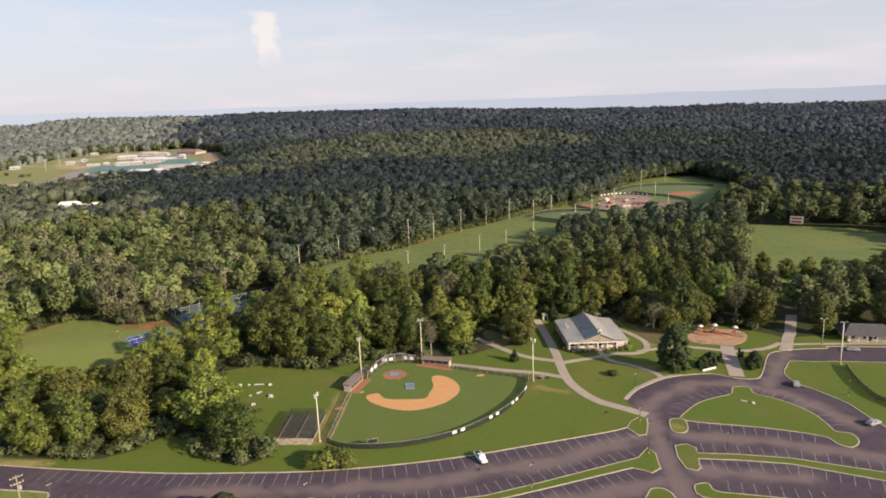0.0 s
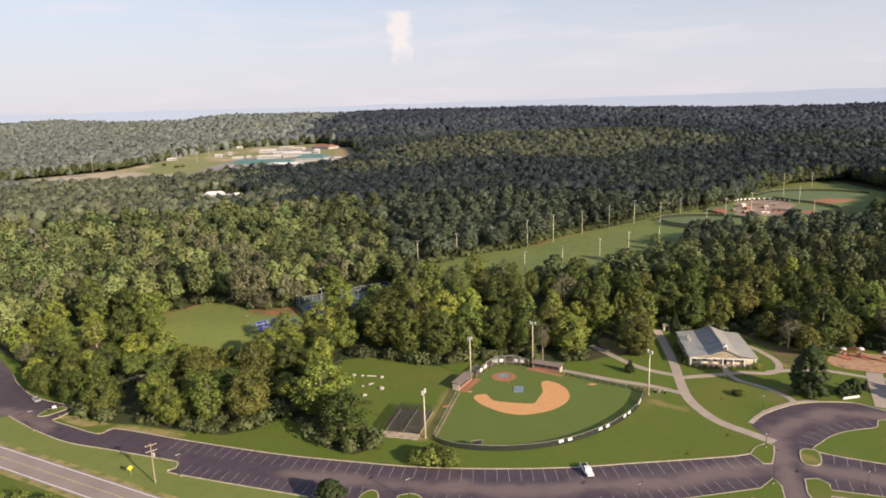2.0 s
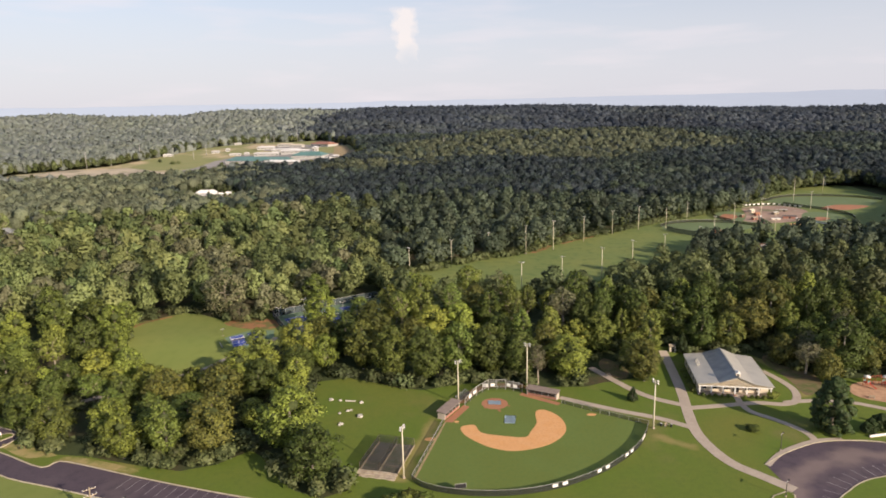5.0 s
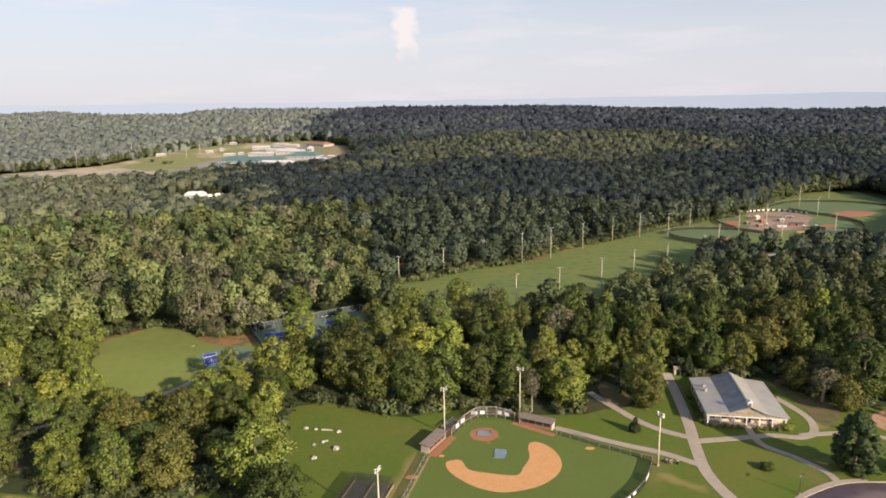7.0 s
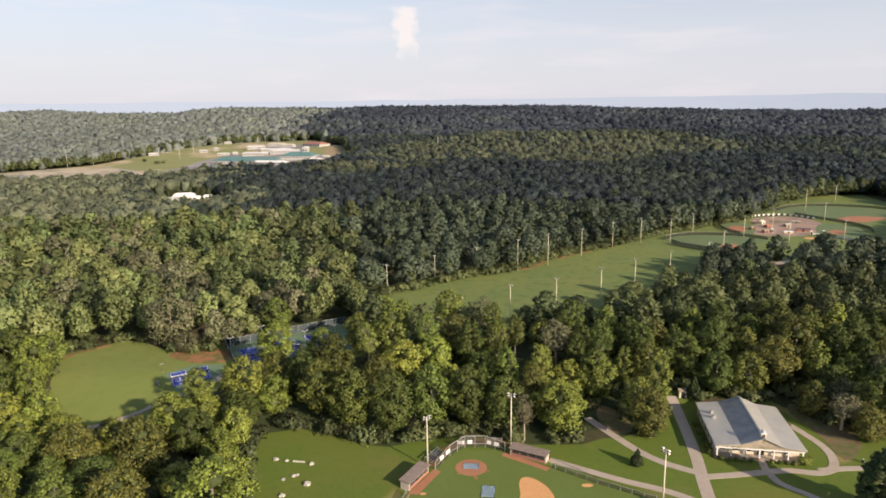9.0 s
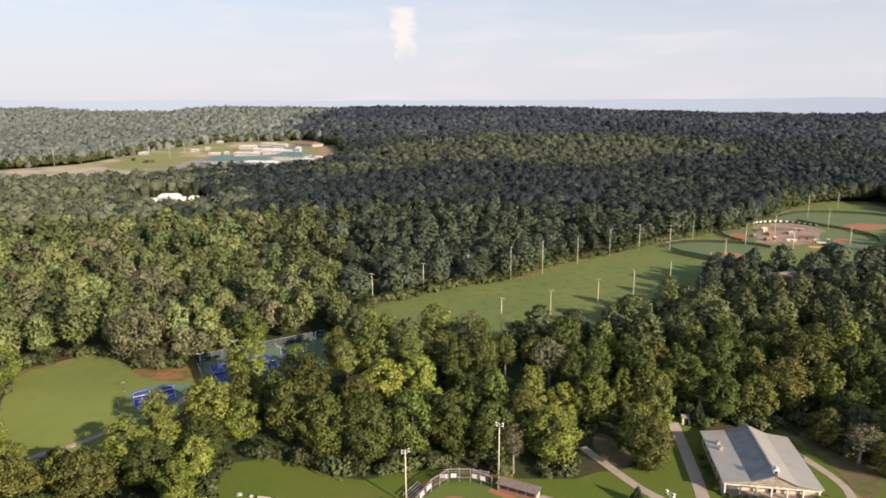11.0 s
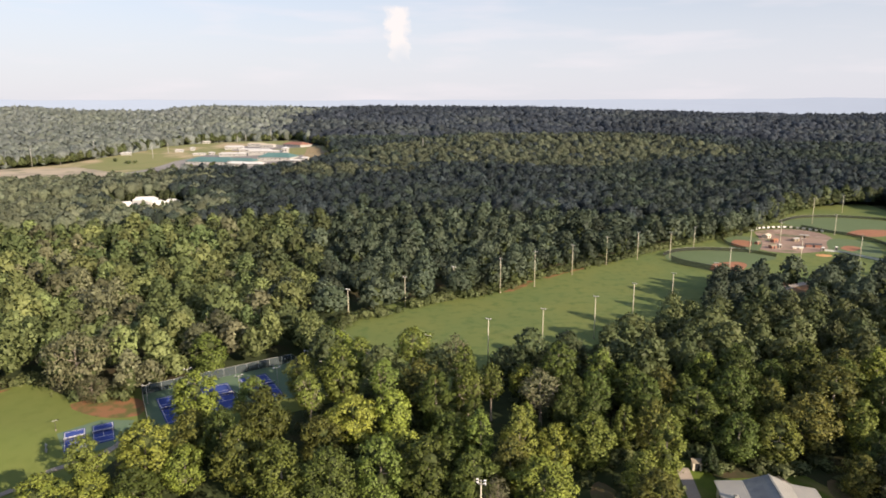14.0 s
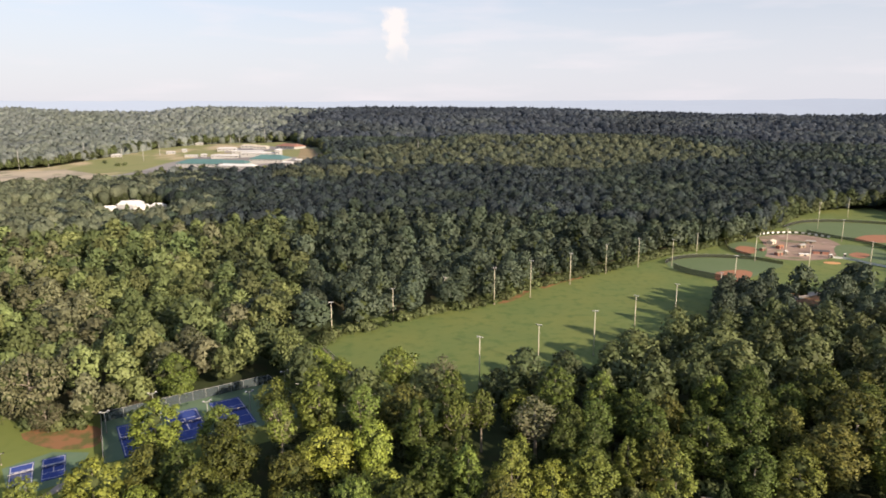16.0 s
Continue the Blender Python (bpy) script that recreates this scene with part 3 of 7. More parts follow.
for pts in (NORTH_KERB, SOUTH_KERB, CIRCLE[:9], CIRCLE[8:]):
    tagged(part("kerb", ribbon(B(), curve(pts, False, 3), 0.36, 0.0, 0.2), KERB), "weathered concrete kerb along the parking lot", "kerb", "", "structure")
tagged(part("road_marking", ribbon(B(), [(-262, 35.5), (-156, -25), (-116, -48), (-44, -90), (24, -142), (300, -353)], 0.28, 0.05, 0.056), YELLOW), "double yellow centre line on the road", "road marking", "", "structure")
for side in (-3.6, 3.5):
    tagged(part("road_marking", ribbon(B(), [(-262, 35.5), (-156, -25), (-116, -48), (-44, -90), (24, -142), (300, -353)], 0.3, 0.05, 0.056, side=side), WHITE), "white edge line on the road", "road marking", "", "structure")


def along(pts, spacing):
    """Points at even spacing along a line, each with its direction."""
    out, carry = [], 0.0
    for (x0, y0), (x1, y1) in zip(pts, pts[1:]):
        d = math.hypot(x1 - x0, y1 - y0)
        s = carry
        while s < d:
            out.append((x0 + (x1 - x0) * s / d, y0 + (y1 - y0) * s / d, (x1 - x0) / d, (y1 - y0) / d))
            s += spacing
        carry = s - d
    return out


def stalls(pts, depth, spacing=3.05, slant=0.0, skip=()):
    """Painted stall lines that start at a kerb and run depth metres to its right."""
    bm = B()
    for x, y, dx, dy in along(pts, spacing):
        nx, ny = dy + slant * dx, -dx + slant * dy
        a, b = (x + nx * 0.3, y + ny * 0.3), (x + nx * depth, y + ny * depth)
        ribbon(bm, [a, b], 0.12, 0.05, 0.056)
    tagged(part("parking_lines", bm, PAINT), "faded white parking stall lines on asphalt", "parking lines", "", "stuff")


stalls(curve(NORTH_KERB[14:], False, 4), 6.0)
stalls([(48.9, -65.2), (18.5, -68.6), (4.7, -69.8), (-20, -67.2), (-33, -62.8)], 5.0)
stalls([(-50, -58.4), (-62.8, -56.4), (-74.8, -51.6), (-90.8, -45.2), (-100, -41.4)], 5.0)
stalls([(-33, -66.9), (-20, -70.9), (4.5, -73), (18.9, -72), (45, -69.8)][::1], 5.0)
stalls([(103, -70.7), (91, -61.5), (73.4, -51)][::-1], 5.0)
stalls(curve([(73.2, -50.6), (77.2, -45.5), (84, -41.6), (90.8, -40), (97.6, -39.2)], False, 4)[::-1], 5.0)
stalls(curve([(104.8, -41.5), (107.6, -45.8), (110.4, -51.8), (111.2, -59.3), (109.8, -66)], False, 4)[::-1], 5.0)
stalls([(103.5, -90.2), (86.6, -77.5), (75.2, -71.8), (67, -68.2)], 5.0)
stalls([(63.6, -70.8), (73, -74.6), (84.3, -80.2), (100.1, -93.6)], 5.0)
stalls([(80, -96.8), (65, -88.4), (59, -84.9)], 5.0)

sheet("dry_grass", curve([(-151, 0), (-144, -1.4), (-137, -5), (-131, -8.6), (-136, -9.4), (-141, -8.4), (-148, -3.6)], n=2), 0.06, DRYGRASS, "dry tan grass verge beside the kerb", "dry grass", 4)
sheet("dry_grass", curve([(-129, -9.6), (-120, -11.6), (-108, -17), (-104, -19.6), (-112, -18), (-122, -13.6)], n=2), 0.06, DRYGRASS, "dry tan grass verge beside the kerb", "dry grass", 4)
# paths
PATHS = [
    ([(64.5, -44), (60, -37.5), (55.4, -31), (53.4, -23), (53.2, -13), (55.8, -1), (59.6, 12.5), (63, 27), (65.6, 40), (67, 49)], 3.3),
    ([(19, 14.4), (28, 8), (36.5, 2.2), (45.6, -3.2), (54, -11)], 2.4),
    ([(36, 38), (40.7, 26.5), (45.2, 16.5), (50, 10), (56.5, 4.9)], 2.6),
    ([(57, 2.6), (68.4, 3.2), (80.4, 4), (88.2, 2.2), (94, 5), (97.5, 14), (95.5, 28), (90, 44)], 2.4),
    ([(77, 12), (75.2, 4), (75.6, -2), (80.3, -8.3), (84.2, -16), (84, -22)], 2.0),
    ([(89, 3.4), (100, 3.6), (110, 1), (122, -7.5), (131, -9.4), (138, -8.8), (144.6, -6.4)], 2.2),
    ([(108.5, -28), (112, -22), (118.4, -11), (124, -2)], 5.0),
    ([(140.5, -13.5), (145, -9.4), (151, -3), (156.5, 2), (163.7, 10), (173, 20)], 4.2),
    ([(63.8, -32.4), (71.6, -26.2), (83.1, -21.3), (92, -20.8)], 1.5),
    ([(-142, 27), (-115, 44.4), (-105.5, 50.6), (-98.5, 58), (-89, 62.5), (-84, 72)], 2.4),
    ([(146, -8.6), (159, -12.6), (179, -19.6), (212, -33)], 1.6),
    ([(176, 196), (190, 206), (206, 214)], 4.0),
]
for k, (pts, width) in enumerate(PATHS):
    line = curve(pts, False, 5)
    tagged(part("footpath", ribbon(B(), line, width, -0.1, 0.09 + 0.006 * k, height=hills), CONCRETE), "pale concrete footpath through the lawn", "footpath", "", "structure")

sheet("bare_soil", curve([(47.5, 39), (48, 31), (45, 27.5), (40.5, 30), (39.5, 40), (43, 45)], n=3), 0.06, SHADED_SOIL, "brown worn soil at the edge of the trees", "bare soil", 6)

# soil beside the pavilion, tree shade included in its brown
sheet("bare_soil", curve([(99, 8), (106, 12), (111, 20), (110, 34), (104, 42), (100, 36), (100.5, 22)], n=3), 0.07, SHADED_SOIL, "brown soil and grass with tree shade put into the colour", "bare soil", 6)
sheet("bare_soil", curve([(-15, 15), (-11, 22), (-5, 27), (4, 27.5), (13, 25), (12, 22.5), (3, 24), (-4, 24.3), (-9, 19), (-12.5, 13.5)], n=3), 0.07, BARE, "bare reddish soil behind the backstop", "bare soil", 6)
# ball field
OUTFIELD = [(-30.4, -30.6), (-28, -34), (-22.6, -37.2), (-14.6, -39.4), (-6.2, -40), (2.5, -39), (11.8, -36), (22.4, -30), (32.6, -21), (38, -13.2), (41, -7)]
TURF_EDGE = OUTFIELD + [(29.5, 1.2), (18.4, 10.4), (12, 16.5), (5.6, 20.6), (-5.9, 21.2), (-13, 12), (-20, 1)]
sheet("ball_field", TURF_EDGE, 0.06, TURF, "dense green mown turf of a fenced ball field", "ball field")
DIRT = [(-15.3, -3.2), (-13, -1.9), (-10.8, -2.4), (-9.4, -7), (-4, -9.4), (2.9, -11), (5.4, -7.4), (8, -2.5), (8.6, 2.6), (9.6, 5.6), (12, 6), (15, 2.6), (16.4, -2.6), (15.6, -8.4), (12.3, -13.2), (6.8, -17), (-1.3, -18.6), (-7.2, -16.4), (-11.6, -12.2), (-14.6, -7.6)]
sheet("infield_dirt", curve(DIRT, n=3), 0.085, CLAY, "orange clay infield arc on the ball field", "infield")
sheet("home_circle", ellipse(-2.9, 12, 4.3, 4.1), 0.085, REDCLAY, "round red clay home plate area", "home plate area")
sheet("warning_track", [(-20, 1), (-13, 12), (-11.2, 10.6), (-17.6, 0.2)], 0.08, REDCLAY, "bare red clay strip before the dugout", "warning track")
sheet("warning_track", [(7.2, 19.4), (18.4, 10.2), (17, 8.8), (6.2, 17.6)], 0.08, REDCLAY, "bare red clay strip before the dugout", "warning track")
sheet("foul_strip", [(-30.0, -30.2), (-19.9, 0.9), (-19.4, 0.7), (-29.4, -30.4)], 0.08, TAN, "narrow pale dirt strip along the foul line", "bare strip")
for cx, cy, rx, ry, turn in ((-2.2, 7.2, 0.5, 1.3, 0.2), (-6.2, 9.4, 0.8, 0.45, 0.6), (1.2, 10.0, 0.8, 0.45, -0.5)):
    sheet("worn_turf", ellipse(cx, cy, rx, ry, 16, turn), 0.075, BARE, "worn brown turf round home plate", "bare patch")
for cx, cy, rx, ry in ((-24.8, -9.5, 1.6, 1.0), (26, 1.2, 1.5, 0.8), (-16.2, 0.6, 0.8, 0.6)):
    sheet("bare_patch", ellipse(cx, cy, rx, ry, 14), 0.085, CLAY, "small worn clay patch in the turf", "bare patch")


# lawns and courts by the woods
WEST_LAWN = [(-112, 30), (-124, 40), (-136, 50), (-139.5, 64), (-146, 82), (-150, 95), (-142, 101), (-132.5, 109), (-124, 106), (-114, 98), (-104, 92), (-92, 92), (-84, 80), (-84, 62), (-90, 48), (-98, 34)]
sheet("west_lawn", [(-118 + (x + 118) * 1.015, 72 + (y - 72) * 1.015) for x, y in WEST_LAWN], 0.05, MEADOW, "sunlit mown meadow between the woods", "lawn", 8)
sheet("bare_soil", curve([(-110, 92), (-98, 97), (-88, 93), (-86, 83), (-98, 83)], n=3), 0.09, BARE, "bare reddish soil at the wood's edge", "bare soil", 6)
sheet("bare_soil", curve([(-150, 94), (-146, 98), (-136, 105.4), (-135.4, 104.2), (-145, 95.6), (-148, 89)], n=2), 0.09, BARE, "thin strip of bare soil along the wood", "bare soil", 6)
COURT_BASE = [(-90.2, 97.8), (-79.8, 74), (-30, 98), (-46.4, 122.6)]
sheet("court_lawn", [(-97, 101), (-86, 67), (-76, 62), (-22, 92), (-38, 131), (-66, 119)], 0.06, MEADOW, "grass verge round the fenced courts", "lawn", 8)
sheet("court_surface", COURT_BASE, 0.1, COURT, "green painted tennis court surface", "court surface", 8)
SPORTS = [(-32, 155), (-26.4, 166), (-8.5, 177), (8.8, 191), (35.3, 202), (50.6, 214), (61.6, 228), (86.4, 246), (117, 265), (159, 297), (198, 319), (216, 330), (250, 352), (290, 392), (318, 424), (350, 440), (366, 452), (396, 462), (434, 466), (420, 400), (420, 360), (350, 280), (262, 212), (230, 196), (186, 210), (152, 204), (137, 180), (123, 160), (103, 142), (87, 132), (69, 123), (54, 116), (40, 106), (26, 96), (12, 88), (-8, 96), (-24, 92), (-28, 106), (-42, 140)]
sheet("sports_field", [(x - 8, y + 10) if k < 22 else (x, y) for k, (x, y) in enumerate(SPORTS)], 0.05, FIELD, "long mown sports field between woods", "sports field", 14)
EAST_FIELD = [(183, 64), (228, 120), (266, 175), (287, 180), (303, 166), (330, 146), (330, 96), (296, 52), (235, 38)]
sheet("east_field", curve(EAST_FIELD, n=3), 0.05, FIELD, "green ball field clearing in the woods", "sports field", 14)
CLEARING = [(186, 62), (204, 56), (206, 44), (194, 34), (180, 40)]
sheet("clearing", CLEARING, 0.05, GRASS, "small grassy clearing in the woods", "lawn", 8)
PICNIC = [(176, 200), (190, 188), (206, 204), (196, 216), (184, 214)]
sheet("bare_soil", PICNIC, 0.12, BARE, "worn soil under picnic trees", "bare soil", 8)
PLAY = [(120, 15), (114.8, 9.6), (115, 4.4), (121, 0), (127, -2.6), (134.6, 0.4), (139.6, 7), (137, 13), (128, 16)]
sheet("playground_mulch", curve(PLAY, n=3), 0.12, MULCH, "reddish mulch bed of the playground", "mulch")
SCHOOL = [(-600, 660), (-489, 606), (-440, 604), (-400, 598), (-347, 622), (-295, 640), (-262, 690), (-246, 716), (-183, 694), (-118, 706), (-98, 820), (-98, 892), (-138, 1091), (-208, 1267), (-325, 1308), (-389, 1225), (-427, 1165), (-450, 1069), (-478, 986), (-501, 910), (-538, 874), (-600, 826)]
sheet("school_ground", SCHOOL, 0.6, SCHOOLGRASS, "open dry green and tan school grounds among woods", "school ground", 40)
PALEGRAVEL = material("pale_gravel", (0.5, 0.42, 0.3), 0.95, [((0.3, 0.26, 0.2), 0.02, 0.4, 0.65, 0.8), ((0.14, 0.17, 0.08), 0.03, 0.55, 0.65, 0.8)])
PALEPAVE = material("pale_pavement", (0.3, 0.28, 0.26), 0.9, [((0.22, 0.2, 0.19), 0.03, 0.4, 0.65, 0.8)])
sheet("school_yard", [(-590, 670), (-489, 620), (-400, 608), (-345, 634), (-300, 680), (-330, 740), (-344, 800), (-384, 806), (-425, 848), (-464, 880), (-505, 862), (-545, 868), (-590, 815)], 0.9, PALEGRAVEL, "pale gravel and bare dirt yard", "gravel yard", 40)
sheet("school_yard", [(-320, 760), (-262, 700), (-180, 720), (-125, 760), (-150, 930), (-210, 1000), (-300, 1010), (-335, 900)], 0.95, PALEPAVE, "pale paved school yard", "pavement", 40)
sheet("school_yard", [(-372, 780), (-352, 850), (-346, 940), (-320, 1022), (-300, 1022), (-310, 930), (-316, 840), (-326, 780)], 1.0, PALEPAVE, "pale drive to the school", "drive", 40)
sheet("school_yard", [(-125, 765), (-104, 800), (-104, 890), (-136, 1040), (-160, 1060), (-148, 930)], 0.9, TAN, "bare tan soil bank beside the school", "bare soil", 40)
sheet("school_yard", [(-292, 1075), (-226, 1050), (-190, 1065), (-180, 1120), (-240, 1180), (-300, 1150)], 0.95, PALEPAVE, "pale paved yard among the school halls", "pavement", 40)
for pts in ([(44, 208), (50, 216), (60, 229), (64, 228), (56, 216), (48, 208)], [(70, 234), (86, 247.5), (98, 255), (98, 252), (84, 243), (72, 232)]):
    sheet("bare_soil", pts, 0.1, BARE, "bare reddish bank along the wood", "bare soil", 14)


# ---- park furniture and buildings ----
LAMPPOST = material("dark_lamp_post", (0.07, 0.06, 0.05), 0.6, [((0.12, 0.1, 0.08), 1.0, 0.45, 0.7, 0.6)])
def light_pole(x, y, height, style="flood", turn=0.0, label="", group="", z=None, r=0.2, paint=None):
    """A tall steel pole with a crossarm and floodlights."""
    z = hills(x, y) if z is None else z
    top = thing("light_pole", x, y, z, turn, label or "tall pale steel floodlight pole with lamps on a crossarm", "light pole", group)
    part("pole", tube(B(), (0, 0, -0.4), (0, 0, height), r, r * 0.55, 10), paint or STEEL, top, smooth=True)
    part("base_collar", tube(B(), (0, 0, 0), (0, 0, 0.5), r * 1.7, r * 1.5, 10), CONCRETE, top)
    if style == "flood":
        rows, half, count = (height - 0.3, height - 1.0), 0.85, 2
    elif style == "wide":
        rows, half, count = (height - 0.3,), 0.85, 3
    elif style == "twin":
        rows, half, count = (height - 0.1,), 1.0, 2
    else:
        rows, half, count = (height - 0.2,), 0.75, 1
    for h in rows:
        part("crossarm", box(B(), -half, -0.07, h - 0.07, half, 0.07, h + 0.07), STEEL, top)
        for k in range(count):
            px = -half + 2 * half * k / max(1, count - 1) if count > 1 else half
            s = 0.55 if style == "lot" else 0.7 if style == "wide" else 0.85
            lamp = part("floodlight", box(B(), px - 0.32 * s, -0.45 * s, h + 0.02, px + 0.32 * s, 0.25 * s, h + 0.5 * s, 0.06 * s), DARK if style == "lot" else WHITE, top, "dark lamp head" if style == "lot" else "white floodlight housing")
            part("lens", box(B(), px - 0.27 * s, -0.48 * s, h + 0.06, px + 0.27 * s, -0.45 * s, h + 0.44 * s), GLASS, lamp)
    return top


for x, y, h, turn in ((-32.4, -29.5, 14.8, 60), (-14.6, 13.4, 14.8, 25), (9.6, 22.7, 16.2, -25), (41.6, -9.4, 15.4, -60)):
    light_pole(x, y, h, "flood", turn, "tall cream steel floodlight pole beside the ball field", "ball field lights", 0.0, 0.24, POLEPAINT)
for x, y, t in ((-29, 166, 20), (-4.6, 187, 19.3), (19, 202, 20), (42.5, 206.8, 22.7), (61.6, 216.6, 23.6), (87.1, 239.4, 21.6), (113, 261, 21.4), (135.9, 273.3, 21.8), (156.8, 275.3, 20.4), (181.8, 297.8, 19.6), (24, 116.2, 21.9), (2, 106, 20), (47, 131, 20.5), (69.5, 138.9, 22.6), (93.9, 163.4, 20.7), (121, 186.4, 18.8)):
    light_pole(x, y, t - 5, "wide", -30, "tall floodlight pole along the sports field", "sports field lights", r=0.21, paint=POLEPAINT)
for x, y, t in ((211, 283, 20), (241, 301, 21), (226, 254, 20), (350, 452, 22), (314, 381, 25), (302, 336, 20), (268, 262, 20), (148, 200, 20), (173, 234, 20), (372, 430, 20)):
    light_pole(x, y, t - 5, "wide", -50, "tall floodlight pole at the far ball diamonds", "diamond lights", r=0.24, paint=POLEPAINT)
for x, y in ((-77, 103), (-86, 91), (-70, 89), (-59, 96), (-48, 102), (-40, 117), (-34, 107)):
    light_pole(x, y, 6.4, "twin", 30, "short court light pole with two lamp heads", "court lights", r=0.12)
for x, y in ((294, 186), (338, 148), (367, 300)):
    light_pole(x, y, 14, "wide", -60, "floodlight pole by the east ball field", "east field lights", r=0.2)
light_pole(148.6, -30.5, 15.6, "wide", -20, "tall pale floodlight pole beside the drive", "", 0.0, 0.3, POLEPAINT)
light_pole(156.9, -13.7, 10.5, "twin", -20, "slim light pole beside the drive", "", 0.0, 0.2)
for x, y, h in ((-98.4, -42.8, 6.6), (72.3, -70.8, 6.4), (52.9, -64.0, 9.0), (16.8, -69.8, 6.4), (-153.4, -10.3, 6.8), (-37.6, -61, 6.2), (71.5, -25.2, 5.2), (60.6, -46.6, 4.4), (130.5, -52, 5.5)):
    light_pole(x, y, h, "lot", 40, "slender dark lamp post at the parking lot", "lot lamps", 0.0, 0.13, LAMPPOST)
light_pole(-309, 379, 20, "lot", 0, "tall pale pole rising above the woods", r=0.35)
light_pole(30.6, 849, 26, "wide", 0, "lone mast rising above the far woods", r=0.5)


def utility_pole(x, y, h):
    top = thing("utility_pole", x, y, 0, 35, "weathered wooden utility pole with crossarms and a transformer", "utility pole")
    part("pole", tube(B(), (0, 0, -0.5), (0, 0, h), 0.2, 0.13, 9), TIMBER, top)
    for k, zz in enumerate((h - 0.6, h - 2.2)):
        arm = part("crossarm", box(B(), -1.4, -0.08, zz - 0.08, 1.4, 0.08, zz + 0.08), TIMBER, top)
        for px in (-1.3, -0.5, 0.5, 1.3):
            part("insulator", tube(B(), (px, 0, zz + 0.08), (px, 0, zz + 0.32), 0.07, 0.04, 8), WHITE, arm)
    part("transformer", tube(B(), (0.5, 0, h - 3.9), (0.5, 0, h - 2.9), 0.32, 0.32, 12), STEEL, top)
    part("brace", tube(B(), (0, 0, h - 2.9), (1.0, 0, h - 2.2), 0.04, 0.04, 6), TIMBER, top)


utility_pole(-104, -45.6, 11.5)


def warning_sign(x, y):
    top = thing("warning_sign", x, y, 0, 30, "bright yellow road warning sign on a post", "road sign")
    part("post", tube(B(), (0, 0, -0.2), (0, 0, 2.6), 0.05, 0.05, 7), STEEL, top)
    bm = B()
    box(bm, -0.55, -0.03, -0.55, 0.55, 0.0, 0.55)
    bmesh.ops.rotate(bm, verts=bm.verts[:], matrix=Matrix.Rotation(radians(45), 3, "Y"))
    bmesh.ops.translate(bm, verts=bm.verts[:], vec=(0, -0.06, 2.4))
    part("plate", bm, material("yellow_sign", (0.75, 0.6, 0.03), 0.5), top, "fluorescent yellow plate")


warning_sign(-112, -41)


def fence(line, height, mat, label, spacing=3.0, group="", ground=hills, low=0.05):
    """A post-and-mesh fence along a line of points."""
    x0, y0 = line[0]
    top = thing("fence", x0, y0, ground(x0, y0), 0, label, "fence", group)
    here = [(x - x0, y - y0) for x, y in line]
    flat = lambda x, y: ground(x + x0, y + y0) - ground(x0, y0)
    part("mesh_panel", ribbon(B(), here, 0.03, low, height - 0.05, height=flat), mat, top)
    part("top_rail", ribbon(B(), here, 0.07, height - 0.06, height + 0.02, height=flat), STEEL, top)
    post = None
    for px, py, dx, dy in along(here, spacing) + [(*here[-1], 1, 0)]:
        if post is None:
            post = part("post", tube(B(), (0, 0, -0.3), (0, 0, height + 0.06), 0.045, 0.045, 6), mat if mat is SCREEN else STEEL, top)
            o = post
        else:
            o = new("post", post.data)
            o.parent = top
        o.location = (px, py, flat(px, py))
    return top


OUTLINE = curve(OUTFIELD, False, 5)
fence(OUTLINE, 1.75, SCREEN, "dark mesh-screened outfield fence of the ball field", 3.0)
fence([(41, -7), (29.5, 1.2), (18.6, 10.2)], 1.4, CHAIN, "low chain-link fence along the first base side", 3.0)
fence([(-30.4, -30.6), (-25, -14), (-20.4, 0.6)], 1.4, CHAIN, "low chain-link fence along the foul line", 3.0)
for k, t in enumerate((0.535, 0.565, 0.665, 0.69, 0.755, 0.775, 0.85, 0.87)):
    i = int(t * (len(OUTLINE) - 1))
    (ax, ay), (bx, by) = OUTLINE[i], OUTLINE[i + 1]
    u = t * (len(OUTLINE) - 1) - i
    sx, sy, ang = ax + (bx - ax) * u, ay + (by - ay) * u, math.degrees(math.atan2(by - ay, bx - ax))
    board = thing("sign_board", sx, sy, 0.0, ang, "blank white banner board fixed to the outfield fence", "sign board", "fence banners")
    part("panel", box(B(), -0.72, -0.12, 0.7, 0.72, -0.04, 1.5, 0.02), WHITE, board)
    part("panel_frame", box(B(), -0.76, -0.05, 0.66, 0.76, -0.025, 1.54), STEEL, board)


def scoreboard(x, y, turn, wide, tall, up, mat, label):
    top = thing("scoreboard", x, y, hills(x, y), turn, label, "scoreboard")
    for px in (-wide * 0.36, wide * 0.36):
        part("post", box(B(), px - 0.1, -0.1, -0.2, px + 0.1, 0.1, up + tall), DARK, top)
    part("board", box(B(), -wide / 2, -0.25, up, wide / 2, -0.1, up + tall, 0.04), mat, top)
    part("board_frame", box(B(), -wide / 2 - 0.1, -0.1, up - 0.1, wide / 2 + 0.1, -0.06, up + tall + 0.1), STEEL, top)
    for k in range(2):
        part("display", box(B(), -wide * 0.4, -0.29, up + tall * (0.14 + 0.45 * k), wide * 0.4, -0.25, up + tall * (0.4 + 0.45 * k)), RED if mat is WHITE else DARK, top)


scoreboard(-18.2, -37.8, 8, 2.8, 1.2, 1.5, DARK, "dark scoreboard standing at the outfield fence")
scoreboard(300, 160, -47, 8, 5, 3, WHITE, "white and red scoreboard at the far field's edge")


BLOCK = material("pale_block_wall", (0.5, 0.43, 0.36), 0.85, [((0.36, 0.3, 0.25), 1.2, 0.45, 0.7, 0.7)])


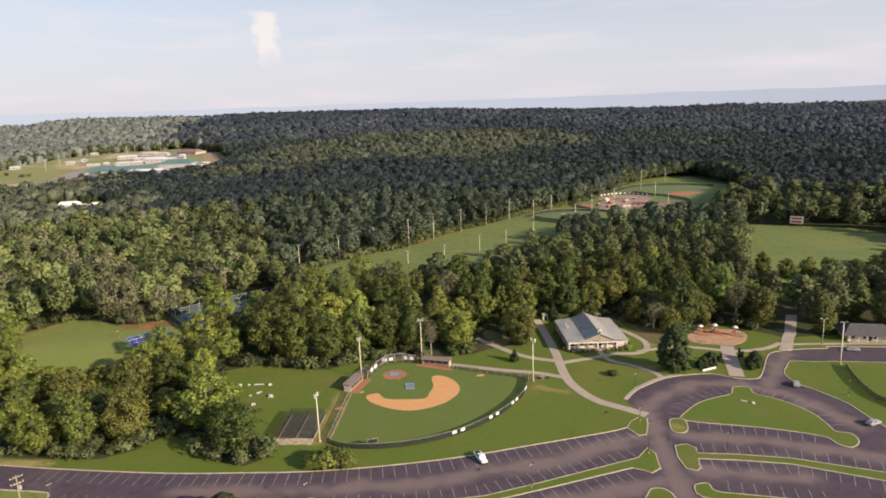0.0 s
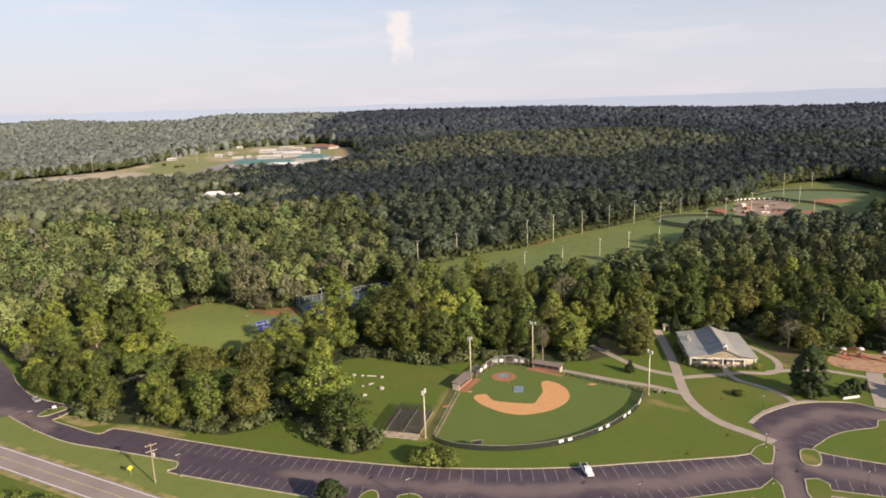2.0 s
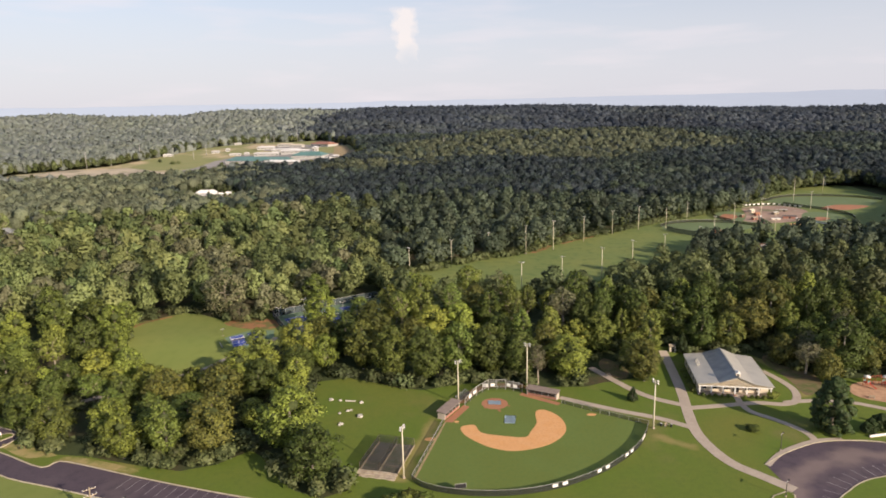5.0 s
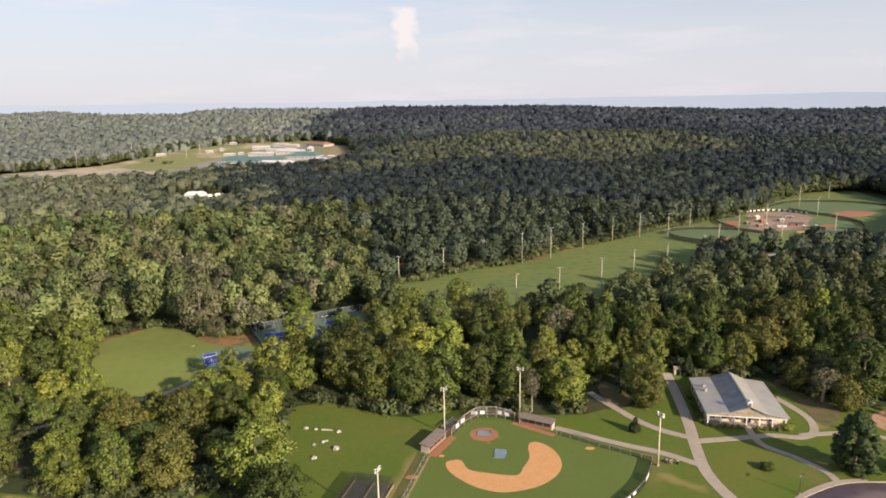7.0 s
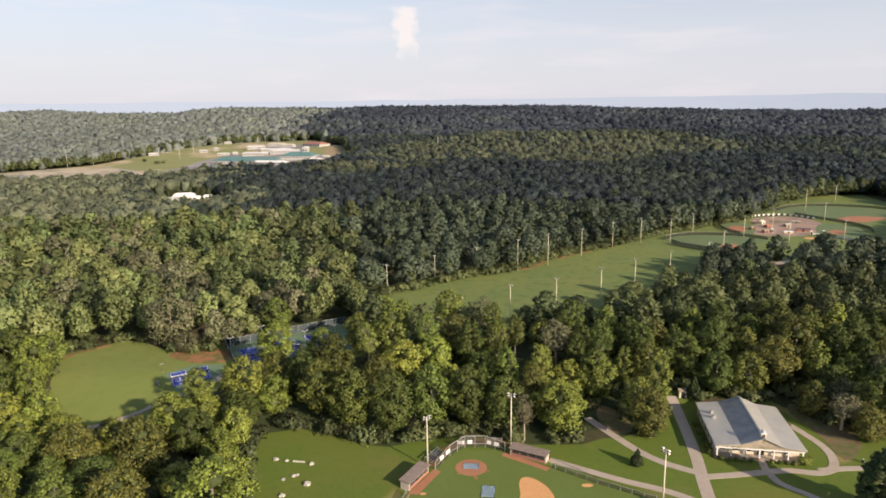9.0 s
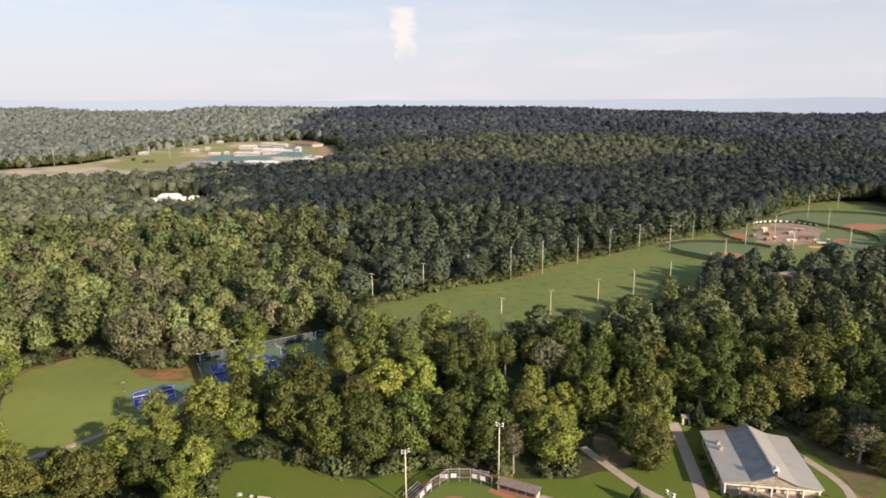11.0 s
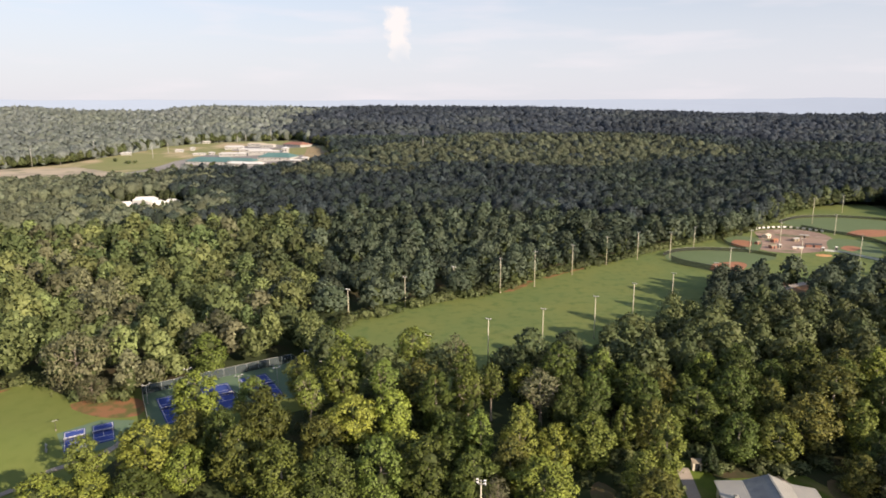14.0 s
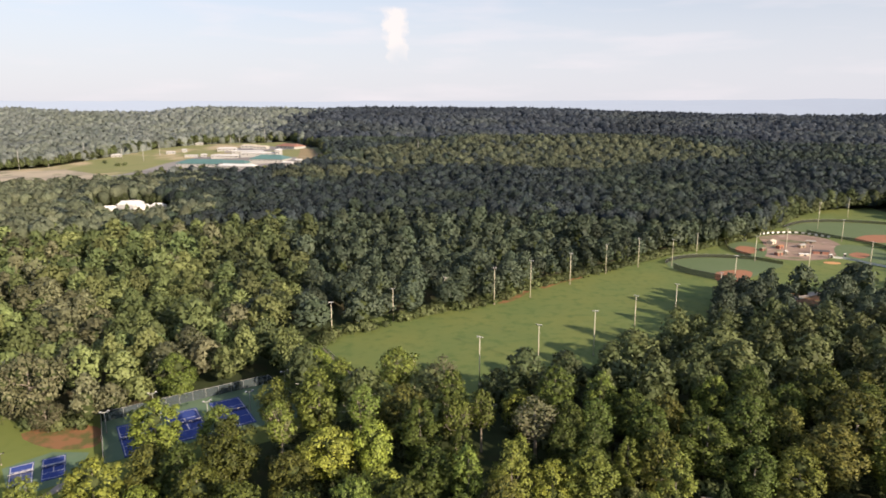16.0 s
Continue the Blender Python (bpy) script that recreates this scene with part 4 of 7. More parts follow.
def dugout(x, y, turn, length, label):
    top = thing("dugout", x, y, 0, turn, label, "dugout")
    part("back_wall", box(B(), 0, 2.3, 0, length, 2.55, 2.2), BRICK, top)
    part("end_wall", box(B(), -0.2, 0.0, 0, 0.05, 2.55, 2.25), BLOCK, top, "pale painted block end wall")
    part("end_wall", box(B(), length - 0.05, 0.0, 0, length + 0.2, 2.55, 2.25), BLOCK, top, "pale painted block end wall")
    part("front_wall", box(B(), 0.05, 0.0, 0, length - 0.05, 0.14, 0.9), BRICK, top)
    bm = B()
    vs = [bm.verts.new(p) for p in ((-0.5, -0.5, 2.26), (length + 0.5, -0.5, 2.26), (length + 0.5, 2.9, 2.5), (-0.5, 2.9, 2.5), (-0.5, -0.5, 2.42), (length + 0.5, -0.5, 2.42), (length + 0.5, 2.9, 2.66), (-0.5, 2.9, 2.66))]
    for q in ((3, 2, 1, 0), (4, 5, 6, 7), (0, 1, 5, 4), (1, 2, 6, 5), (2, 3, 7, 6), (3, 0, 4, 7)):
        bm.faces.new([vs[i] for i in q])
    part("roof", bm, material("brown_shed_roof", (0.25, 0.2, 0.17), 0.8, [((0.18, 0.14, 0.12), 0.8, 0.4, 0.7, 0.7)]), top, "flat weathered brown roof")
    part("bench", box(B(), 0.4, 1.6, 0.4, length - 0.4, 2.0, 0.48), TIMBER, top)
    for k in range(5):
        px = 0.3 + (length - 0.6) * k / 4
        part("post", box(B(), px - 0.05, 0.0, 0.9, px + 0.05, 0.1, 2.3), STEEL, top)
    part("front_mesh", box(B(), 0.05, 0.04, 0.9, length - 0.05, 0.06, 2.2), CHAIN, top)


dugout(-19.6, 2.2, 58, 9.5, "brick dugout with a flat brown roof and pale end walls")
dugout(8.8, 17.6, -31, 10.0, "brick dugout with a flat brown roof beside the path")


def backstop():
    """The tall mesh screen behind home plate."""
    pts = [(-12.6, 11.6), (-8.2, 18.6), (-3.6, 23.0), (2.2, 22.6), (7.4, 19.4)]
    top = thing("backstop", pts[0][0], pts[0][1], 0, 0, "tall chain-link backstop with pale pipe frame behind home plate", "backstop")
    here = [(x - pts[0][0], y - pts[0][1]) for x, y in pts]
    tall = (2.3, 3.3, 3.6, 3.6, 3.0)
    for (x, y), h in zip(here, tall):
        part("post", tube(B(), (x, y, -0.3), (x, y, h), 0.09, 0.09, 8), STEEL, top)
    for k in range(4):
        (ax, ay), (bx, by), h0, h1 = here[k], here[k + 1], tall[k], tall[k + 1]
        part("top_rail", tube(B(), (ax, ay, h0), (bx, by, h1), 0.08, 0.08, 8), STEEL, top)
        part("mid_rail", tube(B(), (ax, ay, 1.2), (bx, by, 1.2), 0.05, 0.05, 6), STEEL, top)
        bm = B()
        q = [bm.verts.new(p) for p in ((ax, ay, 0.1), (bx, by, 0.1), (bx, by, h1), (ax, ay, h0))]
        bm.faces.new(q)
        bmesh.ops.solidify(bm, geom=bm.faces[:], thickness=0.02)
        part("mesh_panel", bm, CHAIN, top)
        mx, my = (ax + bx) / 2, (ay + by) / 2
        part("post", tube(B(), (mx, my, -0.3), (mx, my, (h0 + h1) / 2), 0.06, 0.06, 8), STEEL, top)


backstop()


def bleachers(x, y, turn, length, rows, label):
    top = thing("bleachers", x, y, 0, turn, label, "bleachers", "ball field seats")
    for k in range(rows):
        part("seat", box(B(), 0, k * 0.62, 0.42 + k * 0.32, length, k * 0.62 + 0.28, 0.46 + k * 0.32), STEEL, top)
        part("footboard", box(B(), 0, k * 0.62 + 0.3, 0.16 + k * 0.32, length, k * 0.62 + 0.58, 0.2 + k * 0.32), STEEL, top)
    for px in (0.2, length / 2, length - 0.2):
        part("frame", tube(B(), (px, 0, 0.1), (px, rows * 0.62, rows * 0.32 + 0.3), 0.05, 0.05, 6), STEEL, top)
        part("leg", tube(B(), (px, rows * 0.62 - 0.1, 0), (px, rows * 0.62 - 0.1, rows * 0.32 + 0.3), 0.05, 0.05, 6), STEEL, top)


bleachers(-13.4, 14.8, 56, 6.5, 4, "silver metal bleachers beside the dugout")
bleachers(-4.6, 24.6, 0, 4.4, 4, "silver metal bleachers behind the backstop")
bleachers(2.4, 24.2, -20, 4.6, 4, "silver metal bleachers behind the backstop")
for x, y, turn, w in ((-11.4, 15.0, 57, 1.9), (-9.6, 18.0, 57, 2.1), (-4.8, 23.3, 0, 1.8), (-2.2, 23.4, 0, 1.4), (3.6, 22.6, -28, 1.3), (5.6, 21.4, -28, 1.4)):
    board = thing("sign_board", x, y, 0, turn, "plain white board hung on the backstop", "sign board", "backstop boards")
    part("panel", box(B(), -w / 2, -0.95, 1.4, w / 2, -0.88, 2.5, 0.01), WHITE, board)
    part("bracket", box(B(), -0.04, -0.88, 1.9, 0.04, 0.02, 1.96), STEEL, board)
    part("rail", box(B(), -w / 2, 0.02, 1.0, w / 2, 0.05, 1.06), STEEL, board)


def tarp(x, y, turn, sx, sy, label):
    """A ground cover lying rumpled on the clay."""
    bm = B()
    n = 10
    grid = [[bm.verts.new((sx * (i / n - 0.5) * (1 + 0.06 * noise.noise((j * 0.7, x, 2))), sy * (j / n - 0.5) * (1 + 0.06 * noise.noise((i * 0.7, y, 5))), 0.06 + 0.12 * abs(noise.noise((i * 0.45 + x, j * 0.45, 1))))) for i in range(n + 1)] for j in range(n + 1)]
    for a, b in zip(grid, grid[1:]):
        for k in range(n):
            bm.faces.new((a[k], a[k + 1], b[k + 1], b[k]))
    bmesh.ops.solidify(bm, geom=bm.faces[:], thickness=0.03)
    ob = part("tarp", bm, TARP, smooth=True)
    ob.matrix_basis = pose(x, y, 0.09, 0, 0, turn)
    tagged(ob, label, "tarp", "infield tarps")


tarp(0.3, 0.3, -12, 3.4, 5.2, "rumpled pale blue tarp covering the pitching mound")
tarp(-2.9, 12.6, -8, 4.2, 2.9, "rumpled pale blue tarp covering home plate")


PALETIMBER = material("bleached_timber", (0.46, 0.39, 0.3), 0.9, [((0.28, 0.22, 0.16), 0.9, 0.42, 0.68, 0.8)], bump=0.3, bump_scale=10)


CAGEWOOD = material("dark_weathered_pole", (0.16, 0.125, 0.09), 0.9, [((0.24, 0.19, 0.14), 1.0, 0.45, 0.7, 0.6)])


def batting_cage():
    top = thing("batting_cage", -44.2, -24.5, 0, -18, "open mesh batting cage on a worn timber base", "batting cage")
    L, W, H = 10.6, 15.5, 2.5
    part("floor", box(B(), 0, 0, 0.0, L, W, 0.1), material("worn_cage_floor", (0.16, 0.15, 0.12), 0.95, [((0.1, 0.12, 0.06), 0.3, 0.45, 0.65, 0.8)]), top)
    for px in (0, L / 2, L):
        for k in range(5):
            part("post", tube(B(), (px, W * k / 4, 0), (px, W * k / 4, H), 0.035, 0.035, 6), CAGEWOOD, top)
        part("rail", tube(B(), (px, 0, H), (px, W, H), 0.03, 0.03, 6), CAGEWOOD, top)
        part("side_net", box(B(), px - 0.012, 0, 0.1, px + 0.012, W, H - 0.06), NET, top)
        part("divider_board", box(B(), px - 0.12, 0.4, 0.1, px + 0.12, W - 0.4, 0.5), TIMBER, top)
    for k in range(5):
        part("rail", tube(B(), (0, W * k / 4, H), (L, W * k / 4, H), 0.03, 0.03, 6), CAGEWOOD, top)
    part("roof_net", box(B(), 0, 0, H + 0.05, L, W, H + 0.07), NET, top)
    for k, w in enumerate((0.9, 1.9, 2.9)):
        for j in range(6):
            x0 = -0.2 + (L + 0.4) * j / 6
            part("front_step", box(B(), x0 + 0.03, -w - 0.05 + 0.1 * math.sin(3 * j + k), 0.0, x0 + (L + 0.4) / 6 - 0.03, -w + 0.75 + 0.1 * math.sin(5 * j + k), 0.5 - 0.14 * k + 0.06 * math.sin(7 * j + 2 * k)), PALETIMBER, top, "worn pale timber step")
    part("front_net", box(B(), 0, -0.03, 0.5, L, 0.0, H), NET, top)


batting_cage()


def boulder(x, y, s, label, mat=STONE, group="lawn boulders", flat=0.55, seed=0):
    bm = B()
    bmesh.ops.create_icosphere(bm, subdivisions=2, radius=s)
    for v in bm.verts:
        v.co *= 0.8 + 0.5 * noise.noise(v.co * (1.6 / s) + Vector((x, y, seed)))
        v.co.z = max(v.co.z * flat, -0.2 * s)
    ob = part("boulder", bm, mat)
    ob.matrix_basis = pose(x, y, 0.03 + 0.18 * s, 0, 0, 40 * s)
    tagged(ob, label, "boulder", group)


for x, y, s in ((-56.6, 20.2, 0.9), (-53.5, 19.4, 0.75), (-46.4, 17.2, 0.9), (-52.8, 9.9, 0.7), (-50.4, 11.4, 0.8), (-49.4, 11.8, 0.6), (-46.1, 7.1, 1.25), (-51.8, 2.3, 1.05)):
    boulder(x, y, s, "pale weathered boulder resting on the lawn")
boulder(99.3, -47.4, 0.9, "pale flat stone marker lying in the oval lawn", group="")


def log_seat(x, y, turn, length):
    ob = part("log", tube(B(), (-length / 2, 0, 0.28), (length / 2, 0, 0.28), 0.28, 0.22, 9), STONE)
    ob.matrix_basis = pose(x, y, 0, 0, 0, turn)
    tagged(ob, "bleached fallen log lying on the lawn", "log")


log_seat(-50, 18.4, -12, 3.4)
log_seat(97.6, -45.4, -40, 2.0)


# pavilion
def pavilion():
    top = thing("pavilion", 64.8, 12.0, 0, -12.8, "low cream pavilion with a pale metal roof and front porch", "building")
    W, D = 22.6, 26.0
    prof = [(-0.5, 4.05), (6.1, 4.75), (12.0, 6.9), (17.0, 4.75), (W + 0.5, 4.0)]
    for (xa, za), (xb, zb) in zip(prof, prof[1:]):
        bm = B()
        for y in (-0.6, D + 0.5):
            for x, z in ((xa, za), (xb, zb), (xb, zb - 0.16), (xa, za - 0.16)):
                bm.verts.new((x, y, z))
        bm.verts.ensure_lookup_table()
        v = bm.verts
        for q in ((0, 1, 2, 3), (7, 6, 5, 4), (4, 5, 1, 0), (5, 6, 2, 1), (6, 7, 3, 2), (7, 4, 0, 3)):
            bm.faces.new([v[i] for i in q])
        # the slope turned from the sun gets its shade as a darker grey
        tin = ROOF_DARK if xa > 6 and xb < 12.5 else ROOF
        slope = part("roof", bm, tin, top, "standing-seam metal roof slope, its shade put in as darker grey" if tin is ROOF_DARK else "pale standing-seam metal roof slope")
        n = max(2, int((xb - xa) / 0.62))
        bm = B()
        for k in range(n):
            u = (k + 0.5) / n
            x, z = xa + (xb - xa) * u, za + (zb - za) * u
            box(bm, x - 0.03, -0.58, z - 0.02, x + 0.03, D + 0.48, z + 0.05)
        tagged(part("roof_seams", bm, tin, slope), "raised metal seams")
    part("ridge_cap", box(B(), 11.75, -0.6, 6.84, 12.25, D + 0.5, 7.0), ROOF_DARK, top, "dark grey ridge cap")
    bm = B()
    front = [bm.verts.new((x, 0.0, z)) for x, z in ((0, 3.3), (W, 3.3), (W, 3.88), (17, 4.58), (12, 6.72), (6.1, 4.58), (0, 3.9))]
    bm.faces.new(front)
    bmesh.ops.solidify(bm, geom=bm.faces[:], thickness=-0.25)
    part("front_gable", bm, CREAM, top, "cream boarded gable")
    part("gable_trim", box(B(), -0.1, -0.12, 3.1, W + 0.1, 0.3, 3.42), WHITE, top)
    part("wall", box(B(), 0.2, 3.0, 0, W - 0.2, 3.25, 4.0), CREAM, top)
    part("wall", box(B(), 0.2, 3.25, 0, 0.45, D - 0.1, 3.85), CREAM, top)
    part("wall", box(B(), W - 0.45, 3.25, 0, W - 0.2, D - 0.1, 3.85), CREAM, top)
    part("wall", box(B(), 0.2, D - 0.1, 0, W - 0.2, D + 0.1, 3.85), CREAM, top)
    part("porch_floor", box(B(), -0.2, -0.2, 0, W + 0.2, 3.0, 0.22), CONCRETE, top)
    for k in range(7):
        x = 0.3 + (W - 0.6) * k / 6
        col = part("column", box(B(), x - 0.2, 0.02, 0.22, x + 0.2, 0.42, 3.3, 0.03), WHITE, top)
        part("plinth", box(B(), x - 0.3, -0.08, 0.22, x + 0.3, 0.52, 0.7, 0.03), BRICK, col)
    for k in range(6):
        x = 2.2 + 3.4 * k
        if k == 3:
            door = part("door", box(B(), x - 0.9, 2.9, 0.22, x + 0.9, 3.0, 2.5), DARK, top, "dark double glass door")
            part("door_handle", box(B(), x - 0.06, 2.84, 1.2, x + 0.06, 2.9, 1.5), STEEL, door)
            continue
        win = part("window", box(B(), x - 0.8, 2.92, 1.0, x + 0.8, 3.0, 2.4), WHITE, top)
        part("pane", box(B(), x - 0.7, 2.88, 1.08, x - 0.04, 2.92, 2.32), GLASS, win)
        part("pane", box(B(), x + 0.04, 2.88, 1.08, x + 0.7, 2.92, 2.32), GLASS, win)
    for k in range(5):
        y = 5.5 + 4.3 * k
        for x in (0.12, W - 0.2):
            win = part("window", box(B(), x, y - 0.7, 1.0, x + 0.08, y + 0.7, 2.4), WHITE, top)
            part("pane", box(B(), x - 0.03 if x < 1 else x + 0.08, y - 0.6, 1.1, x if x < 1 else x + 0.11, y + 0.6, 2.3), GLASS, win)
    cup = part("cupola", box(B(), 11.35, 0.5, 6.3, 12.65, 1.8, 7.7, 0.03), CREAM, top, "small cream cupola")
    bm = B()
    a = [bm.verts.new(p) for p in ((11.15, 0.3, 7.7), (12.85, 0.3, 7.7), (12.85, 2.0, 7.7), (11.15, 2.0, 7.7))]
    tip = [bm.verts.new((12.0, 0.3, 8.4)), bm.verts.new((12.0, 2.0, 8.4))]
    for f in ((a[3], a[2], a[1], a[0]), (a[0], a[1], tip[0]), (a[2], a[3], tip[1]), (a[1], a[2], tip[1], tip[0]), (a[3], a[0], tip[0], tip[1])):
        bm.faces.new(f)
    part("cupola_roof", bm, WHITE, cup)
    part("louvre", box(B(), 11.65, 0.46, 6.9, 12.35, 0.5, 7.5), DARK, cup)
    for y in (15.5, 18.5):
        unit = part("roof_vent", box(B(), 2.2, y - 0.4, 4.3, 3.2, y + 0.4, 5.2, 0.04), STEEL, top, "boxy grey rooftop ventilator")
        part("hood", tube(B(), (2.7, y, 5.2), (2.7, y, 5.6), 0.35, 0.5, 10), STEEL, unit)


pavilion()


def shed(x, y, turn, sx, sy, h, wall, roof, label):
    top = thing("shed", x, y, hills(x, y), turn, label, "shed")
    part("body", box(B(), -sx / 2, -sy / 2, 0, sx / 2, sy / 2, h), wall, top)
    bm = B()
    a = [bm.verts.new(p) for p in ((-sx / 2 - 0.3, -sy / 2 - 0.3, h), (sx / 2 + 0.3, -sy / 2 - 0.3, h), (sx / 2 + 0.3, sy / 2 + 0.3, h), (-sx / 2 - 0.3, sy / 2 + 0.3, h), (-sx / 2 - 0.3, 0, h + sy * 0.25), (sx / 2 + 0.3, 0, h + sy * 0.25))]
    for q in ((0, 1, 5, 4), (2, 3, 4, 5), (3, 0, 4), (1, 2, 5), (3, 2, 1, 0)):
        bm.faces.new([a[i] for i in q])
    part("roof", bm, roof, top)
    part("door", box(B(), -0.6, -sy / 2 - 0.05, 0, 0.6, -sy / 2, min(2.1, h - 0.2)), DARK, top)


shed(70.6, 48.5, -12, 2.4, 2.4, 2.3, CREAM, TIMBER, "small pale service shed behind the pavilion")


def house(x, y, turn, sx, sy, h, pitch, wall, roof, label, windows=4, z=None, cat="house", eave=0.5):
    top = thing("house", x, y, hills(x, y) if z is None else z, turn, label, cat)
    part("wall", box(B(), -sx / 2, -sy / 2, -1.0, sx / 2, sy / 2, h), wall, top)
    bm = B()
    e = eave
    a = [bm.verts.new(p) for p in ((-sx / 2 - e, -sy / 2 - e, h), (sx / 2 + e, -sy / 2 - e, h), (sx / 2 + e, sy / 2 + e, h), (-sx / 2 - e, sy / 2 + e, h), (-sx / 2 + sy * 0.25, 0, h + pitch), (sx / 2 - sy * 0.25, 0, h + pitch))]
    for q in ((0, 1, 5, 4), (2, 3, 4, 5), (3, 0, 4), (1, 2, 5), (3, 2, 1, 0)):
        bm.faces.new([a[i] for i in q])
    part("roof", bm, roof, top)
    for k in range(windows):
        px = -sx / 2 + sx * (k + 0.5) / windows
        win = part("window", box(B(), px - 0.7, -sy / 2 - 0.06, h * 0.35, px + 0.7, -sy / 2, h * 0.8), WHITE, top)
        part("pane", box(B(), px - 0.6, -sy / 2 - 0.1, h * 0.38, px + 0.6, -sy / 2 - 0.06, h * 0.77), GLASS, win)
    part("door", box(B(), -0.5, -sy / 2 - 0.08, -0.2, 0.5, -sy / 2 - 0.01, 2.0), DARK, top)
    if eave > 1:
        part("porch_floor", box(B(), -sx / 2, -sy / 2 - eave, -0.1, sx / 2, -sy / 2, 0.15), CONCRETE, top)
        for k in range(6):
            px = -sx / 2 + sx * k / 5
            part("column", box(B(), px - 0.1, -sy / 2 - eave + 0.2, 0.15, px + 0.1, -sy / 2 - eave + 0.4, h), WHITE, top)


DARKROOF = material("dark_shingle_roof", (0.09, 0.085, 0.09), 0.85, [((0.13, 0.12, 0.12), 0.6, 0.4, 0.7, 0.7)])
house(178.8, -11.8, -25, 16, 9, 2.6, 3.0, CREAM, DARKROOF, "low pale house with a dark shingle roof and a shaded porch", eave=2.2)
for x, y, turn, sx, sy, h in ((-250, 498, 12, 15, 9, 4.5), (-236, 500, -8, 18, 10, 4.5), (-238, 517, 8, 20, 11, 6.0), (-224, 507, 25, 13, 9, 4.2), (-214, 516, -10, 11, 8, 4.0)):
    house(x, y, turn, sx, sy, h, 2.6, WHITE, ROOF if sx == 18 else WHITE, "low white building showing among the trees")
for x, y, turn in ((-309, 480, 15), (-295, 474, -10)):
    house(x, y, turn, 11, 8, 3.4, 2.2, CREAM, ROOF, "small pale house half hidden by trees", 3)
house(-330, 316, 20, 14, 9, 5, 3, WHITE, ROOF_DARK, "pale house at the edge of the woods")
house(-322, 300, 20, 12, 9, 5, 3, CREAM, DARKROOF, "cream house at the edge of the woods")


# vehicles
def wheel(parent, x, y, r=0.38):
    w = part("wheel", tube(B(), (x, y - 0.13, r), (x, y + 0.13, r), r, r, 14), RUBBER, parent)
    part("rim", tube(B(), (x, y - 0.15, r), (x, y + 0.15, r), r * 0.6, r * 0.6, 10), STEEL, w)


def section(bm, stations):
    """A hull through rectangular rounded sections (x, half width, bottom, top)."""
    rings = []
    for x, w, z0, z1 in stations:
        c = min(0.12, (z1 - z0) * 0.3)
        rings.append([bm.verts.new(p) for p in ((x, -w + c, z0), (x, w - c, z0), (x, w, z0 + c), (x, w, z1 - c), (x, w - c, z1), (x, -w + c, z1), (x, -w, z1 - c), (x, -w, z0 + c))])
    for a, b in zip(rings, rings[1:]):
        for k in range(8):
            bm.faces.new((a[k], b[k], b[(k + 1) % 8], a[(k + 1) % 8]))
    bm.faces.new(rings[0])
    bm.faces.new(rings[-1][::-1])
    return bm


def car(x, y, turn, paint, label, pickup=False, z=0.05):
    top = thing("pickup_truck" if pickup else "car", x, y, z, turn, label, "pickup truck" if pickup else "car")
    L = 2.9 if pickup else 2.3
    body = part("body", section(B(), [(-L, 0.86, 0.45, 0.95), (-L + 0.15, 0.94, 0.35, 1.05), (-0.2, 0.96, 0.3, 1.08), (L - 1.2, 0.95, 0.3, 1.05), (L - 0.2, 0.9, 0.35, 0.95), (L, 0.8, 0.45, 0.8)]), paint, top)
    if pickup:
        cab = [(-0.7, 0.86, 1.0, 1.1), (-0.5, 0.82, 1.0, 1.82), (0.9, 0.82, 1.0, 1.85), (1.5, 0.86, 1.0, 1.12)]
        bed = part("cargo_bed", box(B(), -L + 0.15, -0.78, 0.98, -0.75, 0.78, 1.09), DARK, top, "dark open cargo bed")
        for yy in (-0.9, 0.8):
            part("bed_side", box(B(), -L + 0.1, yy, 1.0, -0.7, yy + 0.1, 1.32), paint, bed)
    else:
        cab = [(-L + 0.3, 0.84, 0.95, 1.05), (-L + 0.9, 0.76, 0.95, 1.5), (0.3, 0.76, 0.95, 1.52), (1.2, 0.84, 0.95, 1.04)]
    cabin = part("cabin", section(B(), cab), paint, top)
    x0, x1 = cab[1][0], cab[2][0]
    zt_ = cab[1][3]
    for s in (-1, 1):
        part("side_window", box(B(), x0 + 0.1, s * 0.845 - 0.02, 1.12, x1, s * 0.845 + 0.02, zt_ - 0.12), GLASS, cabin)
    bm = B()
    bm.faces.new([bm.verts.new(p) for p in ((cab[3][0] + 0.0, -0.7, 1.12), (cab[3][0] + 0.0, 0.7, 1.12), (x1 + 0.06, 0.66, zt_ - 0.05), (x1 + 0.06, -0.66, zt_ - 0.05))])
    bmesh.ops.solidify(bm, geom=bm.faces[:], thickness=-0.03)
    part("windscreen", bm, GLASS, cabin)
    for s in (-0.62, 0.62):
        part("headlight", box(B(), L - 0.08, s - 0.16, 0.66, L + 0.03, s + 0.16, 0.82), WHITE, body)
        part("tail_light", box(B(), -L - 0.03, s - 0.14, 0.72, -L + 0.06, s + 0.14, 0.9), RED, body)
    part("bumper", box(B(), L - 0.1, -0.8, 0.38, L + 0.08, 0.8, 0.58, 0.04), DARK, body)
    for wx in (-L + 0.95, L - 0.95):
        for wy in (-0.82, 0.82):
            wheel(top, wx, wy)


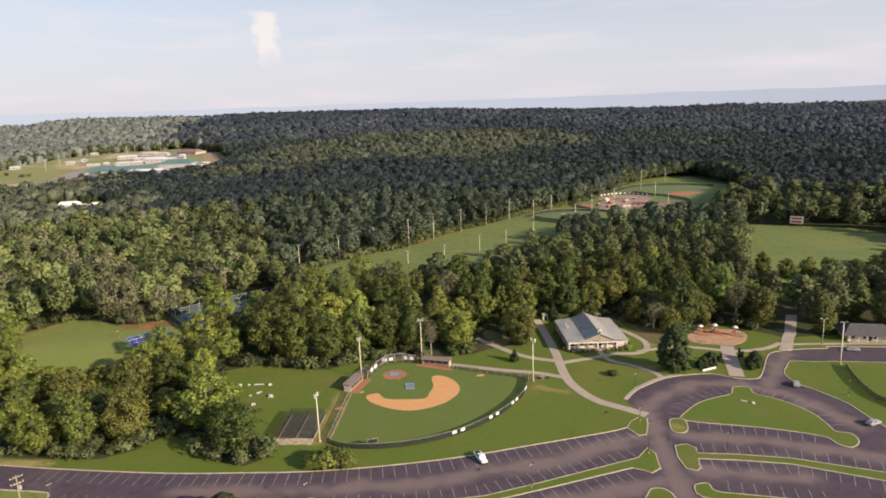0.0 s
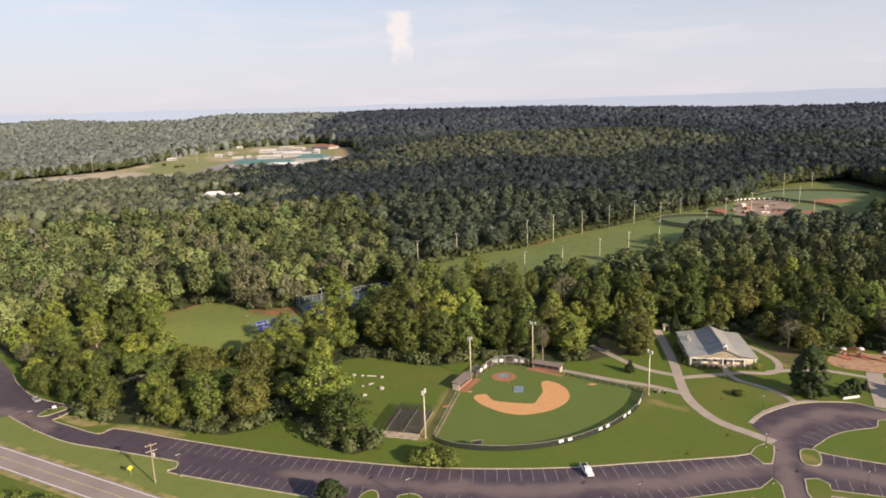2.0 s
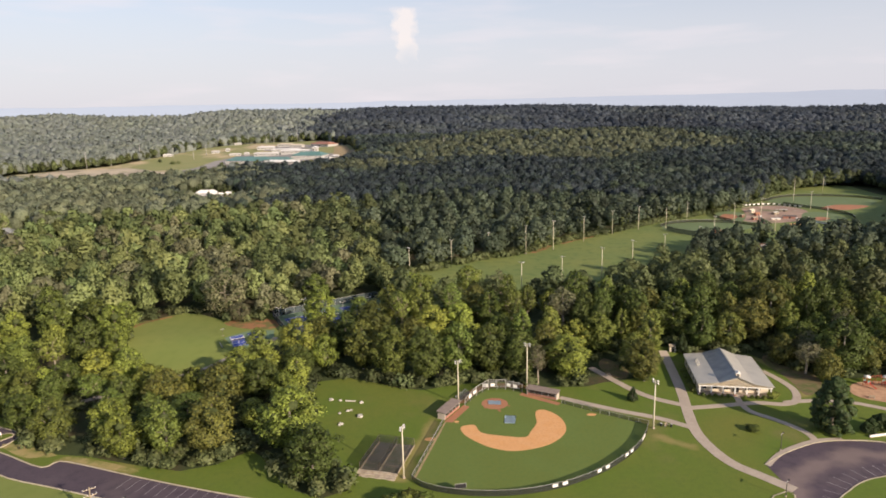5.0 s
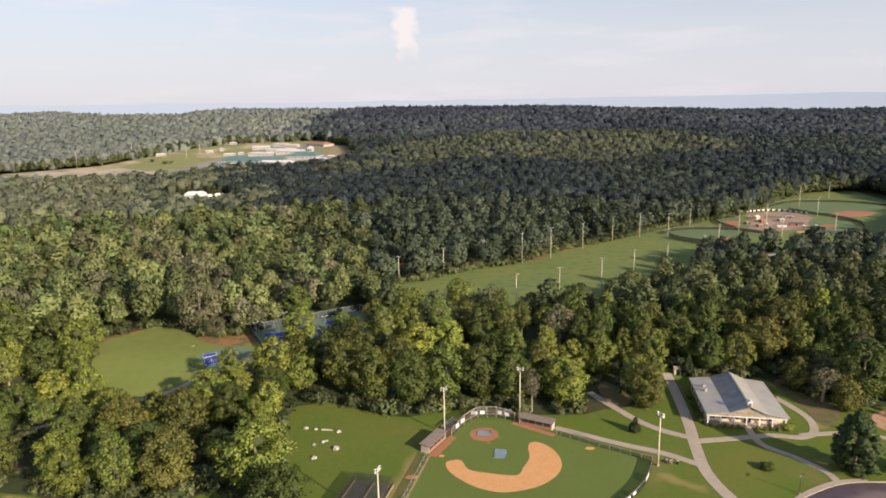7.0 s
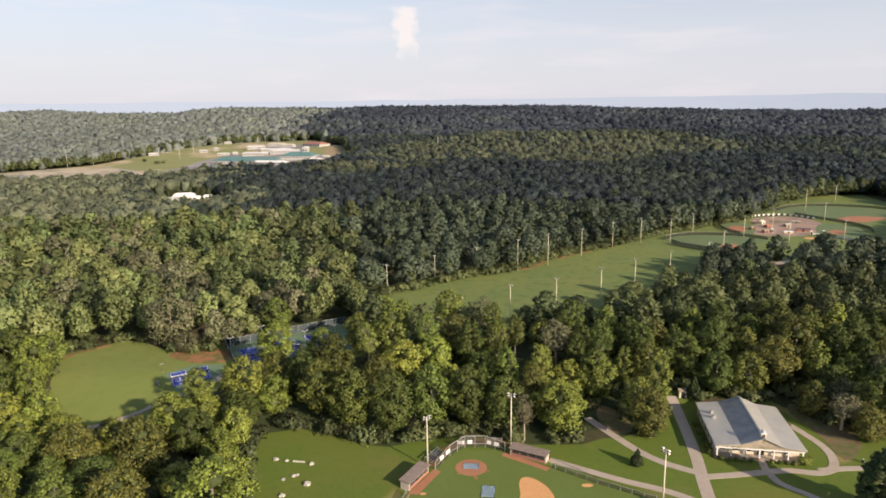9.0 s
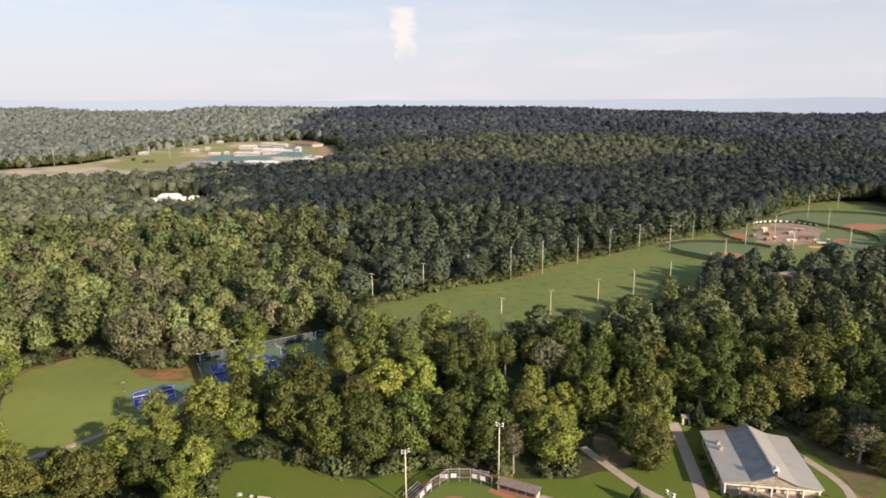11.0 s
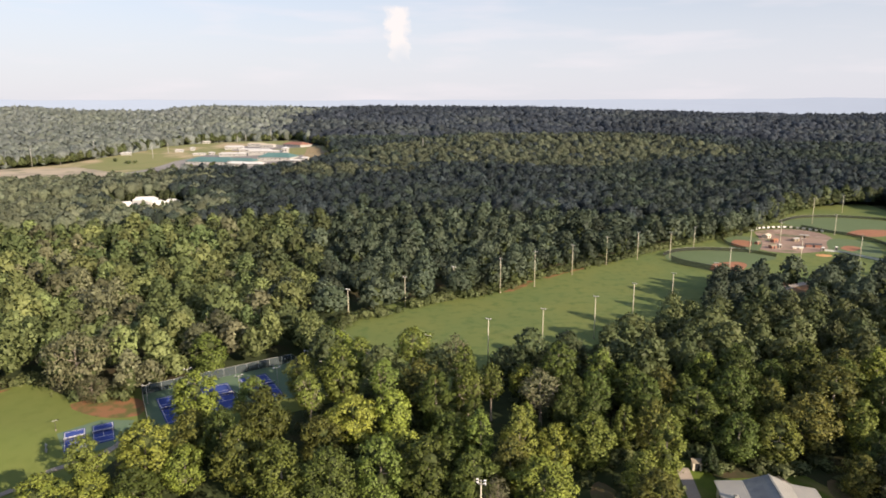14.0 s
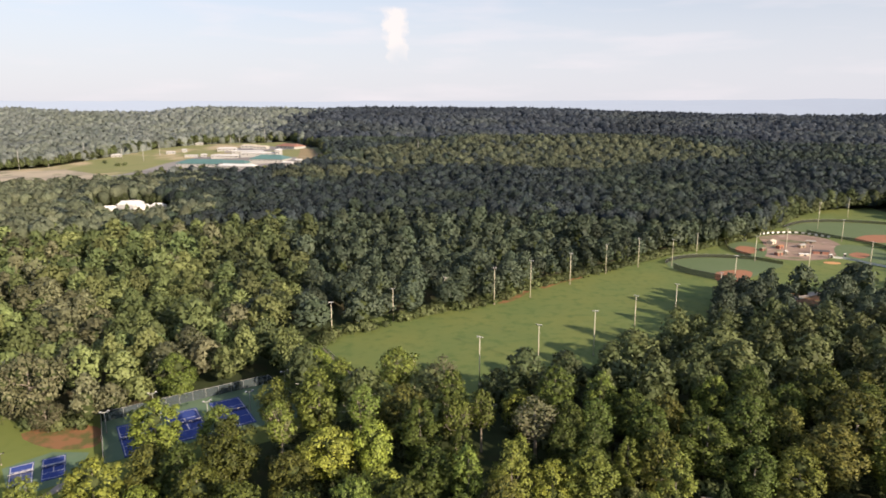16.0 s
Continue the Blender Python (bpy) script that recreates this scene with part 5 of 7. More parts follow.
CARWHITE = material("white_car_paint", (0.8, 0.8, 0.78), 0.25, spec=0.5)
CARSILVER = material("silver_car_paint", (0.45, 0.46, 0.47), 0.3, metal=0.4, spec=0.5)
car(8.8, -53.4, -84, CARWHITE, "white pickup truck parked in a stall", True)
car(121.2, -40.6, 52, CARSILVER, "silver car parked beside the east lawn")
car(121.8, -69.4, 8, CARSILVER, "silver car parked beside the curved drive")
car(163, -21.6, -30, CARSILVER, "silver car parked before the house")
car(-164.4, 12.6, -48, CARSILVER, "silver car parked at the side road")


# playground
def playground():
    for x, y, s, roof in ((122.5, 12.5, 0.72, WHITE), (128.4, 11.5, 0.78, WHITE), (134.2, 6.6, 0.78, WHITE)):
        top = thing("play_tower", x, y, 0.12, 20, "play tower with red deck and pale domed roof on mulch", "play tower", "play towers")
        for px in (-1, 1):
            for py in (-1, 1):
                part("post", tube(B(), (px * s, py * s, 0), (px * s, py * s, 3.4), 0.08, 0.08, 7), RED, top)
        part("deck", box(B(), -1.1 * s, -1.1 * s, 1.3, 1.1 * s, 1.1 * s, 1.42), RED, top)
        bm = B()
        bmesh.ops.create_uvsphere(bm, u_segments=12, v_segments=6, radius=1.5 * s)
        for v in bm.verts:
            v.co.z = max(v.co.z, 0) * 0.6 + 3.2
        part("roof", bm, roof, top, "pale domed plastic roof", smooth=True)
        bm = B()
        a = [bm.verts.new(p) for p in ((-0.35, -1.1 * s, 1.4), (0.35, -1.1 * s, 1.4), (0.35, -3.6, 0.25), (-0.35, -3.6, 0.25))]
        bm.faces.new(a)
        bmesh.ops.solidify(bm, geom=bm.faces[:], thickness=0.1)
        part("slide", bm, TEAL if x > 130 else RED, top)
        for py in (-1, 1):
            part("railing", box(B(), -1.0 * s, py * s - 0.03, 1.5, 1.0 * s, py * s + 0.03, 2.1), TEAL, top)
    top = thing("climbing_frame", 125.6, 13.5, 0.12, 10, "red metal climbing frame on mulch", "climbing frame")
    for px in (0, 2.2, 4.4):
        for py in (0, 1.2):
            part("post", tube(B(), (px, py, 0), (px, py, 2.4), 0.06, 0.06, 6), RED, top)
    for py in (0, 1.2):
        part("rail", tube(B(), (0, py, 2.4), (4.4, py, 2.4), 0.05, 0.05, 6), RED, top)
    for k in range(10):
        part("rung", tube(B(), (0.2 + k * 0.44, 0, 2.4), (0.2 + k * 0.44, 1.2, 2.4), 0.03, 0.03, 5), RED, top)


playground()


def gate_pillar(x, y, turn):
    top = thing("gate_pillar", x, y, 0, turn, "dark iron gate pillar with a pale cap at the gateway", "gate pillar", "gateway")
    part("shaft", box(B(), -0.4, -0.4, 0, 0.4, 0.4, 3.2, 0.04), DARK, top)
    part("cap", box(B(), -0.55, -0.55, 3.2, 0.55, 0.55, 3.4, 0.04), DARK, top)
    part("leaf", box(B(), -1.6, -0.05, 0.2, -0.4, 0.05, 2.4), DARK, top)


gate_pillar(111.2, -15.4, -30)
gate_pillar(120.4, -13.6, 150)
log = thing("park_sign", 103.2, -20.2, 0, 8, "long low white sign wall beside shrubs", "sign")
part("wall", box(B(), -3.0, -0.2, 0, 3.0, 0.2, 0.7, 0.05), WHITE, log)
part("footing", box(B(), -3.1, -0.3, 0, 3.1, 0.3, 0.15), CONCRETE, log)


def bin_(x, y):
    top = thing("litter_bin", x, y, 0.02, 0, "dark round litter bin beside the path", "litter bin", "litter bins")
    part("drum", tube(B(), (0, 0, 0), (0, 0, 0.95), 0.32, 0.34, 12), DARK, top)
    part("lid", tube(B(), (0, 0, 0.95), (0, 0, 1.1), 0.37, 0.2, 12), STEEL, top)


for x, y in ((44.4, -8.2), (47.2, -9.0), (103, 6.4)):
    bin_(x, y)


def bench(x, y, turn):
    top = thing("bench", x, y, 0.02, turn, "pale slatted park bench beside the path", "bench", "park benches")
    for k in range(3):
        part("seat_slat", box(B(), -0.9, -0.2 + k * 0.16, 0.44, 0.9, -0.08 + k * 0.16, 0.48), TIMBER, top)
        part("back_slat", box(B(), -0.9, 0.3, 0.55 + k * 0.15, 0.9, 0.34, 0.66 + k * 0.15), TIMBER, top)
    for px in (-0.75, 0.75):
        part("leg", box(B(), px - 0.05, -0.2, 0, px + 0.05, 0.34, 0.44), STEEL, top)


for x, y, turn in ((46, -8.4, 40), (40.2, 30, 20), (118, 3.4, -20)):
    bench(x, y, turn)


bin_(-155.6, 3.4)
mark = thing("sign_board", -154, 3.8, 0.16, 20, "small white notice board on the kerbed island", "sign board")
part("panel", box(B(), -0.6, -0.04, 0.8, 0.6, 0.04, 1.7, 0.02), WHITE, mark)
for px in (-0.5, 0.5):
    part("post", box(B(), px - 0.05, -0.05, -0.1, px + 0.05, 0.05, 0.8), TIMBER, mark)

# courts
def court(x, y, turn, wide, length, label, lines=0.07):
    z = hills(x, y)
    top = thing("sports_court", x, y, z + 0.11, turn, label, "court", "painted courts")
    c, d = math.cos(math.radians(turn)), math.sin(math.radians(turn))
    rise = (hills(x - d * length / 2, y + c * length / 2) - hills(x + d * length / 2, y - c * length / 2)) / length
    lean = (hills(x + c * wide / 2, y + d * wide / 2) - hills(x - c * wide / 2, y - d * wide / 2)) / wide
    top.matrix_basis = pose(x, y, z + 0.16, 0, 0, turn) @ pose(0, 0, 0, math.degrees(math.atan(rise)), -math.degrees(math.atan(lean)), 0)
    part("surface", box(B(), -wide / 2, -length / 2, -0.3, wide / 2, length / 2, 0.05), BLUE, top)
    for a in (-1, 1):
        part("side_line", box(B(), a * wide * 0.46 - lines, -length * 0.46, 0.05, a * wide * 0.46 + lines, length * 0.46, 0.056), WHITE, top)
        part("base_line", box(B(), -wide * 0.46, a * length * 0.46 - lines, 0.057, wide * 0.46, a * length * 0.46 + lines, 0.063), WHITE, top)
        part("service_line", box(B(), -wide * 0.46, a * length * 0.2 - lines, 0.057, wide * 0.46, a * length * 0.2 + lines, 0.063), WHITE, top)
    part("centre_line", box(B(), -lines, -length * 0.2, 0.064, lines, length * 0.2, 0.07), WHITE, top)
    net = part("net", box(B(), -wide / 2, -0.02, 0.1, wide / 2, 0.02, 0.95), CHAIN, top)
    part("net_band", box(B(), -wide / 2, -0.03, 0.95, wide / 2, 0.03, 1.05), WHITE, net)
    for a in (-1, 1):
        part("net_post", tube(B(), (a * wide * 0.52, 0, 0), (a * wide * 0.52, 0, 1.1), 0.05, 0.05, 7), DARK, top)


AIM = math.degrees(math.atan2(-0.92, 0.4)) + 90
court(-98.6, 70.2, AIM, 5.4, 10.2, "small blue painted court with white lines")
court(-92.0, 73.2, AIM, 5.4, 10.2, "small blue painted court with white lines")
def court_bench(x, y, turn):
    top = thing("bench", x, y, hills(x, y) + 0.04, turn, "grey slatted metal bench beside the small courts", "bench")
    for k in range(4):
        part("slat", box(B(), -0.9, -0.22 + 0.115 * k, 0.42, 0.9, -0.12 + 0.115 * k, 0.46), STEEL, top)
    for a in (-0.7, 0.7):
        part("leg", box(B(), a - 0.03, -0.2, 0, a + 0.03, 0.2, 0.42), STEEL, top)
    back = part("backrest", box(B(), -0.9, 0.24, 0.6, 0.9, 0.28, 0.7), STEEL, top)
    part("backrest_slat", box(B(), -0.9, 0.26, 0.76, 0.9, 0.3, 0.86), STEEL, back)


court_bench(-104.9, 67.4, AIM + 90)
court_bench(-103.9, 65.4, AIM + 90)
# Basketball hoop pole; a lamp post shape stands in, its lamp head is made up.
light_pole(-106.0, 75.2, 3.4, "lot", 30, "short dark pole standing for the basketball hoop beside the small courts", r=0.08, paint=LAMPPOST)
AIM2 = math.degrees(math.atan2(-0.89, 0.46)) + 90
for k in range(3):
    bx, by = -80.6 + 11.3 * k, 96.4 + 6.9 * k
    court(bx + 0.46 * 10, by - 0.89 * 10, AIM2, 9.2, 20, "blue tennis court with white lines in a fenced yard")
sheet("court_apron", [(-105, 73.5), (-96, 80.8), (-86, 80), (-84.6, 68), (-97, 61.5)], 0.1, COURT, "green painted apron round small courts", "court surface", 5)
fence([(-79.8, 74), (-90.2, 97.8), (-68, 110.4), (-46.4, 122.6), (-30, 98)], 3.2, COURTMESH, "tall grey mesh fence round the tennis courts", 4.0)
tagged(part("edging", ribbon(B(), [(-13.6, 116), (-17.6, 125), (-22.2, 134.4), (-27, 144), (-31.4, 154)], 0.5, -0.1, 0.14, height=hills), CONCRETE), "pale concrete edging under the field fence", "edging", "", "structure")
fence([(-13.4, 116), (-22, 134), (-31.2, 154)], 1.5, CHAIN, "grey chain-link fence across the sports field", 4.0)
EASTF = [(148.4, -33), (143, -41.4), (138, -52), (136.4, -60), (140, -80), (150, -95)]
fence(curve(EASTF, False, 3), 1.9, SCREEN, "dark mesh-screened fence on the east lawn", 3.0)

# far ball diamonds
FARTURF = material("pale_diamond_turf", (0.128, 0.178, 0.078), 0.9, [((0.155, 0.2, 0.1), 0.05, 0.4, 0.7, 0.6), ((0.1, 0.15, 0.06), 0.4, 0.45, 0.7, 0.4)], bump=0.4, bump_scale=6)
DUST = material("pinkish_dust", (0.36, 0.25, 0.19), 0.95, [((0.26, 0.18, 0.14), 0.05, 0.45, 0.62, 0.8), ((0.14, 0.16, 0.07), 0.06, 0.56, 0.64, 0.8), ((0.5, 0.38, 0.3), 0.15, 0.55, 0.7, 0.7)], bump=0.3, bump_scale=4)
DUSTY = [(246, 336), (252, 352), (266, 360), (284, 361), (296, 346), (292, 322), (278, 304), (262, 287), (247, 282), (234, 283), (224, 293), (229, 309), (238, 322)]
sheet("diamond_dirt", curve(DUSTY, n=3), 0.09, DUST, "dusty pinkish ground among the far ball diamonds", "dirt ground", 14)
for turf, clay in (
        ([(156, 280), (167, 290), (186, 293.5), (211, 286), (222, 271), (202, 257), (187, 244), (170, 240), (160, 252), (154, 265)], [(167, 240), (173, 254.6), (178, 259), (191, 262), (194, 254), (180, 238)]),
        ([(292, 386), (316, 403), (345, 406), (374, 393), (384, 372), (360, 346), (331, 326), (312, 334), (304, 352), (297, 368)], [(313, 339), (331.7, 353), (348, 352), (356, 342), (331, 328), (320, 330)]),
        ([(289, 322), (305, 317), (304, 295), (288, 270), (278, 268), (275, 281), (269, 292)], [(277, 293), (287, 300), (291, 293), (279, 284)]),
        ([(216, 325), (227, 338), (236, 337), (241, 324), (222, 292), (211, 293), (211, 311)], [(215, 314), (224, 325), (231, 318), (222, 303), (214, 304)])):
    sheet("diamond_turf", curve(turf, n=3), 0.12, FARTURF, "pale green far ball diamond turf", "ball field", 14)
    sheet("diamond_infield", curve(clay, n=3), 0.16, REDCLAY, "red clay far infield", "infield", 14)
sheet("diamond_infield", ellipse(253.5, 274, 5, 3.4, 16), 0.16, CLAY, "small orange clay practice circle", "infield", 14)
for line, high, text in (
        ([(154.8, 280), (167, 291), (186.3, 294.5), (210, 287), (222, 272)], 2.2, "dark screened fence of a far diamond"),
        ([(154.6, 268), (157, 257), (163, 248), (170, 238)], 3.4, "tall dark mesh backstop of a far diamond"),
        ([(236, 339), (227, 340), (217, 331), (211, 311), (214, 293)], 2.2, "dark screened fence of a far diamond"),
        ([(290, 386), (318, 407), (348, 409), (378, 394), (390, 372)], 2.2, "dark screened fence of a far diamond"),
        ([(297, 368), (304, 345), (311, 331), (314, 306), (306, 286)], 2.2, "dark screened fence of a far diamond")):
    fence(curve(line, False, 4), high, SCREEN, text, 6)
fence(curve([(262, 286), (269, 281), (274, 268), (278, 258), (286, 244)], False, 3), 1.3, WHITE, "low white board fence at the far diamonds", 5)
ARC = curve([(250, 353), (256, 358), (266, 363), (284, 364), (294, 354), (299, 345)], False, 4)
fence(ARC, 1.8, SCREEN, "dark fence hung with white boards", 5)
for x, y, dx, dy in along(ARC, 4.4):
    b = thing("sign_board", x, y, hills(x, y), math.degrees(math.atan2(dy, dx)), "small white board on the diamond fence", "sign board", "diamond boards")
    part("panel", box(B(), -1.0, -0.14, 0.6, 1.0, -0.04, 1.8), WHITE, b)
    part("bracket", box(B(), -1.0, -0.04, 1.1, 1.0, -0.02, 1.2), STEEL, b)
for x, y, turn, sx, sy, h, wall, roof in ((249, 331, 40, 9, 6, 2.6, CREAM, CREAM), (239, 298, 20, 2.4, 2.4, 3.2, CREAM, WHITE), (234, 297, 20, 6, 4, 2.4, BRICK, TIMBER), (249, 294, -12, 9, 2.6, 1.6, CREAM, WHITE), (262, 298, -22, 13, 4, 2.6, BRICK, DARKROOF), (261, 287, 0, 2.2, 2.2, 3.0, CREAM, WHITE), (270, 287, 0, 1.6, 1.6, 3.4, CREAM, WHITE), (231, 310, 35, 6, 3.4, 2.4, BRICK, TIMBER), (262, 318, 25, 8, 4, 2.4, TIMBER, ROOF), (246, 316, 30, 7, 4, 2.4, BRICK, REDCLAY), (276, 330, -30, 8, 3, 2.2, TIMBER, ROOF)):
    shed(x, y, turn, sx * 0.68, sy * 0.68, h * 0.72, wall, roof, "low brick and cream field house among the ball diamonds")

# school grounds
PALEWALL = material("pale_grey_wall", (0.42, 0.41, 0.39), 0.8, [((0.34, 0.33, 0.31), 0.1, 0.4, 0.7, 0.6)])


def hall(x, y, turn, sx, sy, h, roof, label, n):
    z = hills(x, y) + 0.6
    top = thing("school_building", x, y, z, turn, label, "building", "school buildings")
    h *= 0.6
    part("wall", box(B(), -sx / 2, -sy / 2, -4, sx / 2, sy / 2, h), PALEWALL, top)
    bm = B()
    a = [bm.verts.new(p) for p in ((-sx / 2 - 1, -sy / 2 - 1, h), (sx / 2 + 1, -sy / 2 - 1, h), (sx / 2 + 1, sy / 2 + 1, h), (-sx / 2 - 1, sy / 2 + 1, h), (-sx / 2 + sy * 0.3, 0, h + sy * 0.16), (sx / 2 - sy * 0.3, 0, h + sy * 0.16))]
    for q in ((0, 1, 5, 4), (2, 3, 4, 5), (3, 0, 4), (1, 2, 5), (3, 2, 1, 0)):
        bm.faces.new([a[i] for i in q])
    part("roof", bm, roof, top)
    for k in range(n):
        px = -sx / 2 + sx * (k + 0.5) / n
        win = part("window", box(B(), px - 1.4, -sy / 2 - 0.1, h * 0.35, px + 1.4, -sy / 2, h * 0.75), WHITE, top)
        part("pane", box(B(), px - 1.2, -sy / 2 - 0.16, h * 0.4, px + 1.2, -sy / 2 - 0.1, h * 0.7), GLASS, win)


for x, y, turn, sx, sy, h, roof, label, n in (
        (-276, 902, -16, 74, 34, 7, TEAL, "long green-roofed school building", 12),
        (-181, 893, -14, 50, 34, 8, TEAL, "green-roofed wing of the school", 8),
        (-228, 878, -16, 40, 22, 7, TEAL, "low green-roofed link of the school", 7),
        (-215, 836, -18, 52, 14, 6, WHITE, "white-roofed entrance of the school", 8),
        (-268, 988, -8, 44, 9, 8, WHITE, "long white-roofed classroom block", 6),
        (-212, 980, -10, 62, 10, 9, WHITE, "long white-roofed classroom block", 8),
        (-183, 973, -10, 8, 12, 15, WHITE, "tall white block at the end of the classrooms", 2),
        (-243, 1036, -13, 54, 9, 7, WHITE, "long white-roofed classroom block", 6),
        (-292, 1101, 0, 32, 11, 8, WHITE, "long white low building on the school grounds", 5),
        (-262, 1142, -15, 30, 12, 8, CREAM, "cream-roofed hall on the school grounds", 4),
        (-236, 1112, -18, 26, 12, 8, CREAM, "cream-roofed hall on the school grounds", 4),
        (-181, 1088, -40, 46, 26, 9, BRICK, "brown-roofed building at the wood's edge", 5),
        (-150, 846, -14, 15, 8, 6, WHITE, "small white building beside the school", 3),
        (-138, 866, -14, 10, 8, 5, WHITE, "small white building beside the school", 3),
        (-331, 1022, 4, 20, 6, 5, WHITE, "low white hut on the school grounds", 3),
        (-312, 1026, 4, 9, 7, 6, WHITE, "small white hut on the school grounds", 2),
        (-377, 1066, 0, 13, 7, 6, WHITE, "small pale field house on the school grounds", 3),
        (-362, 1092, 0, 7, 6, 8, WHITE, "small white hut on the school grounds", 2),
        (-377, 1235, 0, 14, 7, 6, WHITE, "small white hut at the wood's edge", 2),
        (-452, 1031, 10, 15, 8, 6, WHITE, "small pale field house on the school grounds", 3),
        (-312, 915, -16, 12, 8, 5, WHITE, "small white building at the school yard", 3),
        (-398, 668, 15, 24, 13, 5, ROOF_DARK, "low grey-roofed building at the gravel yard", 4),
        (-388, 640, 10, 9, 6, 4, WHITE, "small white hut among the trees", 2)):
    hall(x, y, turn, sx, sy, h, roof, label, n)
for x, y, h in ((-484, 990, 27.9), (-528, 887, 27.2), (-397, 1314, 20.4), (-262, 1287, 28.2), (-390, 976, 19.9), (-387, 1041, 18.8), (-418, 1295, 17.7), (-503, 917, 14.8), (-434, 1007, 17.5), (-311, 1280, 16.0), (-300, 601, 18.5), (-279, 746, 13.9), (-319, 1242, 15.6)):
    light_pole(x, y, h, "wide", 0, "pale floodlight mast on the school grounds", "school masts", r=0.55)


# ---- trees ----
TOWN = [(-272, 512), (-244, 536), (-206, 528), (-178, 450), (-172, 408), (-204, 404), (-240, 446)]
VALE = [(-318, 486), (-286, 482), (-286, 452), (-312, 456)]
HAMLET = [(-345, 326), (-314, 332), (-285, 265), (-308, 258)]
sheet("house_yard", TOWN, 0.3, SCHOOLGRASS, "dry pale yard round a white building", "yard", 20)
sheet("house_yard", VALE, 0.3, SCHOOLGRASS, "dry pale yard round houses", "yard", 20)
sheet("house_yard", HAMLET, 0.3, SCHOOLGRASS, "dry pale yard round houses", "yard", 20)
KEEP_OUT = [LAWN, LOT, ROAD, WEST_LAWN, [(-91, 98), (-84, 76), (-76, 68), (-52, 80), (-28, 95), (-43, 124)], [(-120, 100), (-118, 110), (-110, 113), (-103, 108), (-101, 98)], SPORTS, curve(EAST_FIELD, n=2), CLEARING, PICNIC, SCHOOL, [(-80, 70), (-100, 58), (-110, 52), (-108, 46), (-84, 60), (-76, 72)], [(62, 30), (63.5, 50), (73, 52), (76, 44), (102, 44), (100, 8), (62, 8)], [(136, -12), (150, 6), (170, 26), (178, 18), (160, 0), (146, -14)], [(34, 40), (42, 40), (50, 24), (38, 22)], TOWN, VALE, HAMLET, [(158, 168), (168, 160), (186, 184), (178, 192)], [(25, 54), (34, 52), (36, 61), (28, 63)], [(-104, 62), (-94, 82), (-84, 78), (-78, 58), (-92, 48)], [(8, 62), (22, 62), (24, 71), (10, 72)], [(-88, 80), (-80, 76), (-70, 64), (-76, 55), (-90, 54)]]
OPEN_BOX = [(min(p[0] for p in q), min(p[1] for p in q), max(p[0] for p in q), max(p[1] for p in q), q) for q in KEEP_OUT]


def open_ground(x, y, gap=0.0):
    for x0, y0, x1, y1, q in OPEN_BOX:
        if x0 - gap < x < x1 + gap and y0 - gap < y < y1 + gap:
            if inside(x, y, q):
                return True
            if gap:
                for k in range(8):
                    if inside(x + gap * math.cos(k * 0.785), y + gap * math.sin(k * 0.785), q):
                        return True
    return False


rng = np.random.default_rng(7)
ICO = [(math.cos(k * 1.2566 + j * 0.628) * 0.894, math.sin(k * 1.2566 + j * 0.628) * 0.894, 0.447 * (1 - 2 * j)) for j in (0, 1) for k in range(5)]
ICO = np.array([(0, 0, 1.0)] + ICO + [(0, 0, -1.0)])
ICO_F = np.array([(0, 1 + k, 1 + (k + 1) % 5) for k in range(5)] + [(1 + k, 6 + k, 1 + (k + 1) % 5) for k in range(5)] + [(6 + k, 6 + (k + 1) % 5, 1 + (k + 1) % 5) for k in range(5)] + [(11, 6 + (k + 1) % 5, 6 + k) for k in range(5)])


def unit(v):
    return v / np.maximum(np.linalg.norm(v, axis=-1, keepdims=True), 1e-6)


def crown_boughs(gen, height, width, lobes, shape, base):
    """Centres and radii of the boughs that make up a crown."""
    span = height * (1 - base)
    u = (np.arange(lobes) + gen.uniform(0.1, 0.9, lobes)) / lobes
    az = np.arange(lobes) * 2.399 + gen.uniform(-0.6, 0.6, lobes)
    if shape == "cone":
        env = ((1 - u) ** 0.8 * np.minimum(1, 0.62 + 3 * u) + 0.04) * width / 2
        a = width * gen.uniform(0.1, 0.16, lobes) * (1.15 - 0.75 * u)
    elif shape == "dome":
        env = (1 - np.clip((u - 0.2) / 0.8, 0, 1) ** 2.2) ** 0.6 * (0.8 + 0.2 * np.minimum(1, u / 0.2)) * width / 2 * gen.uniform(0.75, 1.08, lobes)
        a = width * gen.uniform(1.0, 2.0, lobes) * (0.5 / lobes ** 0.47)
    else:
        env = np.clip(np.sin(np.pi * np.clip(0.16 + 0.8 * u, 0, 1) ** 1.25), 0, 1) ** 0.7 * width / 2 * gen.uniform(0.72, 1.12, lobes)
        a = width * gen.uniform(1.0, 2.1, lobes) * (0.5 / lobes ** 0.47) * (1.1 - 0.35 * u)
    lean = gen.uniform(-0.08, 0.08, 2) * width
    r = np.maximum(env - a * 0.8, 0) * gen.uniform(0.75, 1, lobes)
    z = height * base + a * 0.7 + u * (span - 1.5 * a)
    c = np.stack([r * np.cos(az) + lean[0] * u, r * np.sin(az) + lean[1] * u, z], 1)
    return c, a


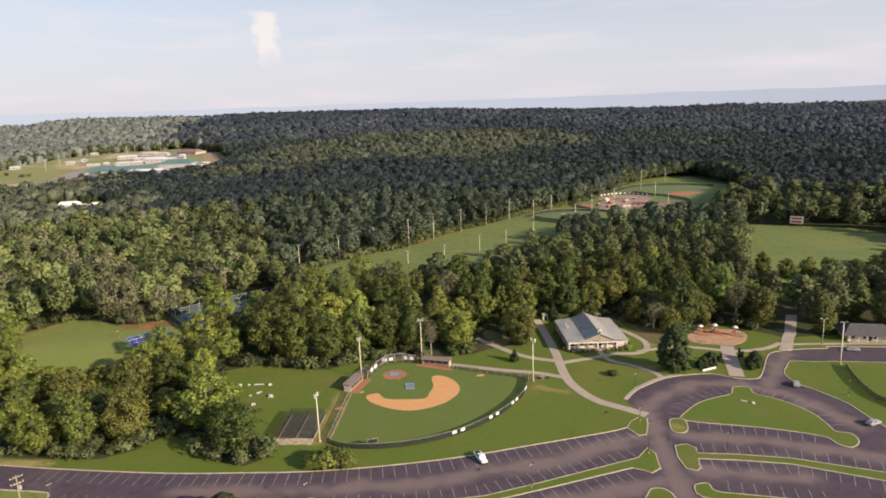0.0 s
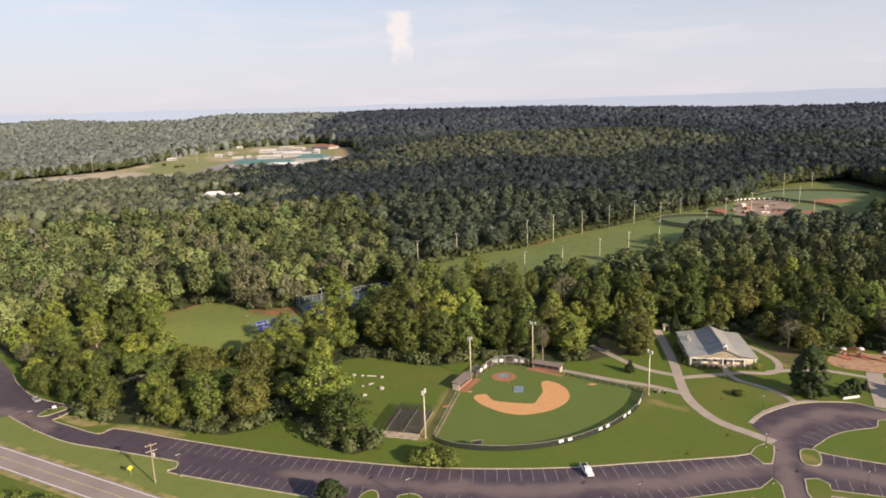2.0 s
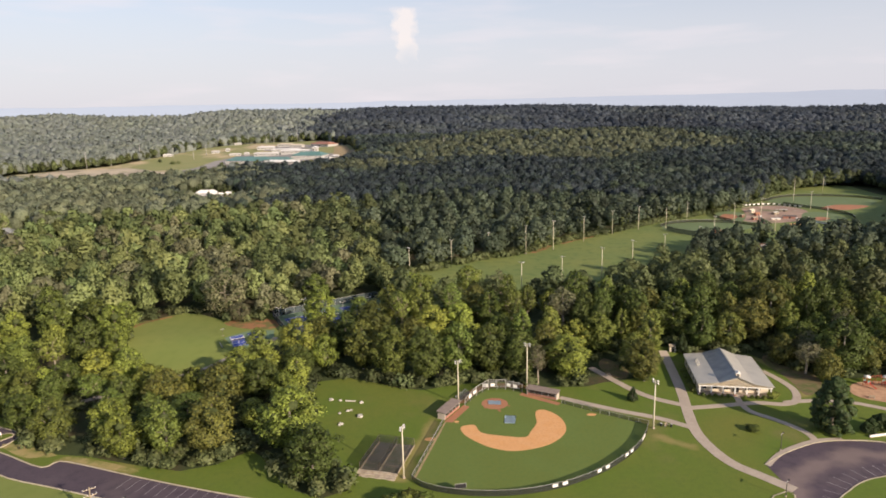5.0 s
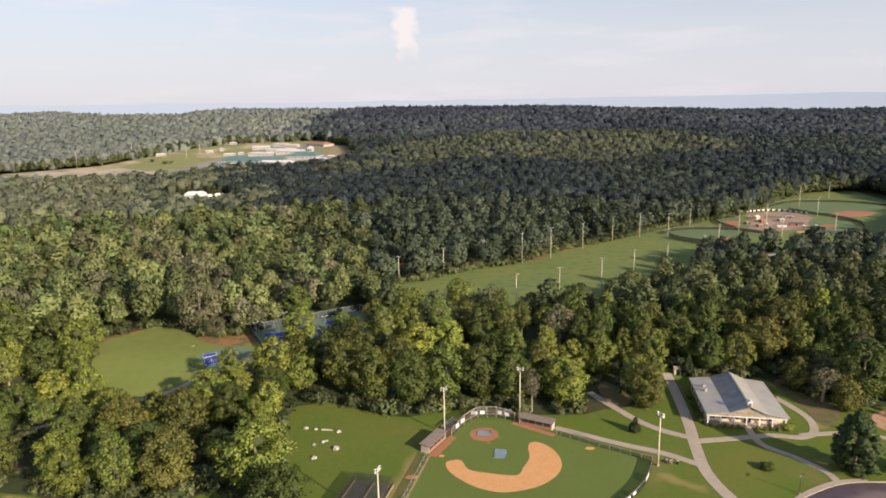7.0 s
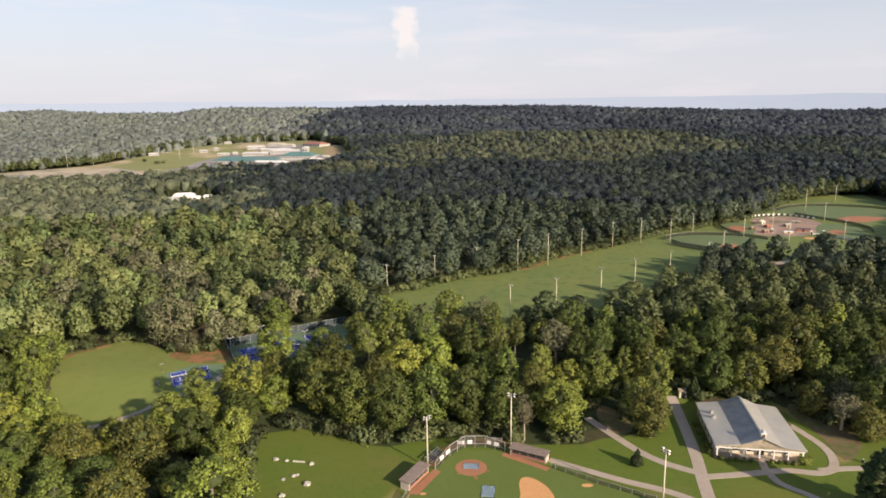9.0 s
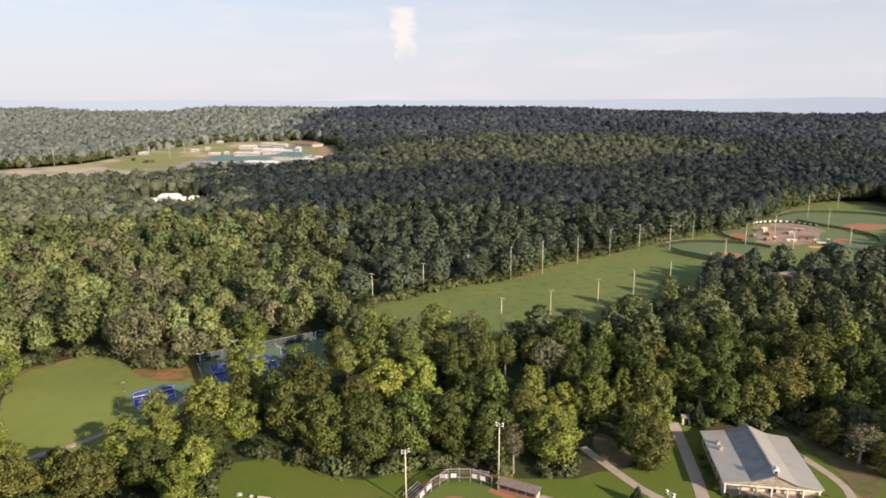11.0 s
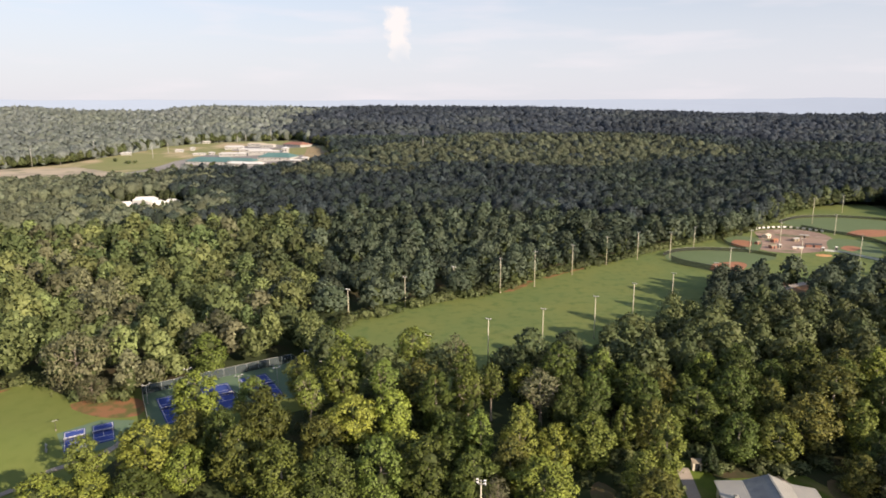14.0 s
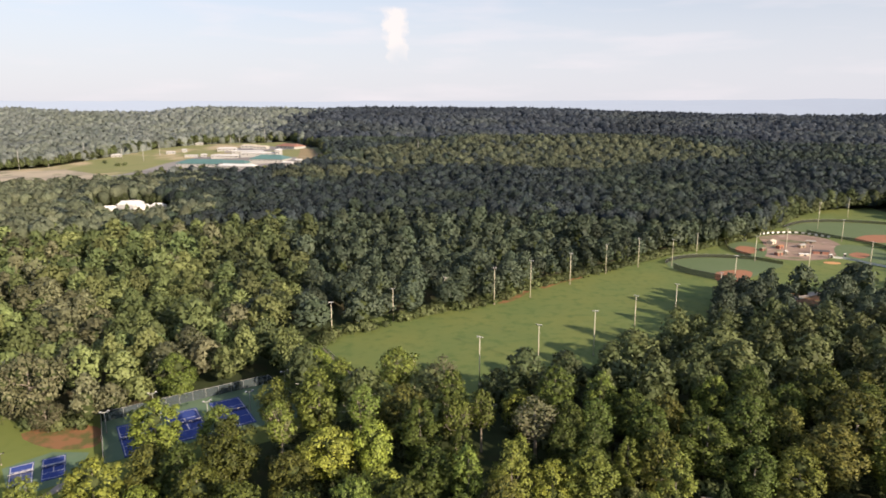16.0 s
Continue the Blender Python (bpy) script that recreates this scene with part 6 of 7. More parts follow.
def crown_arrays(gen, height, width, lobes, cards, card, shape="round", base=0.2, heart=0.62, ragged=0.25, boughs=None):
    """One crown: many unequal boughs round a stem, each a dark heart wrapped in small tilted leaf clumps."""
    c, a = crown_boughs(gen, height, width, lobes, shape, base) if boughs is None else boughs
    squash = np.array([1.0, 1.0, 0.82])
    vs, fs, ns, count = [], [], [], 0
    wobble = gen.uniform(0.72, 1.1, (lobes, 12, 1))
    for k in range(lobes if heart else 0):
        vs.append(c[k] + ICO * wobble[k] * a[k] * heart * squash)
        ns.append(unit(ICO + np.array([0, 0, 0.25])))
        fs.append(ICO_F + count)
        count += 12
    axis_z = np.linspace(height * (base + 0.05), height * (0.7 if heart else 0.58), 3)
    if shape != "cone" and (heart > 0.5 or not heart):
        for z in axis_z:
            vs.append(np.array([0, 0, z]) + ICO * (np.array([0.16, 0.16, 0.16]) if heart else np.array([0.24, 0.24, 0.18])) * width * gen.uniform(0.7, 1.1, (12, 1)))
            ns.append(ICO)
            fs.append(ICO_F + count)
            count += 12
    k = gen.choice(lobes, cards * 2, p=a ** 2 / (a ** 2).sum())
    d = unit(gen.normal(size=(cards * 2, 3)) + np.array([0, 0, 0.5]))
    away = unit((c[k] - np.array([0, 0, height * (base + 0.3 * (1 - base))])))
    d = unit(d + away * 0.35)
    p = c[k] + d * squash * a[k][:, None] * (1 + gen.normal(0, ragged, (cards * 2, 1)))
    gap = np.linalg.norm((p[:, None, :] - c[None]) / squash, axis=2) / a[None]
    keep = gap.min(1) > 0.6
    p, d, k, away = p[keep][:cards], d[keep][:cards], k[keep][:cards], away[keep][:cards]
    n = len(p)
    nrm = unit(d + gen.normal(size=(n, 3)) * 0.5)
    side = unit(np.cross(nrm, gen.normal(size=(n, 3))))
    up = np.cross(nrm, side)
    s = card * gen.uniform(0.55, 1.3, (n, 1))
    leaf = np.stack([p - side * s * gen.uniform(0.5, 1, (n, 1)) - up * s * 0.4, p + side * s * gen.uniform(0.5, 1, (n, 1)) - up * s * gen.uniform(0.1, 0.5, (n, 1)), p + up * s * gen.uniform(0.6, 1.1, (n, 1)) - nrm * s * 0.2], 1).reshape(-1, 3)
    soft = unit(d * 0.5 + away * 0.35 + nrm * (0.58 if heart else 0.42))
    i = np.arange(n)[:, None] * 3 + count
    tris = np.concatenate(fs + [i + np.array([[0, 1, 2]])])
    return np.concatenate(vs + [leaf]), tris, np.concatenate(ns + [np.repeat(soft, 3, 0)]), sum(len(q) for q in fs)


def mesh_from(name, v, f, mat, tint=None, normals=None, inner=None):
    me = bpy.data.meshes.new(name)
    me.vertices.add(len(v))
    me.vertices.foreach_set("co", np.asarray(v, np.float32).ravel())
    n = f.shape[1]
    me.loops.add(f.size)
    me.loops.foreach_set("vertex_index", np.asarray(f, np.int32).ravel())
    me.polygons.add(len(f))
    me.polygons.foreach_set("loop_start", np.arange(0, f.size, n, dtype=np.int32))
    if tint is not None:
        a = me.attributes.new("tint", "FLOAT", "POINT")
        a.data.foreach_set("value", np.asarray(tint, np.float32))
    me.update(calc_edges=True)
    if normals is not None:
        me.polygons.foreach_set("use_smooth", np.ones(len(f), bool))
        me.normals_split_custom_set_from_vertices(np.asarray(normals, np.float32))
    me.materials.append(mat)
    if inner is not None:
        # crown hearts take the darker colour that stands for inner shade
        me.materials.append(SHADED_TWIGS)
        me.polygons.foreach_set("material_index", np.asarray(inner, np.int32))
    return me


def trunk_mesh(gen, height, width, boughs, bare=False):
    """A tapered stem with a limb out to each of the larger boughs."""
    bm = B()
    r = 0.016 * height + 0.05
    lean = gen.uniform(-0.03, 0.03, 2) * height
    mid = Vector((lean[0] * 0.5, lean[1] * 0.5, height * 0.42))
    top = Vector((lean[0], lean[1], height * 0.86))
    tube(bm, (0, 0, -0.3), mid, r * 1.25, r * 0.8, 7)
    tube(bm, mid, top, r * 0.8, r * 0.2, 6)
    c, a = boughs
    for k in np.argsort(-a)[:14 if bare else 8]:
        tip = Vector(c[k]) + Vector((c[k][0], c[k][1], 0)).normalized() * float(a[k]) * (0.7 if bare else 0.3)
        foot = Vector((0, 0, 0)).lerp(mid, 0.75).lerp(top, max(0.0, min(0.8, float(c[k][2]) / height - 0.35)))
        knee = foot.lerp(tip, 0.5) + Vector((0, 0, -0.05 * height))
        tube(bm, foot, knee, r * 0.42, r * 0.28, 5)
        tube(bm, knee, tip, r * 0.28, r * 0.07, 4)
        if bare:
            for j in range(3):
                tube(bm, knee.lerp(tip, 0.3 + 0.2 * j), tip + Vector(gen.uniform(-1, 1, 3)) * float(a[k]) * 1.1, r * 0.13, r * 0.04, 3)
    me = bpy.data.meshes.new("trunk")
    bm.to_mesh(me)
    bm.free()
    me.materials.append(PALEBARK if bare else BARK)
    return me


KINDS = {}


def tree_kind(key, mat, height, width, lobes, cards, card, shape="round", variants=3, base=0.12, bare=False, heart=0.55, ragged=0.22):
    KINDS[key] = []
    for k in range(variants):
        gen = np.random.default_rng(hash_seed(key) + k)
        h, w = height * gen.uniform(0.88, 1.1), width * gen.uniform(0.85, 1.15)
        boughs = crown_boughs(gen, h, w, lobes, shape, base)
        v, f, nv, k_in = crown_arrays(gen, h, w, lobes, cards, card, shape, base, heart, ragged, boughs)
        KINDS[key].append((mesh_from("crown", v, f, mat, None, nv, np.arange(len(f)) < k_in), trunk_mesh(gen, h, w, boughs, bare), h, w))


def hash_seed(key):
    return sum(ord(c) * (i + 3) for i, c in enumerate(key))


tree_kind("broad", LEAF, 19, 15, 46, 4400, 0.44, variants=7, base=0.06, ragged=0.28)
tree_kind("deep", LEAF_DEEP, 19, 15, 46, 4400, 0.44, variants=3, base=0.06, ragged=0.28)
tree_kind("olive", LEAF_OLIVE, 19, 15, 46, 4400, 0.44, variants=3, base=0.06, ragged=0.3)
tree_kind("open", LEAF, 21, 10, 22, 1900, 0.46, variants=3, base=0.4, bare=True, heart=0.3, ragged=0.3)
tree_kind("bright", LEAF_LIGHT, 18.5, 14.5, 44, 4400, 0.44, variants=4, base=0.06, ragged=0.28)
tree_kind("tall", LEAF, 23, 12.5, 44, 4400, 0.44, variants=5, base=0.08, ragged=0.28)
tree_kind("evergreen", LEAF_DARK, 13, 10.5, 46, 4600, 0.36, "cone", 2, base=0.02, ragged=0.12)
tree_kind("egg", LEAF_DARK, 15.5, 15, 90, 7000, 0.36, "dome", variants=2, base=0.0, heart=0.9, ragged=0.1)
tree_kind("sparse", LEAF_BROWN, 21, 12, 26, 1400, 0.45, variants=3, base=0.38, bare=True, heart=0.2, ragged=0.3)
tree_kind("grey", LEAF_BROWN, 15, 16, 34, 3200, 0.44, variants=2, base=0.08, bare=True, heart=0.45, ragged=0.3)
tree_kind("shrub", LEAF, 3.4, 4.2, 14, 900, 0.26, variants=3, base=0.02)
tree_kind("hedge", LEAF, 3.6, 4.4, 14, 900, 0.26, variants=2, base=0.02)

LABELS = {
    "broad": ("broad leafy green deciduous tree with a lumpy crown", "tree"),
    "bright": ("yellow-green deciduous tree with a full sunlit crown", "tree"),
    "tall": ("tall slender green deciduous tree in the wood", "tree"),
    "deep": ("broad deep green deciduous tree with a dense crown", "tree"),
    "olive": ("broad olive-brown deciduous tree with a dull crown", "tree"),
    "open": ("tall open green tree with a bare pale stem", "tree"),
    "evergreen": ("dark green conical evergreen tree", "tree"),
    "sparse": ("thin brownish tree with bare pale limbs showing", "tree"),
    "grey": ("broad greyish tree with pale bare limbs among thin leaves", "tree"),
    "egg": ("dense dark green egg-shaped evergreen", "tree"),
    "hedge": ("clipped round shrub of a low lawn thicket", "shrub"),
    "shrub": ("rounded dense green shrub", "shrub"),
}


def plant(kind, x, y, size=1.0, wide=1.0, turn=None, label="", group="", z=None, exact=None):
    crown, trunk, h, w = KINDS[kind][int(rng.integers(len(KINDS[kind])))]
    if exact:
        size = exact[0] / h
        wide = exact[1] / (w * size)
    text, cat = LABELS[kind]
    name = "shrub" if kind in ("shrub", "hedge") else "tree"
    top = thing(name, x, y, (hills(x, y) if z is None else z), 0, label or text, cat, group)
    top.matrix_basis = pose(x, y, hills(x, y) if z is None else z, 0, 0, math.degrees(rng.uniform(0, 6.28)) if turn is None else turn) @ Matrix.Diagonal((size * wide, size * wide, size, 1))
    for nm, me in (("trunk", trunk), ("crown", crown)):
        o = new(nm, me)
        o.parent = top
    return top


# single trees on the lawns
plant("egg", 91.5, -16.5, 1.0, 1.0, label="big dense dark egg-shaped tree beside the oval drive")
plant("evergreen", 41.8, 9.8, 0.4, 1.15, label="small young conical evergreen on the lawn")
for x, y, s, w in ((103, -17.4, 0.26, 1.3), (106, -16.4, 0.38, 1.1), (101, -17.8, 0.2, 1.4), (119.8, -22.4, 0.34, 1.35), (122.6, -19.4, 0.3, 1.3), (117, -24.4, 0.2, 1.3)):
    plant("egg", x, y, s, w, label="dense dark green shrub beside the gateway")
for kind, x, y, s, w in (("broad", 167, -3.5, 0.72, 1.0), ("broad", 152, 20, 0.85, 1.0), ("broad", 192, -8, 0.8, 1.1), ("grey", 115, 34, 0.8, 0.8), ("olive", 112, 17, 0.62, 1.0), ("olive", 117, 25, 0.68, 1.0), ("broad", 203, -10, 0.8, 1.1), ("tall", 118, 27, 0.7, 1.0), ("broad", 202, -18, 0.7, 1.1), ("tall", 192, 6, 0.7, 1.1), ("broad", 177, 9, 0.75, 1.1), ("broad", 196, 66, 0.62, 1.0), ("broad", 206, 61, 0.58, 1.1), ("broad", 216, 58, 0.6, 1.1), ("broad", 227, 54, 0.6, 1.0), ("broad", 238, 51, 0.62, 1.1), ("broad", 250, 52, 0.6, 1.1), ("broad", 263, 56, 0.62, 1.1), ("broad", 203, 74, 0.5, 1.0), ("broad", 232, 63, 0.45, 1.0), ("deep", 128, 26, 0.72, 1.1), ("deep", 138, 28, 0.72, 1.1)):
    plant(kind, x, y, s, w)
for x, y, s in ((-34.5, -44.2, 1.25), (-31.6, -45.2, 1.5), (-28.6, -45.6, 1.45), (-26, -46.2, 1.25), (-29.6, -43.4, 1.4), (-33, -42.6, 1.2), (-27.2, -44.2, 1.4), (-36, -43.2, 1.1), (-31.4, -43.6, 1.5)):
    plant("hedge", x, y, s * 0.92, 1.2, group="lawn thicket")
plant("shrub", 69.6, -13.6, 0.5, 2.0, label="low dark ornamental shrub in the lawn")
plant("egg", -56.4, -60.5, 0.5, 1.1, label="small round dark tree beside the parking lot")
FACE = math.radians(-12.8)
for px, py, s in ((1.2, -1.1, 0.36), (3.2, -1.2, 0.3), (5.0, -1.1, 0.34), (7.0, -1.2, 0.28), (9.0, -1.1, 0.33), (14.2, -1.1, 0.3), (16.2, -1.2, 0.33), (18.0, -1.1, 0.3), (20.0, -1.3, 0.4), (22.6, -0.6, 0.75), (24.2, 1.2, 0.55), (-1.5, 2.0, 0.5), (-1.6, 5.0, 0.6), (-1.6, 9.0, 0.5), (-1.6, 13.5, 0.6), (-1.7, 18.0, 0.55), (24.4, 6.0, 0.5), (24.4, 11.0, 0.6), (24.3, 16.0, 0.5), (24.4, 21.0, 0.6)):
    plant("shrub", 64.8 + px * math.cos(FACE) - py * math.sin(FACE), 12.0 + px * math.sin(FACE) + py * math.cos(FACE), s, 1.1, label="dark clipped shrub planted along the pavilion", group="pavilion shrubs")
GREAT = (
    ("bright", -64, -12, 20, 19), ("deep", -56, -29, 16, 16), ("olive", -86, -11, 17, 16), ("bright", -111, -12, 14, 11), ("tall", -99, -12, 17, 10), ("olive", -90, 14, 17, 16),
    ("olive", -108, 15, 16, 15), ("bright", -118, -3, 14, 12), ("broad", -136, 0, 13, 13), ("broad", -149, 9, 12, 12), ("bright", -89, 33, 15.5, 15), ("bright", -80, 37, 13, 14),
    ("bright", -72, 50, 18, 16), ("deep", -70, 37, 14, 13), ("bright", -61.5, 47, 13, 12), ("bright", -66, 73, 18, 16), ("broad", -47, 45, 19, 14), ("broad", -36, 37, 20, 15),
    ("deep", -24.5, 33.5, 20, 15), ("broad", -12.5, 37, 20, 14), ("broad", -1, 37, 19, 15), ("deep", 9.5, 33.5, 17, 14), ("bright", 25, 30, 16, 18), ("olive", 51, 24.5, 16, 13),
    ("sparse", 108.8, 24.4, 12, 12), ("olive", 105, 34, 12, 10), ("broad", 114, 40, 14, 12), ("broad", 92, 48, 15, 13), ("deep", 82, 50, 15, 13), ("sparse", 32.6, 67.4, 19, 13), ("open", 12, 69.5, 19, 9), ("open", 19, 73, 18, 8.5), ("bright", 27.5, 62, 12, 6.5), ("broad", 42, 49, 17, 14),
    ("evergreen", 73.5, 47, 8, 6), ("broad", 52, 36, 13.5, 11), ("broad", -163, 17.5, 12, 10), ("bright", -171, 27, 11, 9), ("broad", -153, 15.5, 12, 10), ("bright", -142, 6, 11, 9),
    ("broad", -38, 90, 15, 12), ("broad", -28.5, 93, 14, 11), ("broad", -22, 106, 15, 12), ("bright", -29, 117, 14, 11), ("grey", -111, 101, 21, 23), ("grey", -103.5, 93.5, 9, 11), ("sparse", 11, 95, 19, 11),
    ("open", -3, 98, 21, 14), ("broad", -72, 112, 16, 13),
)
for kind, x, y, h, w in GREAT:
    plant(kind, x, y, exact=(h, w))

for k in range(16):
    plant("shrub", -164 + 4.2 * k + rng.uniform(-1, 1), -37.5 - 2.45 * k + rng.uniform(-1.2, 1.2), rng.uniform(1.1, 1.7), 1.2, label="dense roadside shrub on the far verge", group="roadside shrubs")
# the woods: single trees where the path passes nearest, the rest as one body
near, mid = [], []
cells = {}
gen = np.random.default_rng(21)
for kind, x, y, h, w in GREAT:
    cells.setdefault((int(x // 17), int(y // 17)), []).append((x, y, w * 0.41))
for _ in range(60000):
    y = gen.uniform(-42, 560)
    x = gen.uniform(-0.8 * (y + 215) - 20, 1.15 * (y + 215) + 20)
    if math.hypot(x + 12, y + 130) > 548 + 14 * noise.noise((x / 60, y / 60, 0)) or (y < 0 and x > 130):
        continue
    r = gen.uniform(3.6, 7.2) + 1.0 * noise.noise((x / 45, y / 45, 2.0))
    key = (int(x // 17), int(y // 17))
    if any(math.hypot(x - px, y - py) < (0.93 if x > 0 or y > 84 else 1.0) * (r + pr) for a in (-1, 0, 1) for b in (-1, 0, 1) for px, py, pr in cells.get((key[0] + a, key[1] + b), ())):
        continue
    if open_ground(x, y, 0.55 * r if y < 30 else 0.25 * r):
        continue
    cells.setdefault(key, []).append((x, y, r))
    (near if y < 84 and -190 < x < 160 else mid).append((x, y, r))
near.sort(key=lambda p: p[1] + 0.2 * abs(p[0]))
mid += near[250:]
near = near[:250]
for x, y, r in near:
    u = rng.uniform()
    # Tree tones differ, but brighter left and darker right also stand for the lighting.
    if x > 40:
        chances = (("bright", 0.05), ("tall", 0.2), ("sparse", 0.03), ("open", 0.03), ("olive", 0.22), ("deep", 0.34), ("broad", 0.13))
    elif x < -40 or (x < 5 and y > 42):
        chances = (("bright", 0.45), ("tall", 0.14), ("sparse", 0.03), ("open", 0.03), ("olive", 0.13), ("deep", 0.07), ("broad", 0.15))
    else:
        chances = (("bright", 0.2), ("tall", 0.24), ("sparse", 0.03), ("open", 0.04), ("olive", 0.15), ("deep", 0.2), ("broad", 0.14))
    for kind, share in chances:
        u -= share
        if u < 0:
            break
    size = (0.58 + 0.06 * r) * rng.uniform(0.8, 1.14)
    if x < -68 and y < 46:
        size *= 0.74
    plant(kind, x, y, size, min(1.5, max(0.85, r / 5.7 / size)))


def wood(name, places, templates, mat, label, low=0.75, high=1.15):
    vs, fs, ts, ns, ks, count = [], [], [], [], [], 0
    for x, y, r in places:
        v, f, nv, k_in = templates[int(rng.integers(len(templates) // 2)) + (len(templates) // 2 if math.hypot(x + 12, y + 130) > 370 else 0)]
        a, s = rng.uniform(0, 6.28), (r / 5.8 if low else r)
        c, d = math.cos(a), math.sin(a)
        turn = np.array([[c, d, 0], [-d, c, 0], [0, 0, 1]])
        ns.append(nv @ turn)
        w = v @ turn * np.array([s, s, (0.38 + 0.52 * s) * rng.uniform(0.78, 1.2)]) + np.array([x, y, hills(x, y)])
        vs.append(w)
        fs.append(f + count)
        ks.append(np.arange(len(f)) < k_in)
        ts.append(np.full(len(v), rng.uniform()))
        count += len(v)
    tagged(new(name, mesh_from(name, np.concatenate(vs), np.concatenate(fs), mat, np.concatenate(ts), np.concatenate(ns), np.concatenate(ks))), label, "woods", "", "stuff")


gen = np.random.default_rng(5)
MID_T = [crown_arrays(gen, gen.uniform(16, 22), gen.uniform(12.5, 16), 30, 720, 0.98, shape="dome", base=gen.uniform(0.2, 0.34), heart=0, ragged=0.24) for _ in range(12)] + [crown_arrays(gen, gen.uniform(16, 22), gen.uniform(12.5, 16), 22, 310, 1.44, shape="dome", base=gen.uniform(0.2, 0.34), heart=0, ragged=0.24) for _ in range(12)]
for q, gap in ((SPORTS, 6.0), (EAST_FIELD, 6.0), (SCHOOL, 8.0), (TOWN, 7.0), (HAMLET, 5.0)):
    for x, y, dx, dy in along(q + [q[0]], gap):
        for off in (3.0, 9.0):
            for side in (-1, 1):
                px, py = x + side * off * dy + rng.uniform(-2, 2), y - side * off * dx + rng.uniform(-2, 2)
                if math.hypot(px + 12, py + 130) > 480 and not open_ground(px, py, 1.5):
                    mid.append((px, py, rng.uniform(2.6, 3.4) if q in (TOWN, HAMLET) else rng.uniform(3.4, 5.4)))
for _ in range(260):
    px, py = rng.uniform(-265, -172), rng.uniform(404, 466)
    if inside(px, py, TOWN) and all(math.hypot(px - a, py - b) > 6.0 for a, b, c in mid[-120:]):
        mid.append((px, py, rng.uniform(1.7, 2.6)))
west = [p for p in mid if p[0] < (-26 if p[1] < 117 else -26 - 0.52 * (p[1] - 117)) + 2 + 22 * noise.noise((p[0] / 30, p[1] / 30, 6.0)) + rng.normal() * 20 and p[1] < 420 + 60 * noise.noise((p[0] / 80, p[1] / 80, 4.0))]
rest = [p for p in mid if p not in set(west)]
mixed = [(p, rng.uniform() + 0.25 * noise.noise((p[0] / 35, p[1] / 35, 12.0))) for p in west]
wood("woods", [p for p, u in mixed if u < 0.45], MID_T, WESTWOODS, "western woodland trees with sunlight put into their bright yellow-green")
wood("woods", [p for p, u in mixed if 0.45 <= u < 0.8], MID_T, GREENWOODS, "western woodland trees with sunlight put into their fresh green")
wood("woods", [p for p, u in mixed if u >= 0.8], MID_T, OLIVEWOODS, "dull olive-grey trees of the western woodland")
# Trees whose colour carries the cloud shade north of the field.
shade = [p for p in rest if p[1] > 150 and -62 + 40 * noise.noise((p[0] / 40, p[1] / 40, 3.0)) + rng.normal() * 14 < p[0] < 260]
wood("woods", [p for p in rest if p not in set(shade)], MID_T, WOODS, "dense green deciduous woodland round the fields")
wood("woods", shade, MID_T, SHADEWOODS, "deciduous woodland north of the sports field, cloud shade in its dark green")


# undergrowth along the near edges of the woods
BUSH_T = [crown_arrays(gen, 3.4, 4.4, 7, 110, 0.55, base=0.0, heart=0, ragged=0.3) for _ in range(6)]
brush = []
for q in (LAWN, WEST_LAWN, SPORTS):
    for x, y, dx, dy in along(curve(q, n=2) + [q[0]], 1.9):
        for k in range(2):
            px, py = x + rng.uniform(-2.6, 2.6), y + rng.uniform(-2.6, 2.6)
            if not open_ground(px, py, 0.2) and -150 < px < (330 if q is SPORTS else 150) and py > -40 and rng.uniform() < (0.8 if q is SPORTS else 0.45):
                brush.append((px, py, rng.uniform(0.8, 1.9) if q is SPORTS else rng.uniform(0.6, 1.7)))
for _ in range(900):
    px, py = rng.uniform(-150, 120), rng.uniform(-20, 110)
    if not open_ground(px, py, 1.5):
        brush.append((px, py, rng.uniform(0.6, 1.5)))
brush += [(-406, 920, 2.4), (-437, 949, 1.9), (-399, 926, 1.8)]
wood("undergrowth", brush, BUSH_T, WOODS, "low green undergrowth among the trees", low=0)


# far woods: single rounded crowns, closed to the skyline
def dome(gen, ball, faces, cards, card):
    """A lumpy crown one unit in radius, drawn out below, with a few ragged leaf clumps."""
    v = ball.copy()
    for k in range(5):
        q = unit(gen.normal(size=3) + np.array([0, 0, 0.4]))
        v += ball * np.clip(ball @ q - 0.55, 0, 1)[:, None] * gen.uniform(0.3, 0.8)
    v *= gen.uniform(0.86, 1.06, (len(v), 1))
    nrm = unit(ball + gen.normal(size=ball.shape) * 0.12)
    f = faces[(ball[faces].mean(1)[:, 2] > -0.55)]
    v[:, 2] = np.where(v[:, 2] < 0, v[:, 2] * 2.0, v[:, 2])
    if cards:
        d = unit(gen.normal(size=(cards, 3)) + np.array([0, 0, 0.5]))
        tilt = unit(d + gen.normal(size=(cards, 3)) * 0.5)
        p = d * np.array([1, 1, 1.05]) * gen.uniform(0.84, 1.2, (cards, 1))
        side = unit(np.cross(tilt, gen.normal(size=(cards, 3))))
        up = np.cross(tilt, side)
        s = card * gen.uniform(0.6, 1.3, (cards, 1))
        leaf = np.stack([p - side * s - up * s * 0.5, p + side * s - up * s * 0.4, p + up * s], 1).reshape(-1, 3)
        f = np.concatenate([f, np.arange(3 * cards).reshape(-1, 3) + len(v)])
        v = np.concatenate([v, leaf])
        nrm = np.concatenate([nrm, np.repeat(unit(d + tilt * 0.6), 3, 0)])
    return v, f, nrm


